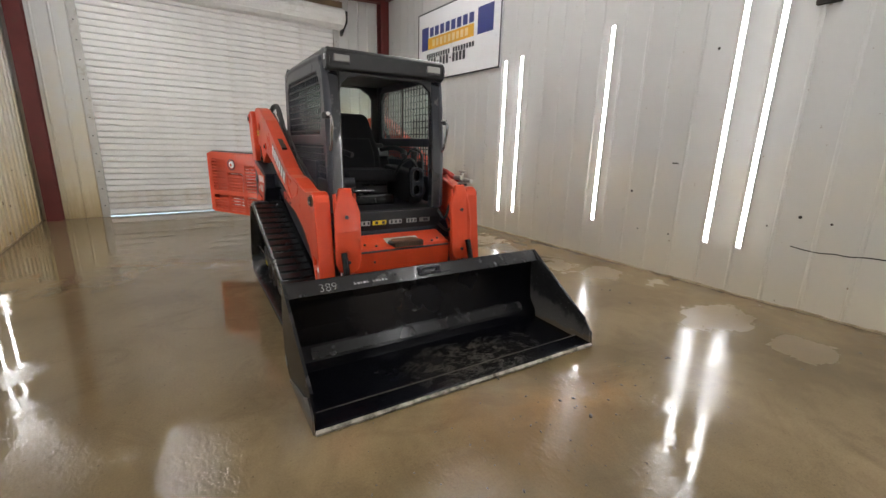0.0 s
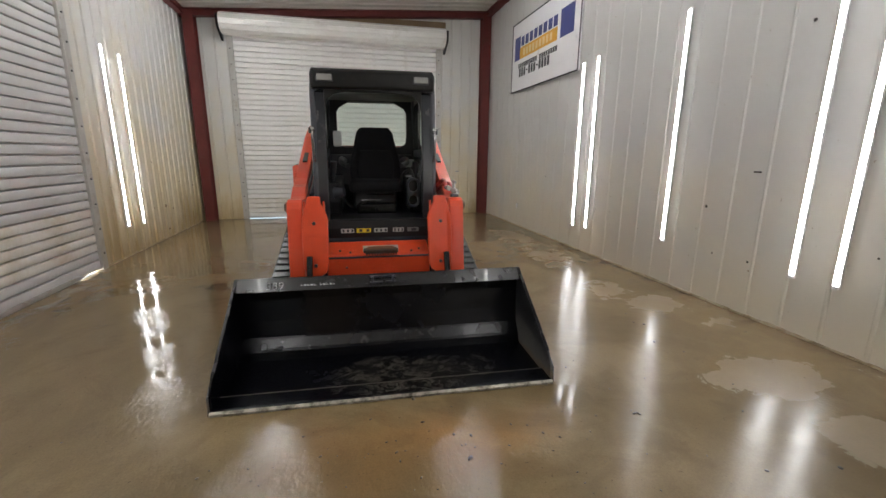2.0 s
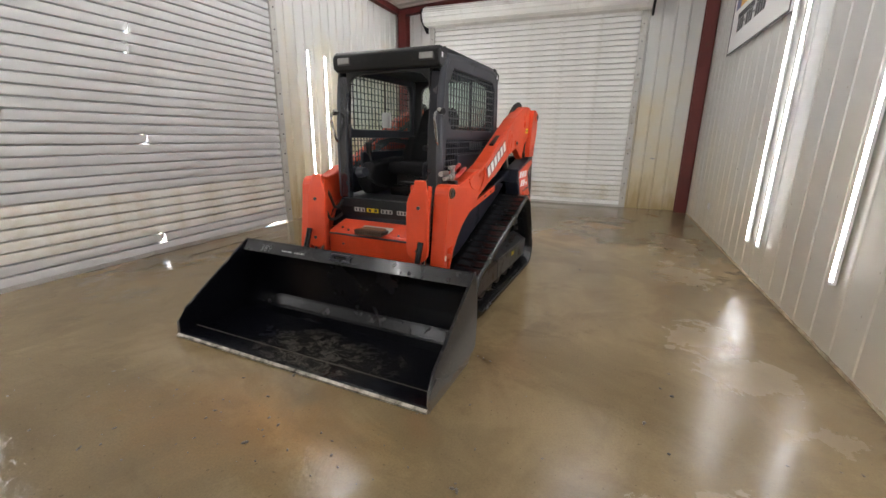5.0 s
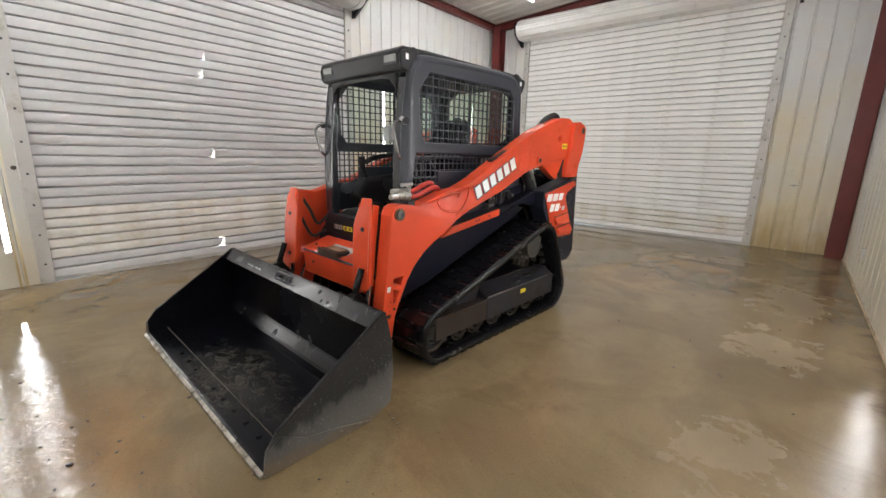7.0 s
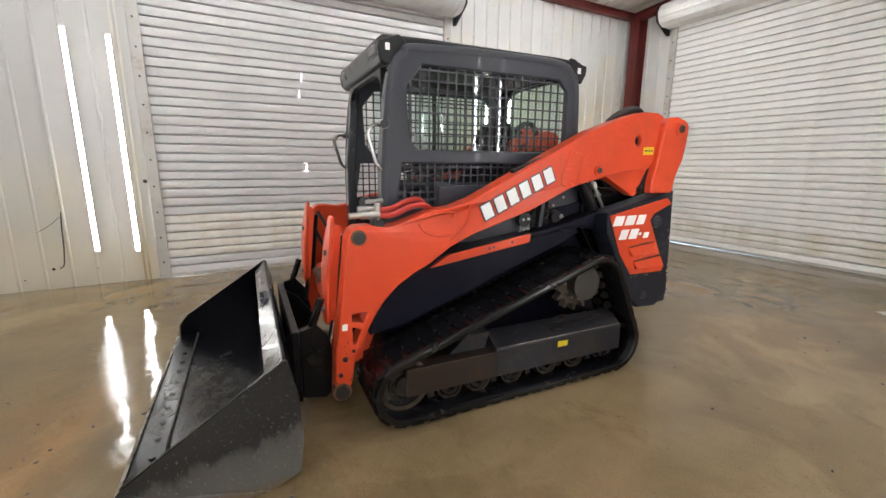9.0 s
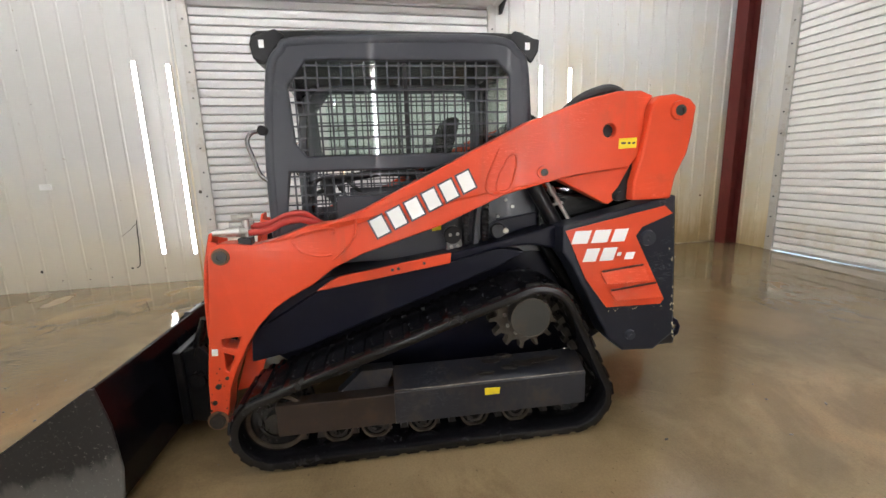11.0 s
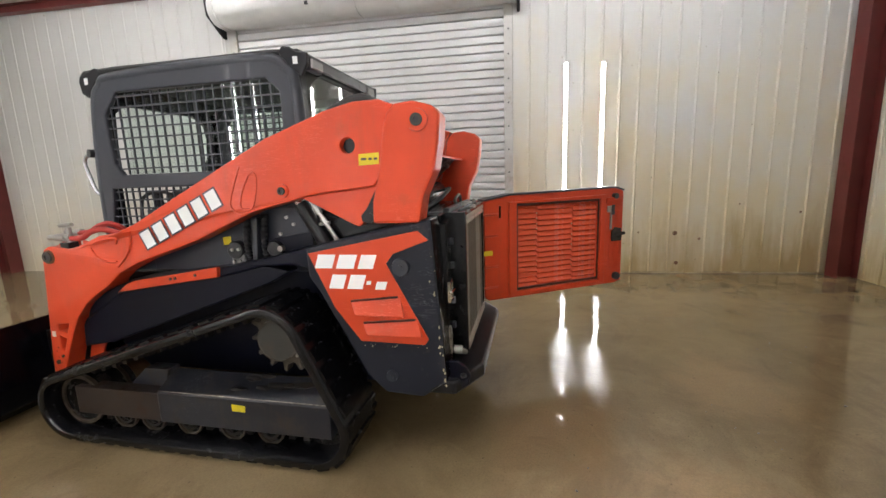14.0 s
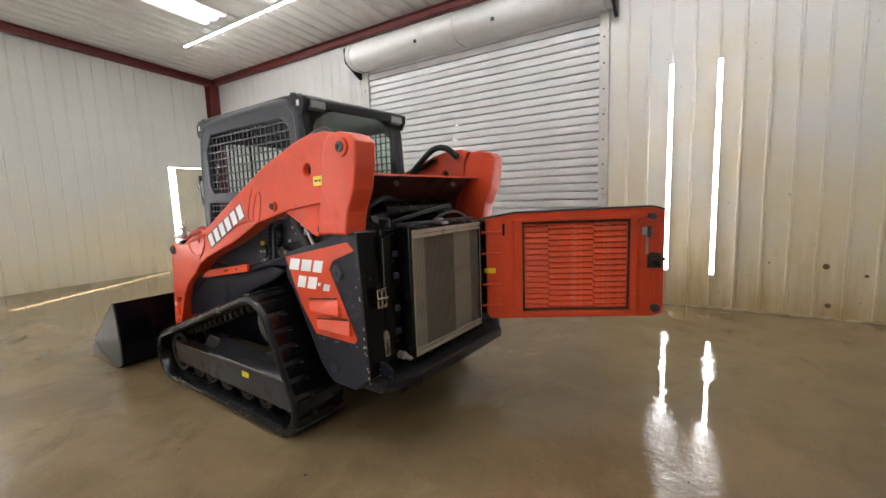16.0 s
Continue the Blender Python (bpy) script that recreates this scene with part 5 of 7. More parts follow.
for x, y, z in ((-0.25, 1.03, 0.647), (0.225, 1.03, 0.647), (-0.33, 1.06, 0.656), (0.29, 1.06, 0.656)):
    bm = B()
    rod(bm, (x, y, z), (x, y - 0.003, z + 0.010), 0.010, 6)
    part("bolt", bm, M_INK, front)
bm = B()
rod(bm, (-0.28, 1.0, 0.54), (-0.28, 0.988, 0.54), 0.009, 6)
part("bolt", bm, M_INK, front)
bm = B()
prism(bm, [(1.035, 0.6535), (1.125, 0.679), (1.125, 0.6825), (1.035, 0.657)], -0.155, 0.125)
part("worn_patch", bm, M_PALEGREY, front, "pale worn paint round the step", False, 0.001)
bm = B()
prism(bm, rounded(-0.150, 0.120, 0.955, 1.085, 0.045, 4), 0.652, 0.674, "z")
step = part("step", bm, M_MUDSTEEL, loader, "rusty anti-slip step on the front panel", False, 0.004)
for i in range(12):
    bm = B()
    box(bm, -0.130 + i * 0.0205, -0.120 + i * 0.0205, 0.948, 1.0, 0.642, 0.684)
    part("tread_tooth", bm, M_TREAD, step)
bm = B()
prism(bm, rounded(-0.120, 0.092, 0.998, 1.085, 0.030, 4), 0.674, 0.684, "z")
part("tread_pad", bm, M_RUST, step, "brown rusty pad", False, 0.003)
bm = B()
prism(bm, [(1.235, 0.705), (1.225, 0.81), (1.245, 0.875), (1.33, 0.875), (1.33, 0.705)], -0.475, 0.415)
sill = part("door_sill", bm, M_BLACK, loader, "black cab door sill with decals", False, 0.006)
for x0, x1, mat, n in ((-0.325, -0.22, M_PALEGREY, 3), (-0.20, -0.085, M_YELLOW, 2), (-0.06, 0.05, M_PALEGREY, 3), (0.095, 0.185, M_PALEGREY, 3), (0.215, 0.31, M_GREY, 1)):
    bm = B()
    box(bm, x0, x1, 1.2225, 1.2275, 0.772, 0.806)
    lab = part("sill_decal", bm, mat, sill, "printed warning decal")
    for k in range(n):
        bm = B()
        w = (x1 - x0) / (n * 2)
        box(bm, x0 + w * (2 * k + 0.7), x0 + w * (2 * k + 1.6), 1.2215, 1.2226, 0.778, 0.800)
        part("decal_bar", bm, M_INK, lab)
for s in (-1, 1):
    bm = B()
    hose(bm, [(sx(s, 0.40), 1.24, 0.86), (sx(s, 0.42), 1.16, 0.80), (sx(s, 0.43), 1.10, 0.92), (sx(s, 0.46), 1.05, 1.02)], 0.012)
    hose(bm, [(sx(s, 0.40), 1.22, 0.74), (sx(s, 0.44), 1.12, 0.70), (sx(s, 0.45), 1.04, 0.85), (sx(s, 0.47), 1.0, 0.97)], 0.012)
    part("front_hose", bm, M_RUBHOSE, loader, "black hose loop by the door", True)
    # fender over the track, and the orange stay along it
    bm = B()
    prism(bm, [(1.20, 0.62), (1.49, 0.79), (2.16, 0.895), (2.40, 0.955), (2.60, 0.965), (2.73, 0.935), (2.73, 1.065), (2.45, 1.00), (2.16, 0.945), (1.55, 0.865), (1.26, 0.76)], sx(s, 0.40), sx(s, 0.60))
    fender = part("fender", bm, M_NAVY, loader, "dark track fender", False, 0.012)
    bm = B()
    prism(bm, [(1.135, 0.445), (1.150, 0.60), (1.30, 0.715), (1.49, 0.80), (2.16, 0.90), (2.42, 0.955), (2.56, 0.93), (2.43, 0.862), (1.36, 0.485)], sx(s, 0.50), sx(s, 0.590))
    part("track_cover", bm, M_NAVY, fender, "dark side cover above the track", False, 0.008)
    bm = B()
    prism(bm, [(1.485, 0.800), (2.155, 0.900), (2.160, 0.955), (1.60, 0.868), (1.55, 0.845)], sx(s, 0.60), sx(s, 0.625))
    stay = part("fender_stay", bm, M_ORANGE, loader, "orange stay along the fender", False, 0.004)
    for y in (1.86, 1.89, 2.02):
        bm = B()
        rod(bm, (sx(s, 0.62), y, 0.885 + (y - 1.86) * 0.15), (sx(s, 0.630), y, 0.885 + (y - 1.86) * 0.15), 0.008, 8)
        part("bolt", bm, M_INK, stay)
    # engine side panel with its orange decal
    bm = B()
    prism(bm, [(2.72, 1.068), (3.335, 1.205), (3.385, 0.44), (3.27, 0.352), (3.085, 0.362), (2.995, 0.445), (2.86, 0.70), (2.775, 0.86), (2.725, 0.93)], sx(s, 0.545), sx(s, 0.695))
    panel = part("side_panel", bm, M_PANEL, loader, "slate grey engine side panel", False, 0.012)
    bm = B()
    prism(bm, [(3.331, 1.20), (3.337, 1.195), (3.388, 0.445), (3.381, 0.445)], sx(s, 0.548), sx(s, 0.688))
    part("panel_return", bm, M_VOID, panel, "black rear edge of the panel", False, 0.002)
    bm = B()
    prism(bm, [(2.735, 1.045), (3.275, 1.150), (3.322, 1.108), (3.155, 1.045), (3.120, 1.000), (3.307, 0.645), (3.288, 0.618), (2.975, 0.622), (2.852, 0.785)], sx(s, 0.695), sx(s, 0.699))
    decal = part("orange_decal", bm, M_DECAL, panel, "orange swoosh panel with pale marks")
    for base, h, items in (((2.765, 0.975), 0.066, (0.088, 0.088, 0.075)), ((2.830, 0.878), 0.068, (0.072, 0.076, 0.022, 0.050))):
        y, z = base
        for w in items:
            hh = h if w > 0.06 else h * 0.55 if w > 0.03 else 0.018
            zz = z + (0.022 if w < 0.03 else 0.0)
            bm = B()
            prism(bm, [(y, zz), (y + w, zz), (y + w + 0.35 * hh, zz + hh), (y + 0.35 * hh, zz + hh)], sx(s, 0.699), sx(s, 0.7005))
            part("decal_block", bm, M_WHITE, decal)
            y += w + 0.020
    for z0, z1, y0, y1 in ((0.755, 0.835, 2.93, 3.18), (0.660, 0.730, 2.985, 3.26)):
        bm = B()
        prism(bm, [(y0, z1 - 0.015), (y1, z1 + 0.01), (y1 + 0.02, z0), (y0 + 0.03, z0)], sx(s, 0.680), sx(s, 0.7005))
        for v in bm.verts:
            if abs(v.co.x - sx(s, 0.7005)) < 0.001 and v.co.z < z0 + 0.01:
                v.co.x += s * 0.024
        part("pressed_vent", bm, M_DECAL, decal, "", False, 0.004)
        # thin dark strip paints the shadow line along the vent's top
        bm = B()
        prism(bm, [(y0 + 0.01, z1 - 0.010), (y1 - 0.01, z1 + 0.014), (y1 - 0.012, z1 + 0.006), (y0 + 0.012, z1 - 0.018)], sx(s, 0.699), sx(s, 0.7095))
        part("vent_shade", bm, M_MAROON, decal)
    for y, z, r in ((3.19, 0.985, 0.045), (3.12, 0.455, 0.030)):
        bm = B()
        rod(bm, (sx(s, 0.69), y, z), (sx(s, 0.712), y, z), r, 20, r * 0.85)
        rod(bm, (sx(s, 0.70), y, z), (sx(s, 0.718), y, z), r * 0.3, 10)
        part("rubber_plug", bm, M_CAB, panel, "", True)
    # paint knocked off along the panel's rear edge and under the decal
    for k in range(30):
        if k < 17:
            z = random.uniform(0.42, 0.72) if k < 12 else random.uniform(0.72, 1.15)
            y, r = 3.381 - (z - 0.44) * 0.064 - abs(random.gauss(0, 0.014)), random.uniform(0.002, 0.007)
        else:
            y, z, r = random.uniform(2.99, 3.36), 0.607 + random.gauss(0, 0.008), random.uniform(0.0015, 0.004)
        bm = B()
        prism(bm, [(y + r * math.cos(a) * random.uniform(0.4, 1.3), z + 1.5 * r * math.sin(a) * random.uniform(0.4, 1.3)) for a in (0.2, 1.3, 2.5, 3.6, 4.9)], sx(s, 0.6945), sx(s, 0.6962))
        part("paint_chip", bm, M_CHIP, panel)
    # cab mount and cast fittings below the arm
    bm = B()
    rod(bm, (sx(s, 0.47), 2.19, 1.025), (sx(s, 0.515), 2.19, 1.025), 0.048, 24)
    rod(bm, (sx(s, 0.47), 2.435, 1.036), (sx(s, 0.525), 2.435, 1.036), 0.040, 20)
    part("mount_bush", bm, M_BLACK, loader, "black rubber cab mount", True, 0.004)
    bm = B()
    prism(bm, [(2.155, 0.935), (2.245, 0.945), (2.235, 1.0), (2.16, 0.99)], sx(s, 0.47), sx(s, 0.506))
    part("mount_bracket", bm, M_GREY, loader, "bright worn mount bracket", False, 0.006)
    bm = B()
    for y, z in ((2.175, 1.027), (2.215, 1.03), (2.18, 0.962), (2.215, 0.965)):
        rod(bm, (sx(s, 0.50), y, z), (sx(s, 0.522), y, z), 0.009, 8)
        part("bolt", bm, M_STEEL, loader)
        bm = B()
    rod(bm, (sx(s, 0.505), 2.475, 1.036), (sx(s, 0.530), 2.475, 1.036), 0.016, 12)
    part("mount_bolt", bm, M_WORN, loader, "bright bolt and washer", True)
    bm = B()
    prism(bm, [(2.395, 1.06), (2.42, 1.085), (2.66, 1.125), (2.68, 1.06), (2.52, 1.02), (2.48, 1.0), (2.43, 0.995), (2.40, 1.01)], sx(s, 0.470), sx(s, 0.492))
    part("lever_plate", bm, M_NAVY, loader, "dark lever plate", False, 0.005)
    bm = B()
    prism(bm, [(2.295, 0.945), (2.325, 0.95), (2.350, 1.20), (2.325, 1.20)], sx(s, 0.465), sx(s, 0.520))
    part("bracket_plate", bm, M_CAB, loader, "grey upright bracket", False, 0.004)
    bm = B()
    box(bm, min(sx(s, 0.43), sx(s, 0.465)), max(sx(s, 0.43), sx(s, 0.465)), 1.60, 2.72, 0.90, 1.25)
    side_box = part("cab_base_side", bm, M_CAB, loader, "grey cab base panel", False, 0.006)
    bm = B()
    prism(bm, [(2.085, 1.045), (2.135, 1.05), (2.135, 1.095), (2.085, 1.09)], sx(s, 0.465), sx(s, 0.467))
    part("warning_label", bm, M_YELLOW, side_box, "yellow warning label")
    for y in (2.262, 2.368):
        bm = B()
        hose(bm, [(sx(s, 0.49), y, 0.97), (sx(s, 0.50), y, 1.08), (sx(s, 0.49), y + 0.01, 1.22)], 0.015, 10, 12, 0.35)
        part("ribbed_hose", bm, M_RUBHOSE, loader, "black spiral-wrapped hose", True)
    for y, z in ((2.492, 1.196), (2.531, 1.158), (2.448, 1.107)):
        bm = B()
        rod(bm, (sx(s, 0.46), y, z), (sx(s, 0.475), y, z), 0.009, 8)
        part("bolt", bm, M_STEEL, side_box)

# ---- tracks
IDLER, SPROCKET, TAIL = (1.272, 0.203, 0.192), (2.545, 0.612, 0.208), (2.755, 0.203, 0.192)


def around(circles):
    """The taut loop round three wheels, given in order against the clock seen from the left side."""
    out = []
    n = len(circles)
    tang = []
    for i in range(n):
        (y0, z0, r0), (y1, z1, r1) = circles[i], circles[(i + 1) % n]
        d = Vector((y1 - y0, z1 - z0))
        a = math.atan2(d.y, d.x)
        b = math.acos((r0 - r1) / d.length)
        tang.append(a - b)
    for i in range(n):
        y, z, r = circles[i]
        a0, a1 = tang[i - 1], tang[i]
        while a1 < a0:
            a1 += 2 * math.pi
        k = max(3, int((a1 - a0) / radians(9)))
        out += [(y + r * math.cos(a0 + (a1 - a0) * j / k), z + r * math.sin(a0 + (a1 - a0) * j / k)) for j in range(k + 1)]
    return out


def along(loop, count):
    """Evenly spaced places on the loop, each with its outward direction."""
    pts = [Vector(p) for p in loop]
    seg = [(pts[(i + 1) % len(pts)] - pts[i]).length for i in range(len(pts))]
    total, res = sum(seg), []
    for k in range(count):
        s = total * k / count
        i = 0
        while s > seg[i]:
            s -= seg[i]
            i += 1
        d = (pts[(i + 1) % len(pts)] - pts[i]).normalized()
        res.append((pts[i] + d * s, Vector((d.y, -d.x))))
    return res


LOOP = around([IDLER, TAIL, SPROCKET])
IN_LOOP = around([(c[0], c[1], c[2] - 0.048) for c in (IDLER, TAIL, SPROCKET)])
for s in (-1, 1):
    bm = B()
    XS = (0.500, 0.503, 0.520, 0.836, 0.852, 0.858, 0.854)
    rows = []
    n = len(LOOP)
    for x, k in zip(XS, (0.15, 0.7, 1.0, 1.0, 0.80, 0.42, 0.12)):
        rows.append([bm.verts.new((sx(s, x), p[0] * k + q[0] * (1 - k), p[1] * k + q[1] * (1 - k))) for p, q in zip(LOOP, IN_LOOP)])
    rows += [[bm.verts.new((sx(s, x), q[0], q[1])) for q in IN_LOOP] for x in (0.842, 0.508)]
    for a, b in zip(rows, rows[1:] + rows[:1]):
        for i in range(n):
            bm.faces.new((a[i], a[(i + 1) % n], b[(i + 1) % n], b[i]))
    track = part("rubber_track", bm, M_RUBBER, loader, "black rubber track with muddy tread blocks", True)
    # wide outer tread blocks and a row of narrow inner ones
    for count, half, width, rise, xm in ((46, 0.120, 0.037, 0.010, 0.716), (80, 0.032, 0.017, 0.009, 0.548)):
        lug = None
        for c, nrm in along(LOOP, count):
            m = Matrix.Translation((sx(s, xm), c.x, c.y)) @ Matrix.Rotation(math.atan2(nrm.y, nrm.x) - math.pi / 2, 4, "X")
            if lug is None:
                bm = B()
                prism(bm, [(-width, -0.004), (width, -0.004), (width - 0.007, rise), (0.007 - width, rise)], -half, half)
                lug = part("tread_block", bm, M_RUBBER, track, "", False, 0, m)
            else:
                again(lug, track, m)
    bm = B()
    for c, nrm in along(IN_LOOP, 50):
        d = Vector((-nrm.y, nrm.x))
        for xa in (0.575, 0.665):
            q = [c + d * 0.020, c - d * 0.020, c - d * 0.012 - nrm * 0.035, c + d * 0.012 - nrm * 0.035]
            prism(bm, [(v.x, v.y) for v in q], sx(s, xa), sx(s, (xa + 0.04)))
    tagged(part("drive_lug", bm, M_LUG, track, "inner guide lugs"), kind="stuff")
    # undercarriage
    bm = B()
    prism(bm, [(0.60, 0.30), (0.655, 0.390), (0.775, 0.320), (0.79, 0.308), (0.79, 0.140), (0.60, 0.140)], 1.832, 2.825, "y")
    if s < 0:
        bmesh.ops.scale(bm, vec=(-1, 1, 1), verts=bm.verts)
    frame_bm = part("track_frame", bm, M_FRAME, loader, "dark steel track frame with dried mud", False, 0.006)
    bm = B()
    box(bm, min(sx(s, 0.70), sx(s, 0.785)), max(sx(s, 0.70), sx(s, 0.785)), 1.275, 1.84, 0.140, 0.300)
    part("tension_arm", bm, M_RUSTARM, frame_bm, "muddy brown tensioner housing", False, 0.006)
    bm = B()
    prism(bm, [(1.55, 0.28), (1.68, 0.395), (1.835, 0.395), (1.80, 0.28)], sx(s, 0.62), sx(s, 0.70))
    part("frame_gusset", bm, M_FRAME, frame_bm, "", False, 0.005)
    bm = B()
    hose(bm, [(sx(s, 0.781), 1.835, 0.3155), (sx(s, 0.781), 2.3, 0.3155), (sx(s, 0.781), 2.823, 0.3155)], 0.003, 6, 2)
    part("worn_edge", bm, M_WORN, frame_bm, "bare worn edge")
    for k in range(7):
        random.seed(40 + k)
        bm = B()
        bmesh.ops.create_icosphere(bm, subdivisions=2, radius=1.0)
        cy, cx, r = 2.30 + 0.055 * k + random.uniform(-0.03, 0.03), 0.70 + random.uniform(-0.04, 0.05), random.uniform(0.03, 0.055)
        for v in bm.verts:
            n = 1 + 0.5 * noise.noise(v.co * 1.7 + Vector((k * 3.1, 0, 0)))
            v.co = Vector((sx(s, cx) + v.co.x * r * n * 0.7, cy + v.co.y * r * n * 1.5, 0.390 - (cx - 0.655) * 0.583 + v.co.z * 0.010 * n))
        part("mud_cake", bm, M_MUDSTEEL, frame_bm, "dried mud cake", True)
    bm = B()
    prism(bm, [(2.285, 0.246), (2.360, 0.246), (2.365, 0.280), (2.285, 0.284)], sx(s, 0.79), sx(s, 0.792))
    part("warning_label", bm, M_YELLOW, frame_bm, "torn yellow label")
    bm = B()
    for x0, x1, r in ((0.54, 0.60, 0.142), (0.66, 0.745, 0.142), (0.60, 0.66, 0.11)):
        rod(bm, (sx(s, x0), IDLER[0], IDLER[1]), (sx(s, x1), IDLER[0], IDLER[1]), r, 32)
    w = part("front_idler", bm, M_IDLER, loader, "muddy steel front idler wheel", True)
    bm = B()
    rod(bm, (sx(s, 0.74), IDLER[0], IDLER[1]), (sx(s, 0.775), IDLER[0], IDLER[1]), 0.055, 20)
    part("hub", bm, M_IDLER, w, "", True)
    for r1, r0, x in ((0.112, 0.100, 0.752), (0.086, 0.072, 0.760)):
        bm = B()
        holed(bm, circle(IDLER[0], IDLER[1], r1, 32), [circle(IDLER[0], IDLER[1], r0, 32)], sx(s, 0.74), sx(s, x))
        part("hub_ring", bm, M_IDLER, w, "", True)
    bm = B()
    holed(bm, circle(IDLER[0], IDLER[1], 0.147, 32), [circle(IDLER[0], IDLER[1], 0.128, 32)], sx(s, 0.735), sx(s, 0.757))
    part("rim", bm, M_MUDRIM, w, "", True)
    bm = B()
    holed(bm, circle(IDLER[0], IDLER[1], 0.150, 32), [circle(IDLER[0], IDLER[1], 0.136, 32)], sx(s, 0.58), sx(s, 0.60))
    part("rim", bm, M_MUDRIM, w, "", True)
    bm = B()
    for x0, x1, r in ((0.54, 0.60, 0.142), (0.66, 0.72, 0.142), (0.60, 0.66, 0.11)):
        rod(bm, (sx(s, x0), TAIL[0], TAIL[1]), (sx(s, x1), TAIL[0], TAIL[1]), r, 32)
    part("rear_idler", bm, M_IDLER, loader, "muddy steel rear idler wheel", True)
    for y in (1.55, 1.738, 1.973, 2.239, 2.462):
        bm = B()
        for x0, x1 in ((0.55, 0.60), (0.66, 0.735)):
            rod(bm, (sx(s, x0), y, 0.128), (sx(s, x1), y, 0.128), 0.075, 24)
        rod(bm, (sx(s, 0.54), y, 0.128), (sx(s, 0.745), y, 0.128), 0.045, 16)
        r = part("track_roller", bm, M_IDLER, loader, "muddy bottom roller", True)
        bm = B()
        holed(bm, circle(y, 0.128, 0.076, 24), [circle(y, 0.128, 0.066, 24)], sx(s, 0.733), sx(s, 0.752))
        part("rim", bm, M_MUDRIM, r, "", True)
        bm = B()
        holed(bm, circle(y, 0.128, 0.048, 20), [circle(y, 0.128, 0.036, 20)], sx(s, 0.735), sx(s, 0.754))
        part("hub_ring", bm, M_MUDSTEEL, r, "", True)
    bm = B()
    teeth = []
    for k in range(14):
        a = 2 * math.pi * (k + 0.3) / 14
        for da, r in ((-0.17, 0.150), (-0.09, 0.158), (-0.05, 0.196), (0.045, 0.200), (0.08, 0.162)):
            teeth.append((SPROCKET[0] - 0.005 + r * math.cos(a + da), SPROCKET[1] + r * math.sin(a + da)))
    prism(bm, teeth, sx(s, 0.60), sx(s, 0.655))
    sp = part("drive_sprocket", bm, M_TOOTH, loader, "worn steel drive sprocket", False, 0.003)
    bm = B()
    rod(bm, (sx(s, 0.42), SPROCKET[0], SPROCKET[1]), (sx(s, 0.735), SPROCKET[0], SPROCKET[1]), 0.106, 32, 0.100)
    hub = part("final_drive", bm, M_HUB, sp, "round muddy final drive cover", True)
    bm = B()
    holed(bm, circle(SPROCKET[0], SPROCKET[1], 0.107, 32), [circle(SPROCKET[0], SPROCKET[1], 0.099, 32)], sx(s, 0.728), sx(s, 0.7375))
    part("rim", bm, M_TOOTH, hub, "", True)
    for k in range(12):
        a = 2 * math.pi * k / 12
        bm = B()
        rod(bm, (sx(s, 0.655), SPROCKET[0] + 0.118 * math.cos(a), SPROCKET[1] + 0.118 * math.sin(a)), (sx(s, 0.67), SPROCKET[0] + 0.118 * math.cos(a), SPROCKET[1] + 0.118 * math.sin(a)), 0.009, 8)
        part("bolt", bm, M_STEEL, sp)

# ---- engine bay and radiator
bm = B()
prism(bm, [(2.66, 0.95), (2.66, 1.24), (2.95, 1.20), (3.34, 1.20), (3.34, 0.40), (3.0, 0.42)], -0.575, 0.52)
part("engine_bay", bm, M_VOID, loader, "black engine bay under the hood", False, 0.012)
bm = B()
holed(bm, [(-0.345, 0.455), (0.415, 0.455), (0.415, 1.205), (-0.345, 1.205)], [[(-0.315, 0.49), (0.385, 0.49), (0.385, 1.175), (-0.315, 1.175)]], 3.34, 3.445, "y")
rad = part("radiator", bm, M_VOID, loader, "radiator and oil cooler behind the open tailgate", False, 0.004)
# core sections alternate between two greys
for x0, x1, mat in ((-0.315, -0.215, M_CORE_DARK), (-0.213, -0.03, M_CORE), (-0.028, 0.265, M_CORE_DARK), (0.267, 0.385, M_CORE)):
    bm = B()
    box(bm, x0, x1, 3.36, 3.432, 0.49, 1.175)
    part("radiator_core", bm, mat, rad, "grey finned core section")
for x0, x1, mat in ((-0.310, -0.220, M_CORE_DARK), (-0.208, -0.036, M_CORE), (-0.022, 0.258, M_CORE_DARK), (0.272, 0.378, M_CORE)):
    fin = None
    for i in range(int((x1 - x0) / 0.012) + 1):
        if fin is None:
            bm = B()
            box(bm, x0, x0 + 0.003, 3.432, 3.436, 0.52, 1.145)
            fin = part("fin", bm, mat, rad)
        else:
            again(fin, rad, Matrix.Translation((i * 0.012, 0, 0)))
for z0, z1 in ((0.474, 0.496), (0.503, 0.515), (1.140, 1.158), (1.164, 1.186)):
    bm = B()
    box(bm, -0.322, 0.392, 3.437, 3.449, z0, z1)
    part("core_rail", bm, M_FRAMEBAR, rad, "dull bright rail across the core", False, 0.002)
for x in (-0.3215, 0.3885):
    bm = B()
    box(bm, x - 0.0035, x + 0.0035, 3.434, 3.4465, 0.517, 1.138)
    part("core_edge", bm, M_FRAMEBAR, rad)
for x0, x1, z in ((-0.30, 0.20, 1.212), (-0.10, 0.36, 1.207)):
    bm = B()
    hose(bm, [(x0, 3.40, z + 0.004), (x0 * 0.4 + x1 * 0.6, 3.43, z + 0.012), (x1, 3.405, z)], 0.007)
    part("cable", bm, M_RUBHOSE, rad, "", True)
bm = B()
box(bm, 0.05, 0.11, 3.40, 3.45, 1.20, 1.215)
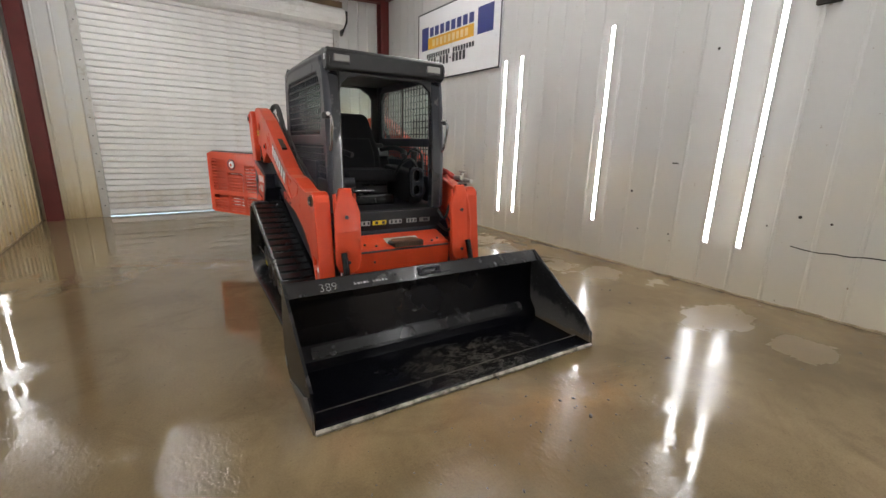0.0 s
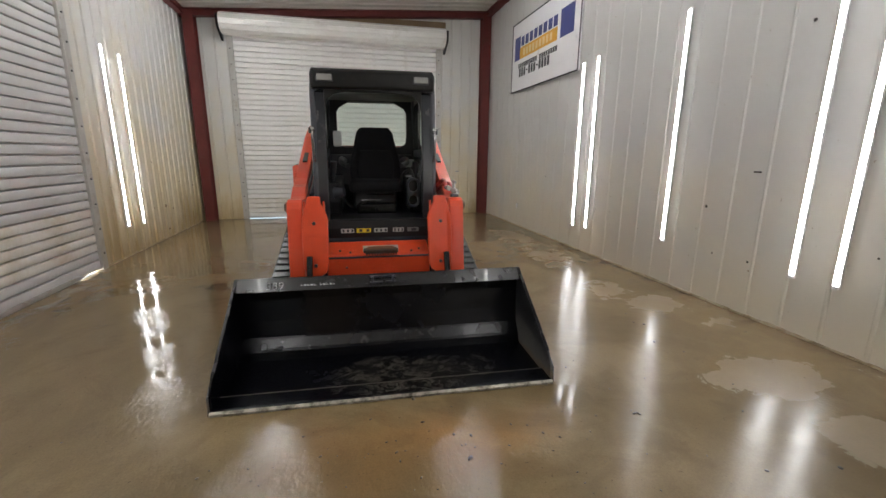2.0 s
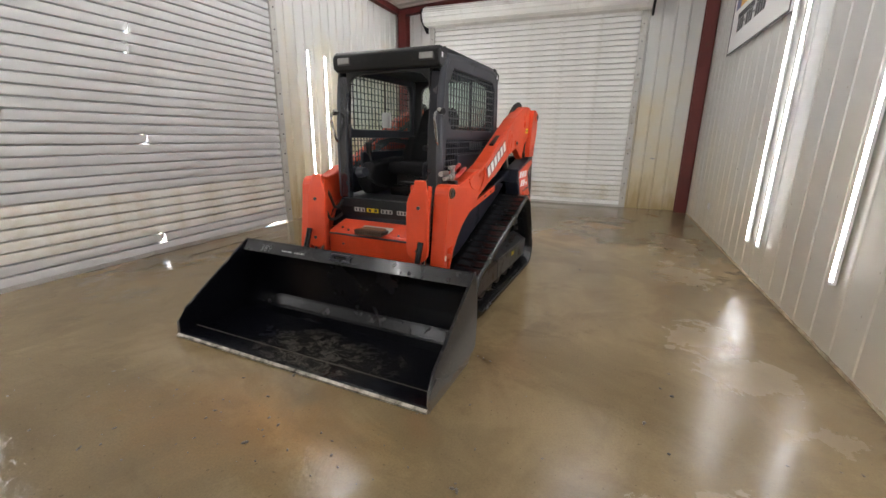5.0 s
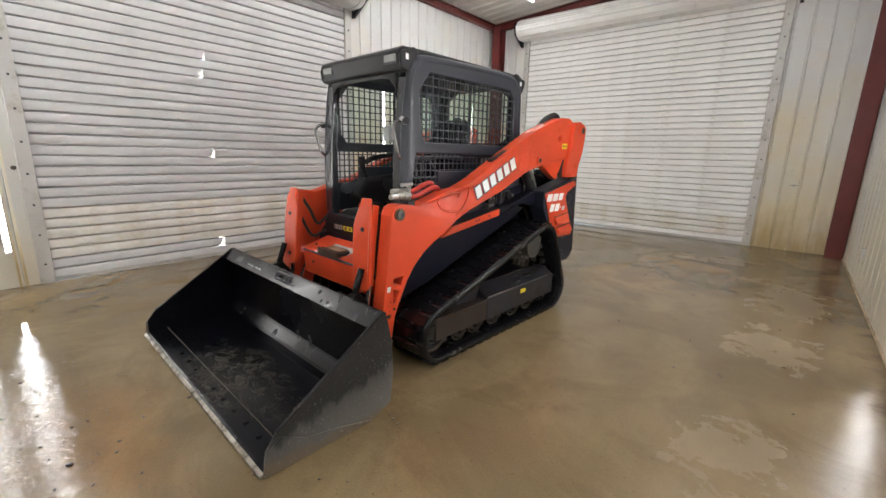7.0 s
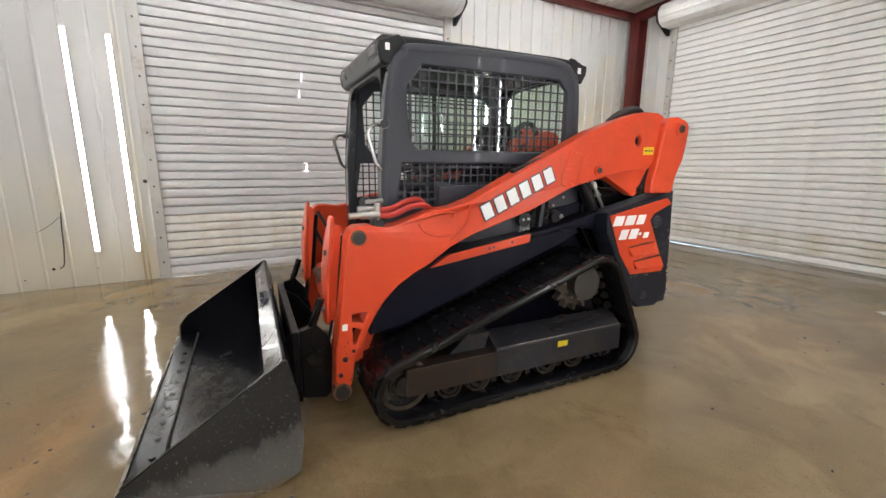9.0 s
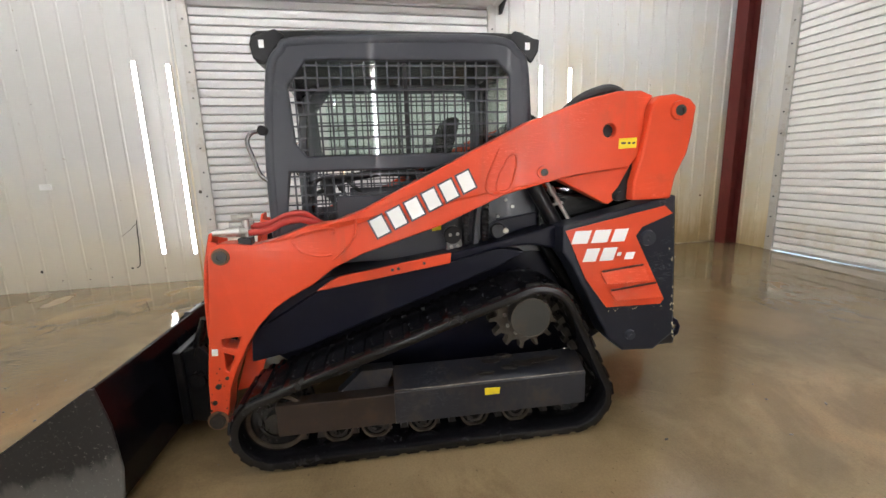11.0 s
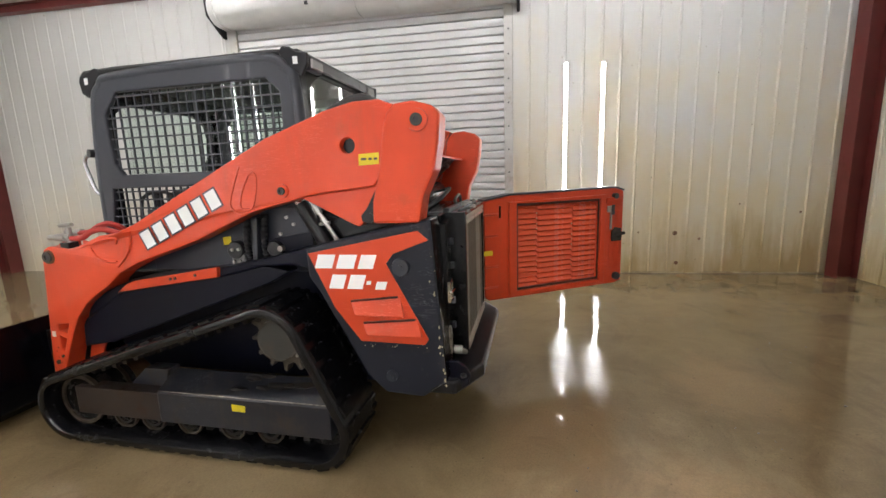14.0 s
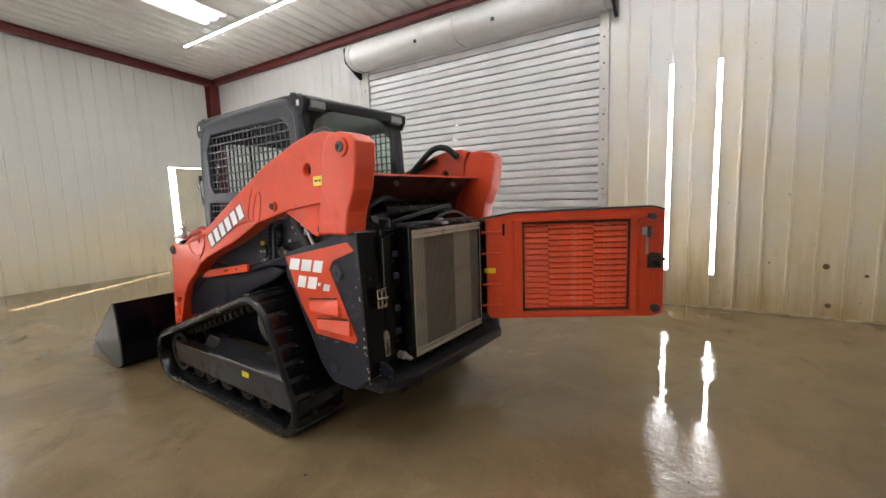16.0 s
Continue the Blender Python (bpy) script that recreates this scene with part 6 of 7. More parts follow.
rod(bm, (0.08, 3.40, 1.215), (0.08, 3.40, 1.235), 0.03, 16)
part("filler_cap", bm, M_STEEL, rad, "bright filler cap", True)
bm = B()
prism(bm, [(0.545, 0.42), (0.545, 1.16), (0.44, 1.18), (0.44, 0.44)], 3.30, 3.375, "y")
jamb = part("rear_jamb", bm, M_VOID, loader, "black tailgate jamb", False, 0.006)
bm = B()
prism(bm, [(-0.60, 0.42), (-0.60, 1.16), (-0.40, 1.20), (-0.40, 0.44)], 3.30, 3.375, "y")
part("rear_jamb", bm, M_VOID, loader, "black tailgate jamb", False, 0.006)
bm = B()
holed(bm, [(0.555, 0.795), (0.625, 0.800), (0.628, 0.900), (0.562, 0.905)], [[(0.567, 0.812), (0.585, 0.812), (0.587, 0.888), (0.572, 0.890)], [(0.597, 0.812), (0.614, 0.814), (0.615, 0.886), (0.599, 0.888)]], 3.385, 3.402, "y")
rod(bm, (0.555, 3.404, 0.848), (0.63, 3.404, 0.852), 0.008, 8)
part("latch_plate", bm, M_CHROME, jamb, "bright latch striker", False, 0.004)
bm = B()
holed(bm, [(0.538, 0.52), (0.572, 0.522), (0.574, 0.66), (0.552, 0.665), (0.538, 0.63)], [[(0.548, 0.535), (0.562, 0.536), (0.563, 0.595), (0.549, 0.594)]], 3.375, 3.388, "y")
part("latch_plate", bm, M_WORN, jamb, "", False, 0.004)
bm = B()
box(bm, 0.60, 0.63, 3.382, 3.386, 0.44, 0.475)
part("small_label", bm, M_WHITE, jamb, "small white label")
bm = B()
rod(bm, (0.46, 3.38, 0.50), (0.46, 3.42, 0.50), 0.022, 14)
rod(bm, (0.46, 3.41, 0.50), (0.42, 3.43, 0.47), 0.014, 10)
part("drain_cap", bm, M_STEEL, jamb, "", True)
for z in (0.62, 0.75, 0.93, 1.05):
    bm = B()
    box(bm, 0.445, 0.475, 3.375, 3.39, z, z + 0.03)
    part("jamb_bolt", bm, M_INK, jamb)
# rear bumper: a thick plate that reaches behind the tracks
bm = B()
prism(bm, [(-0.67, 3.28), (-0.67, 3.40), (-0.45, 3.53), (0.45, 3.53), (0.66, 3.42), (0.66, 3.28)], 0.355, 0.425, "z")
bumper = part("rear_bumper", bm, M_BLACK, loader, "dark steel rear bumper with tow eye", False, 0.014)
bm = B()
holed(bm, [(3.38, 0.375), (3.44, 0.372), (3.475, 0.395), (3.485, 0.44), (3.465, 0.48), (3.42, 0.51), (3.38, 0.51)], [circle(3.45, 0.435, 0.016, 14)], 0.60, 0.622)
part("tow_eye", bm, M_NAVY, bumper, "", False, 0.005)
bm = B()
prism(bm, [(-0.55, 3.20), (-0.55, 3.42), (0.50, 3.42), (0.50, 3.20)], 0.29, 0.36, "z")
part("counterweight", bm, M_NAVY, bumper, "", False, 0.01)

bm = B()
rod(bm, (-0.36, 3.12, 1.275), (0.30, 3.12, 1.275), 0.072, 20)
part("air_cleaner", bm, M_VOID, loader, "black air cleaner canister", True)
bm = B()
rod(bm, (0.34, 3.20, 1.20), (0.34, 3.20, 1.245), 0.035, 14)
part("filler_neck", bm, M_INK, loader, "", True)
for pts, r in (([(-0.50, 3.02, 1.22), (-0.30, 3.22, 1.30), (0.05, 3.26, 1.27), (0.30, 3.22, 1.22)], 0.012), ([(0.48, 3.05, 1.21), (0.40, 3.16, 1.33), (0.20, 3.10, 1.37), (-0.05, 3.02, 1.34)], 0.014), ([(-0.42, 3.28, 1.21), (-0.25, 3.30, 1.26), (-0.05, 3.31, 1.24), (0.02, 3.33, 1.21)], 0.010)):
    bm = B()
    hose(bm, pts, r)
    part("engine_hose", bm, M_RUBHOSE, loader, "black engine hose", True)
bm = B()
box(bm, -0.33, 0.40, 3.33, 3.36, 1.20, 1.222)
part("top_rail", bm, M_BLACK, rad, "", False, 0.004)

# ---- open tailgate, swung out on its right-hand hinges
GATE_A, GATE_B = Vector((-0.42, 3.44)), Vector((-1.07, 4.468))
gv = GATE_B - GATE_A
GL = gv.length
gate_m = Matrix.Translation((GATE_A.x, GATE_A.y, 0.485)) @ Matrix.Rotation(math.atan2(gv.y, gv.x), 4, "Z")
# local: x from hinge to free edge, y = towards the machine's outside rear is negative, z up
GH = 0.745
gate = new("tailgate")
gate.parent = loader
gate.matrix_basis = gate_m
tagged(gate, "orange louvred tailgate, swung wide open")
RIM = [(0.0, 0.03), (0.03, 0.0), (GL - 0.06, 0.0), (GL, 0.02), (GL, GH - 0.01), (GL - 0.08, GH + 0.015), (0.20, GH), (0.0, GH - 0.03)]
bm = B()
holed(bm, RIM, [[(0.262, 0.070), (0.968, 0.070), (0.968, GH - 0.075), (0.262, GH - 0.075)]], -0.005, 0.015, "y")
part("gate_frame", bm, M_ORANGE, gate, "orange inner frame of the gate", False, 0.006)
for k in range(len(RIM)):
    p, q = Vector(RIM[k]), Vector(RIM[(k + 1) % len(RIM)])
    d = (q - p).normalized()
    nrm = Vector((-d.y, d.x)) * 0.012
    bm = B()
    prism(bm, [tuple(p), tuple(q), tuple(q + nrm), tuple(p + nrm)], 0.015, 0.112, "y")
    # top and hinge edges have shade in their colour, the others stay orange
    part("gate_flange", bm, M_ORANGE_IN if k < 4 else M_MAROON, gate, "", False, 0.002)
COLS = ((0.29, 0.535, 0.60), (0.58, 0.85, 0.515), (0.885, 1.14, 0.675))
bm = B()
holes = [rounded(a, b, c, d, 0.012, 2) for a, b, top in COLS for c, d in ((0.035, 0.225), (0.285, top))]
holed(bm, RIM, holes, 0.112, 0.128, "y")
part("gate_skin", bm, M_ORANGE, gate, "orange outer skin with grille openings", False, 0.006)
# louvres in three columns, the middle one half a step lower
for x0, x1, drop in ((0.235, 0.432, 0.0), (0.436, 0.742, 0.0195), (0.746, 0.995, 0.004)):
    slat_g = None
    for i in range(16):
        m = pose(0, 0, 0.060 + i * 0.0395 - drop)
        if slat_g is None:
            bm = B()
            prism(bm, [(0.048, 0.040), (0.030, 0.0385), (0.016, 0.035), (0.009, 0.029), (0.004, 0.016), (0.000, 0.004), (0.003, 0.001), (0.007, 0.004), (0.013, 0.026), (0.022, 0.033), (0.048, 0.036)], x0, x1, "x")
            slat_g = part("louvre", bm, M_LOUVRE, gate, "", True, 0, m)
        else:
            again(slat_g, gate, m)
for a, b, top in COLS:
    grille = None
    for c, d in ((0.035, 0.225), (0.285, top)):
        for i in range(int((d - c) / 0.0385)):
            if grille is None:
                z0 = c + 0.012
                bm = B()
                prism(bm, [(0.108, z0 + 0.002), (0.126, z0), (0.128, z0 + 0.004), (0.122, z0 + 0.020), (0.104, z0 + 0.018)], a - 0.004, b + 0.004)
                grille = part("grille_slat", bm, M_ORANGE, gate)
            else:
                again(grille, gate, pose(0, 0, c + 0.012 + i * 0.0385 - z0))
bm = B()
for x in (0.434, 0.744):
    box(bm, x - 0.012, x + 0.012, 0.050, 0.056, 0.04, GH - 0.05)
part("louvre_bar", bm, M_ORANGE_IN, gate, "", False, 0.002)
bm = B()
holed(bm, [(0.185, 0.022), (1.030, 0.022), (1.030, GH - 0.030), (0.185, GH - 0.045)], [[(0.248, 0.052), (0.982, 0.052), (0.982, GH - 0.058), (0.248, GH - 0.058)]], -0.028, -0.005, "y")
part("raised_frame", bm, M_ORANGE, gate, "orange raised frame round the louvres", False, 0.006)
# the dark red of this strip paints the shade round the opening
bm = B()
holed(bm, [(0.249, 0.053), (0.981, 0.053), (0.981, GH - 0.059), (0.249, GH - 0.059)], [[(0.264, 0.072), (0.966, 0.072), (0.966, GH - 0.077), (0.264, GH - 0.077)]], -0.012, -0.005, "y")
part("seal", bm, M_MAROON, gate, "thin seal, coloured dark for the shade round the louvres", False, 0.003)
bm = B()
holed(bm, rounded(0.108, 0.136, 0.585, 0.685, 0.012), [rounded(0.114, 0.130, 0.592, 0.678, 0.007)], -0.0085, -0.005, "y")
part("slot_rim", bm, M_ORANGE_IN, gate)
bm = B()
prism(bm, rounded(0.114, 0.130, 0.592, 0.678, 0.007), -0.0065, -0.0045, "y")
part("slot", bm, M_VOID, gate, "dark slot")
for p, q in (((0.20, GH), (0.0, GH - 0.03)), ((GL - 0.08, GH + 0.015), (0.20, GH)), ((GL, GH - 0.01), (GL - 0.08, GH + 0.015))):
    bm = B()
    prism(bm, [(q[0], q[1] + 0.001), (p[0], p[1] + 0.001), (p[0], p[1] + 0.012), (q[0], q[1] + 0.012)], -0.012, 0.095, "y")
    part("top_seal", bm, M_INK, gate, "black foam strip")
bm = B()
rod(bm, (0.755, 0.126, 0.610), (0.755, 0.136, 0.610), 0.066, 26)
badge = part("badge", bm, M_ORANGE_IN, gate, "round badge with a pale emblem", True)
bm = B()
holed(bm, circle(0.755, 0.610, 0.066, 26), [circle(0.755, 0.610, 0.055, 26)], 0.136, 0.139, "y")
part("badge_rim", bm, M_INK, badge, "dark rim")
bm = B()
holed(bm, circle(0.750, 0.612, 0.043, 20), [circle(0.762, 0.606, 0.021, 14)], 0.136, 0.1395, "y")
part("emblem", bm, M_WHITE, badge, "pale ring")
for z in (0.10, 0.25, 0.47, 0.62):
    bm = B()
    rod(bm, (-0.06, -0.02, z), (0.10, -0.012, z), 0.009, 8)
    part("hinge_rod", bm, M_ORANGE_IN, gate, "", True)
bm = B()
prism(bm, [(1.032, 0.648), (1.045, 0.640), (1.055, 0.668), (1.195, 0.680), (1.195, 0.690), (1.050, 0.690)], -0.030, -0.005, "y")
part("corner_bracket", bm, M_ORANGE, gate, "", False, 0.003)
bm = B()
rod(bm, (1.12, -0.006, 0.70), (1.12, -0.040, 0.70), 0.022, 14)
part("rubber_stop", bm, M_INK, gate, "", True)
bm = B()
rod(bm, (1.155, -0.006, 0.06), (1.155, -0.035, 0.06), 0.030, 16)
part("rubber_stop", bm, M_INK, gate, "", True)
bm = B()
holed(bm, [(1.095, 0.345), (1.185, 0.345), (1.185, 0.445), (1.120, 0.455), (1.095, 0.43)], [circle(1.125, 0.40, 0.012, 10), circle(1.155, 0.385, 0.010, 10)], -0.030, -0.020, "y")
rod(bm, (1.12, -0.03, 0.40), (GL - 0.01, -0.040, 0.405), 0.013, 12)
rod(bm, (1.16, -0.02, 0.37), (1.16, -0.05, 0.385), 0.013, 10)
box(bm, 1.105, 1.175, -0.021, -0.004, 0.36, 0.43)
latch = part("gate_latch", bm, M_MUDSTEEL, gate, "dark latch mechanism", False, 0.002)
bm = B()
box(bm, 1.088, 1.102, -0.016, -0.005, 0.44, 0.625)
part("latch_rod", bm, M_STEEL, latch)
bm = B()
box(bm, 1.060, 1.086, -0.020, -0.005, 0.575, 0.625)
part("latch_rod", bm, M_PALEGREY, latch)
bm = B()
box(bm, 1.094, 1.118, -0.024, -0.017, 0.555, 0.632)
part("latch_rod", bm, M_INK, latch)
for x0, x1, z0, z1 in ((1.085, 1.135, 0.12, 0.325), (1.150, 1.176, 0.13, 0.60)):
    bm = B()
    holed(bm, rounded(x0, x1, z0, z1, 0.012), [rounded(x0 + 0.006, x1 - 0.006, z0 + 0.006, z1 - 0.006, 0.008)], -0.011, -0.005, "y")
    part("gate_rib", bm, M_ORANGE, gate, "", False, 0.002)
# dark strip laid on the plate draws the shaded step of the fold
bm = B()
box(bm, 1.0305, 1.036, -0.007, -0.0045, 0.05, 0.63)
part("fold_shade", bm, M_VOID, gate, "dark strip for the shade along the raised frame's step")
bm = B()
box(bm, -0.02, 0.062, -0.0072, -0.005, 0.33, 0.365)
part("warning_label", bm, M_YELLOW, gate, "yellow label")

# ---- cab
SIDE = [(1.275, 0.88), (1.278, 1.39), (1.327, 1.855), (1.345, 1.905), (1.385, 1.955), (1.467, 2.0), (1.94, 2.018), (2.45, 2.016), (2.525, 1.995), (2.575, 1.955), (2.612, 1.89), (2.632, 1.60), (2.66, 1.20), (2.66, 0.92), (1.60, 0.90)]
UPPER = [(1.412, 1.785), (1.478, 1.865), (1.505, 1.902), (2.445, 1.902), (2.515, 1.835), (2.520, 1.50), (2.475, 1.452), (1.475, 1.452), (1.425, 1.515)]
LOWER = [(1.385, 1.375), (2.50, 1.375), (2.50, 1.12), (1.345, 1.12)]
cab = new("cab")
cab.parent = loader
tagged(cab, "slate grey open-fronted cab with mesh side screens")
for s in (-1, 1):
    bm = B()
    holed(bm, SIDE, [UPPER, LOWER], sx(s, 0.430), sx(s, 0.462))
    side = part("side_frame", bm, M_CAB, cab, "slate grey side frame", False, 0.010)
    bm = B()
    hose(bm, [(sx(s, 0.436), y, z) for y, z in ((1.295, 0.90), (1.297, 1.39), (1.342, 1.84), (1.40, 1.945), (1.47, 1.982), (1.94, 2.0), (2.44, 1.998), (2.555, 1.94), (2.592, 1.88), (2.612, 1.60), (2.64, 1.20))], 0.031, 12, 5)
    part("roll_tube", bm, M_CAB, side, "rounded roll-over tube", True)
    bm = B()
    w = 0.0042
    for i in range(20):
        y = 1.44 + i * 0.0565
        box(bm, sx(s, 0.440) - w, sx(s, 0.440) + w, y - w, y + w, 1.455, 1.90)
    for i in range(8):
        z = 1.485 + i * 0.0565
        box(bm, sx(s, 0.446) - w, sx(s, 0.446) + w, 1.415, 2.52, z - w, z + w)
    part("mesh_screen", bm, M_CAB, side, "grey welded mesh over the window")
    bm = B()
    for i in range(24):
        y = 1.40 + i * 0.0475
        box(bm, sx(s, 0.440) - w, sx(s, 0.440) + w, y - w, y + w, 1.12, 1.378)
    for i in range(5):
        z = 1.165 + i * 0.0475
        box(bm, sx(s, 0.446) - w, sx(s, 0.446) + w, 1.35, 2.50, z - w, z + w)
    part("mesh_screen", bm, M_CAB, side, "grey welded mesh over the lower opening")
    bm = B()
    box(bm, min(sx(s, 0.418), sx(s, 0.422)), max(sx(s, 0.418), sx(s, 0.422)), 1.48, 2.50, 1.45, 1.90)
    pane = part("side_pane", bm, M_GLASS, side, "green tinted sliding side window")
    pane.visible_shadow = False
    bm = B()
    box(bm, min(sx(s, 0.414), sx(s, 0.426)), max(sx(s, 0.414), sx(s, 0.426)), 1.97, 1.99, 1.45, 1.90)
    part("window_bar", bm, M_BLACK, side)
    # front post with its rounded inner edge, grab handle
    bm = B()
    prism(bm, [(1.262, 0.87), (1.266, 1.39), (1.315, 1.87), (1.375, 1.90), (1.33, 1.40), (1.33, 0.87)], sx(s, 0.348), sx(s, 0.440))
    part("front_post", bm, M_POST, cab, "glossy dark front pillar", False, 0.012)
    bm = B()
    hose(bm, [(sx(s, 0.440), 1.29, 1.575), (sx(s, 0.444), 1.225, 1.575), (sx(s, 0.446), 1.195, 1.53), (sx(s, 0.446), 1.215, 1.45), (sx(s, 0.444), 1.24, 1.37), (sx(s, 0.440), 1.285, 1.33)], 0.0105)
    part("grab_handle", bm, M_HANDLE, cab, "polished tubular grab handle", True)
    bm = B()
    rod(bm, (sx(s, 0.45), 1.285, 1.58), (sx(s, 0.48), 1.275, 1.58), 0.024, 12)
    part("handle_boss", bm, M_BLACK, cab, "", True)
    bm = B()
    rod(bm, (sx(s, 0.452), 1.275, 1.592), (sx(s, 0.452), 1.255, 1.592), 0.014, 10)
    part("handle_bolt", bm, M_STEEL, cab, "bright bolt", True)
    # lamp brackets and lamps, front and rear
    bm = B()
    prism(bm, [(1.255, 1.975), (1.265, 2.008), (1.30, 2.018), (1.375, 2.045), (1.42, 2.015), (1.35, 1.92), (1.32, 1.885), (1.265, 1.91)], sx(s, 0.425), sx(s, 0.450))
    br = part("lamp_bracket", bm, M_BLACK, cab, "dark roof lamp bracket", False, 0.008)
    bm = B()
    prism(bm, [(1.298, 1.958), (1.322, 1.958), (1.322, 1.993), (1.298, 1.993)], sx(s, 0.450), sx(s, 0.4515))
    part("small_label", bm, M_WHITE, br, "small white label")
    bm = B()
    prism(bm, [(2.680, 2.010), (2.676, 1.955), (2.640, 1.895), (2.58, 1.95), (2.52, 2.02), (2.545, 2.050), (2.585, 2.043), (2.62, 2.02)], sx(s, 0.425), sx(s, 0.450))
    br = part("lamp_bracket", bm, M_BLACK, cab, "dark roof lamp bracket", False, 0.008)
    bm = B()
    prism(bm, [(2.602, 1.958), (2.628, 1.958), (2.628, 1.993), (2.602, 1.993)], sx(s, 0.450), sx(s, 0.4515))
    part("small_label", bm, M_WHITE, br, "small white label")
    for y, yf, nm in ((1.262, 1.250, "headlight"), (2.668, 2.682, "rear_lamp")):
        bm = B()
        box(bm, sx(s, 0.342) - 0.066, sx(s, 0.342) + 0.066, min(y, y + (1.30 - 1.262) * (1 if y < 2 else -1)), max(y, y + (1.30 - 1.262) * (1 if y < 2 else -1)), 1.936, 2.0)
        hl = part(nm, bm, M_INK, cab, "rectangular work lamp", False, 0.006)
        bm = B()
        box(bm, sx(s, 0.342) - 0.057, sx(s, 0.342) + 0.057, min(y, yf), max(y, yf), 1.945, 1.992)
        part("lens", bm, M_LENS, hl, "clear ribbed lens", False, 0.006)
bm = B()
prism(bm, [(1.31, 1.885), (1.272, 1.895), (1.258, 2.015), (1.29, 2.038), (1.50, 2.044), (2.45, 2.044), (2.62, 2.034), (2.67, 2.01), (2.667, 1.945), (2.63, 1.975), (2.50, 1.985), (1.45, 1.98)], -0.50, 0.445)
part("roof", bm, M_VISOR, cab, "dark cab roof with front visor", False, 0.014)
bm = B()
arch = [(x - 0.03, z + 0.008) for x, z in ((-0.38, 1.94), (-0.38, 1.70), (-0.36, 1.80), (-0.31, 1.845), (-0.22, 1.862), (0.22, 1.862), (0.31, 1.845), (0.36, 1.80), (0.38, 1.70), (0.38, 1.94))]
prism(bm, arch, 1.300, 1.335, "y")
part("door_header", bm, M_VISOR, cab, "dark header over the doorway", False, 0.006)
bm = B()
box(bm, -0.485, 0.43, 1.35, 2.60, 1.962, 1.978)
part("headliner", bm, M_PLASTIC, cab, "black headliner")
bm = B()
holed(bm, [(-0.485, 0.95), (0.43, 0.95), (0.43, 1.982), (-0.485, 1.982)], [[(-0.395, 1.60), (-0.385, 1.52), (-0.32, 1.475), (0.27, 1.475), (0.34, 1.52), (0.35, 1.60), (0.35, 1.84), (0.325, 1.885), (0.22, 1.945), (0.17, 1.955), (-0.225, 1.955), (-0.275, 1.945), (-0.37, 1.885), (-0.395, 1.84)]], 2.585, 2.625, "y")
part("rear_frame", bm, M_BLACK, cab, "dark rear cab frame", False, 0.006)
bm = B()
box(bm, -0.42, 0.38, 2.622, 2.627, 1.42, 1.968)
rp = part("rear_pane", bm, M_GLASS, cab, "green tinted rear window")
rp.visible_shadow = False
bm = B()
box(bm, -0.475, 0.42, 1.33, 2.58, 0.84, 0.875)
part("cab_floor", bm, M_PLASTIC, cab, "black cab floor")
bm = B()
prism(bm, [(2.20, 0.87), (2.20, 1.10), (2.45, 1.40), (2.58, 1.40), (2.58, 0.87)], -0.475, 0.42)
part("rear_shelf", bm, M_PLASTIC, cab, "black moulding behind the seat", False, 0.02)
# operator seat
seat = new("seat")
seat.parent = loader
tagged(seat, "black cloth suspension seat")
bm = B()
prism(bm, rounded(1.66, 2.16, 1.06, 1.17, 0.045, 4), -0.26, 0.22)
part("cushion", bm, M_SEAT, seat, "", False, 0.03)
def leaning(bm, outline, y0, y1):
    """A padded plate of this outline, tipped back with the seat."""
    prism(bm, outline, y0, y1, "y")
    for v in bm.verts:
        v.co.y += (v.co.z - 1.15) * 0.33
    return bm


bm = leaning(B(), [(-0.235, 1.13), (-0.262, 1.20), (-0.262, 1.32), (-0.225, 1.46), (-0.196, 1.60), (-0.180, 1.645), (-0.140, 1.668), (0.120, 1.668), (0.160, 1.645), (0.176, 1.60), (0.205, 1.46), (0.242, 1.32), (0.242, 1.20), (0.215, 1.13)], 2.06, 2.15)
part("backrest", bm, M_SEAT, seat, "", False, 0.030)
bm = leaning(B(), [(-0.185, 1.16), (-0.195, 1.30), (-0.165, 1.44), (0.145, 1.44), (0.175, 1.30), (0.165, 1.16)], 2.042, 2.075)
part("lumbar_pad", bm, M_SEAT, seat, "", False, 0.014)
bm = B()
prism(bm, [(1.74, 0.87), (2.10, 0.87), (2.06, 1.10), (1.78, 1.10)], -0.23, 0.17)
part("seat_base", bm, M_PLASTIC, seat, "", False, 0.02)
for s in (-1, 1):
    bm = B()
    prism(bm, [(1.45, 1.00), (1.55, 1.16), (2.10, 1.20), (2.10, 0.90), (1.55, 0.88)], sx(s, 0.27), sx(s, 0.41))
    con = part("side_console", bm, M_PLASTIC, cab, "black armrest console", False, 0.025)
    bm = B()
    rod(bm, (sx(s, 0.33), 1.60, 1.14), (sx(s, 0.33), 1.555, 1.25), 0.014, 10)
    rod(bm, (sx(s, 0.33), 1.555, 1.24), (sx(s, 0.325), 1.54, 1.34), 0.024, 14, 0.030)
    part("joystick", bm, M_PLASTIC, con, "black joystick", True)
    bm = B()
    hose(bm, [(sx(s, 0.25), 2.10, 1.34), (sx(s, 0.27), 1.85, 1.36), (sx(s, 0.26), 1.62, 1.33), (sx(s, 0.20), 1.50, 1.30)], 0.022)
    part("lap_bar_arm", bm, M_PLASTIC, cab, "raised black lap bar arm", True)
bm = B()
rod(bm, (-0.37, 1.375, 1.085), (-0.29, 1.355, 1.095), 0.048, 18, 0.038)
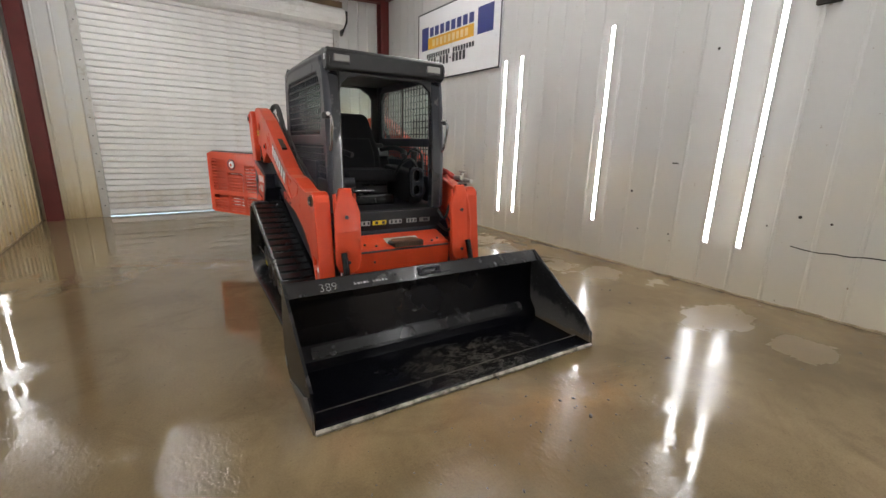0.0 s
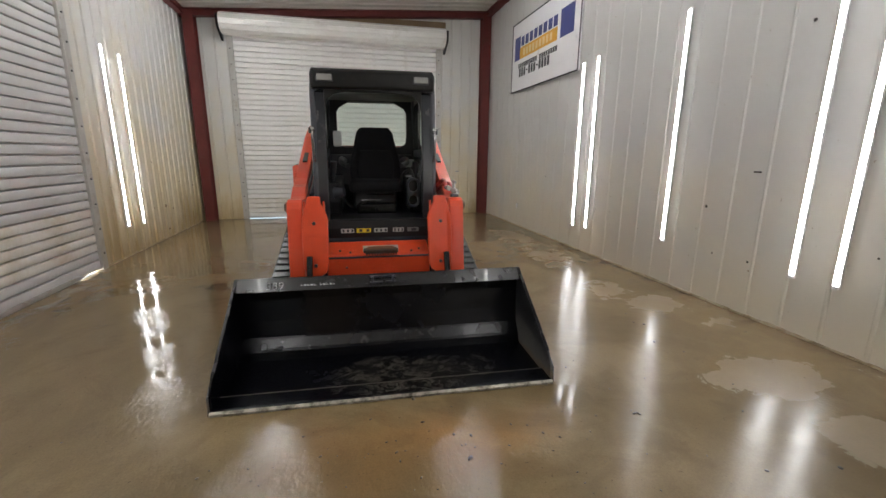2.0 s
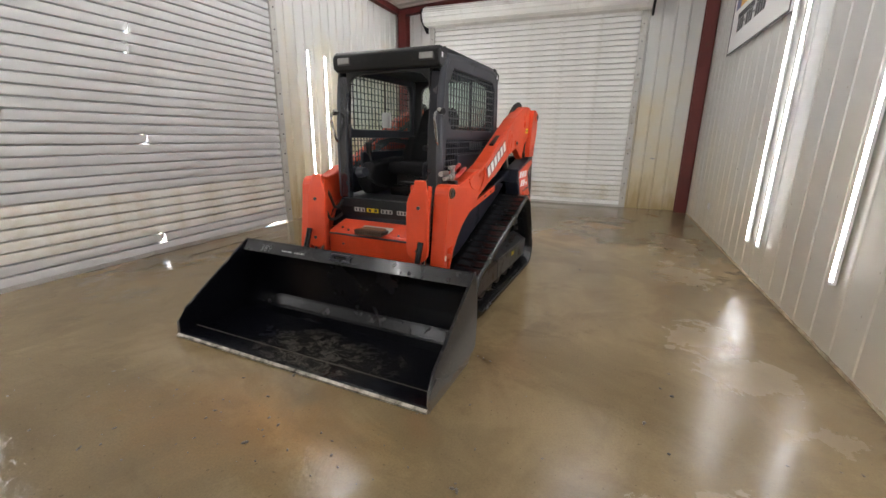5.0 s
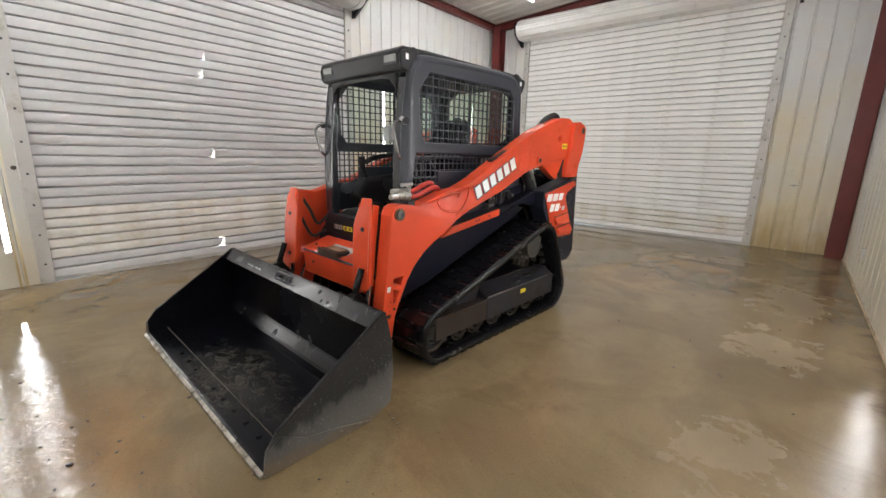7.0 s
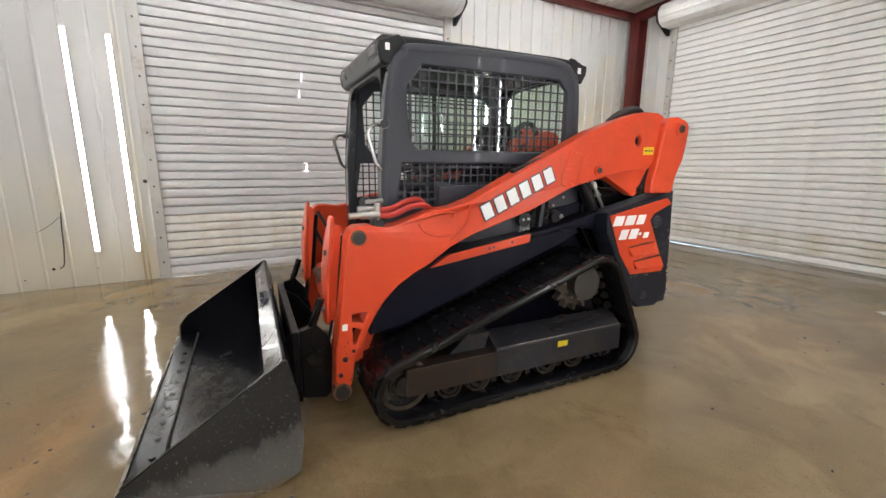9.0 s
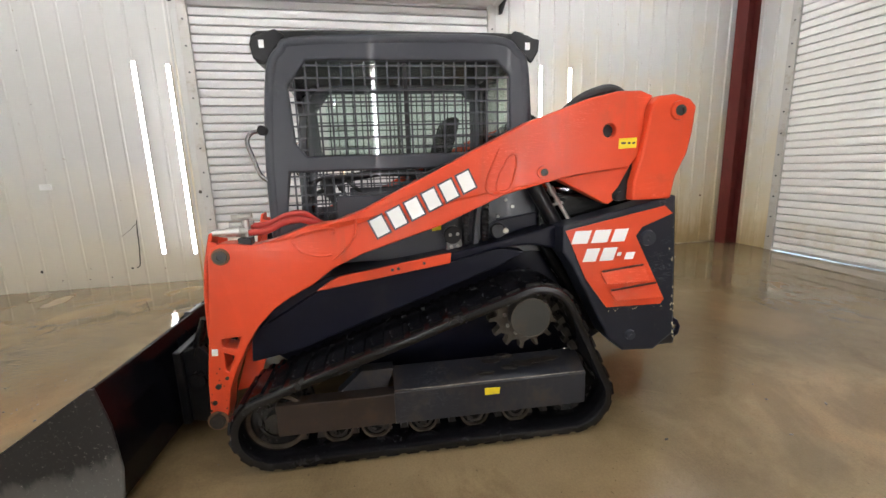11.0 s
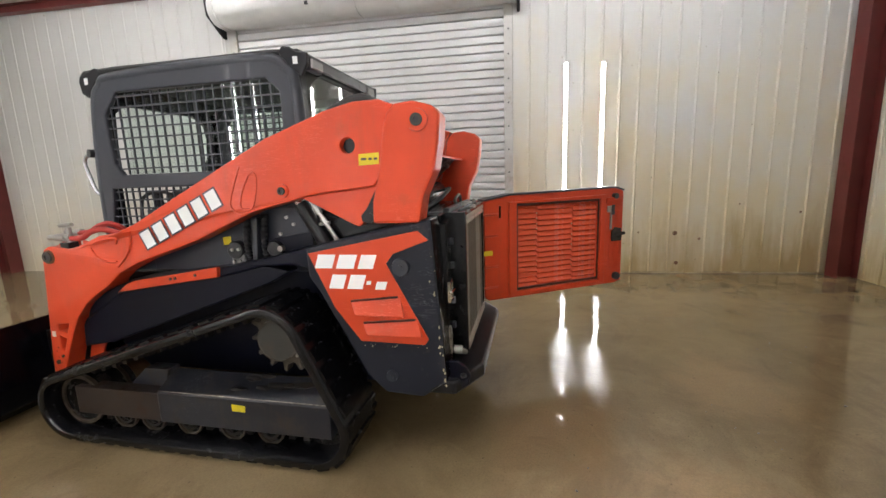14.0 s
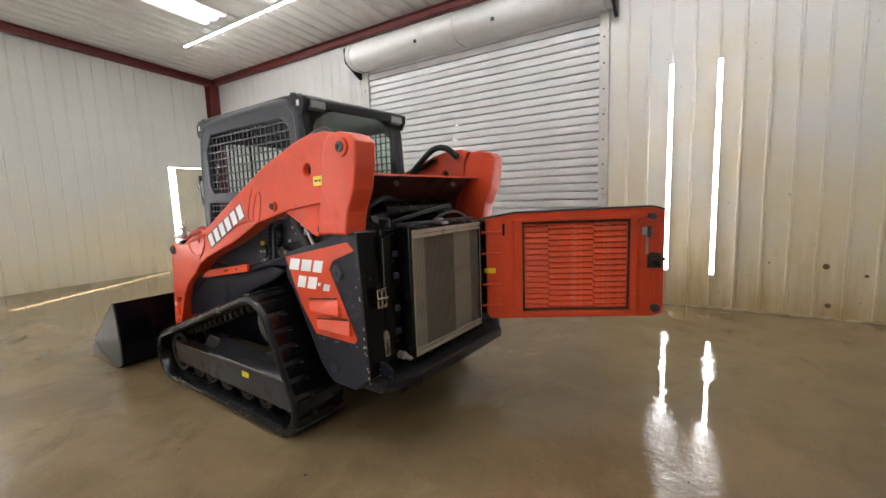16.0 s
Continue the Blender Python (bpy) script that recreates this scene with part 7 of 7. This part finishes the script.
part("arm_pad", bm, M_CAB, cab, "grey round pad", True)
bm = B()
prism(bm, rounded(-0.388, -0.312, 1.468, 1.605, 0.015, 3), 1.78, 1.83, "y")
part("display_box", bm, M_PALEGREY, cab, "pale grey display box", False, 0.008)
bm = B()
prism(bm, [(2.29, 1.275), (2.31, 1.345), (2.37, 1.350), (2.37, 1.265)], 0.290, 0.410)
part("fuse_box", bm, M_PALEGREY, cab, "pale grey box behind the seat", False, 0.008)
bm = B()
holed(bm, rounded(0.235, 0.345, 0.950, 1.205, 0.050, 5), [rounded(0.250, 0.330, 1.085, 1.185, 0.038, 5), rounded(0.252, 0.328, 0.970, 1.055, 0.034, 5)], 1.40, 1.455, "y")
part("cup_holder", bm, M_CAB, cab, "dark double-ring holder", False, 0.008)
bm = B()
box(bm, 0.235, 0.345, 1.455, 1.465, 0.950, 1.205)
part("holder_back", bm, M_VOID, cab)
for pts, r in (([(0.30, 1.44, 1.20), (0.27, 1.50, 1.27), (0.22, 1.60, 1.22), (0.20, 1.70, 1.10)], 0.012), ([(0.34, 1.42, 1.18), (0.36, 1.48, 1.32), (0.33, 1.62, 1.34), (0.30, 1.75, 1.22)], 0.010), ([(-0.30, 1.40, 1.05), (-0.27, 1.50, 0.98), (-0.24, 1.62, 0.94)], 0.012)):
    bm = B()
    hose(bm, pts, r)
    part("cab_cable", bm, M_RUBHOSE, cab, "", True)
for x0, x1, z in ((-0.10, 0.14, 1.035), (-0.16, 0.02, 0.985)):
    bm = B()
    rod(bm, (x0, 1.735, z), (x1, 1.735, z), 0.006, 8)
    part("adjuster_bar", bm, M_HANDLE, seat, "bright seat adjuster bar", True)
bm = B()
box(bm, -0.20, 0.16, 1.60, 1.74, 0.875, 0.965)
part("pedal_plate", bm, M_VOID, cab, "black foot rest", False, 0.015)
bm = B()
box(bm, -0.40, -0.28, 2.44, 2.56, 1.22, 1.32)
part("warning_label", bm, M_YELLOW, cab, "yellow decal box in the cab", False, 0.004)

# ---- grit and small stones on the floor, thickest in front of the bucket
random.seed(21)
bm = B()
spots = [(2.777, 1.32, 0.011), (1.765, 1.20, 0.012), (1.584, 1.74, 0.012), (2.756, 1.325, 0.010), (3.517, 2.08, 0.012), (2.583, 2.373, 0.010), (2.63, 2.36, 0.007), (2.54, 2.39, 0.006)]
spots += [(random.gauss(1.2, 0.75), random.gauss(1.25, 0.28), abs(random.gauss(0, 0.0028)) + 0.0018) for _ in range(110)]
spots += [(random.uniform(1.8, 4.4), random.uniform(0.6, 4.5), abs(random.gauss(0, 0.003)) + 0.002) for _ in range(70)]
spots += [(random.uniform(-0.6, 3.0), random.uniform(5.3, 8.0), abs(random.gauss(0, 0.003)) + 0.002) for _ in range(50)]
for x, y, r in spots:
    got = bmesh.ops.create_icosphere(bm, subdivisions=1, radius=r)
    turn = random.uniform(0, math.pi)
    for v in got["verts"]:
        q = v.co * random.uniform(0.7, 1.25)
        q = Vector((q.x * 1.5, q.y * 0.8, q.z * 0.55))
        v.co = Vector((x + q.x * math.cos(turn) - q.y * math.sin(turn), y + q.x * math.sin(turn) + q.y * math.cos(turn), max(0.0005, q.z + r * 0.4)))
tagged(part("floor_grit", bm, M_GRIT), "dark grit and small wet stones scattered on the floor", "grit", kind="stuff")
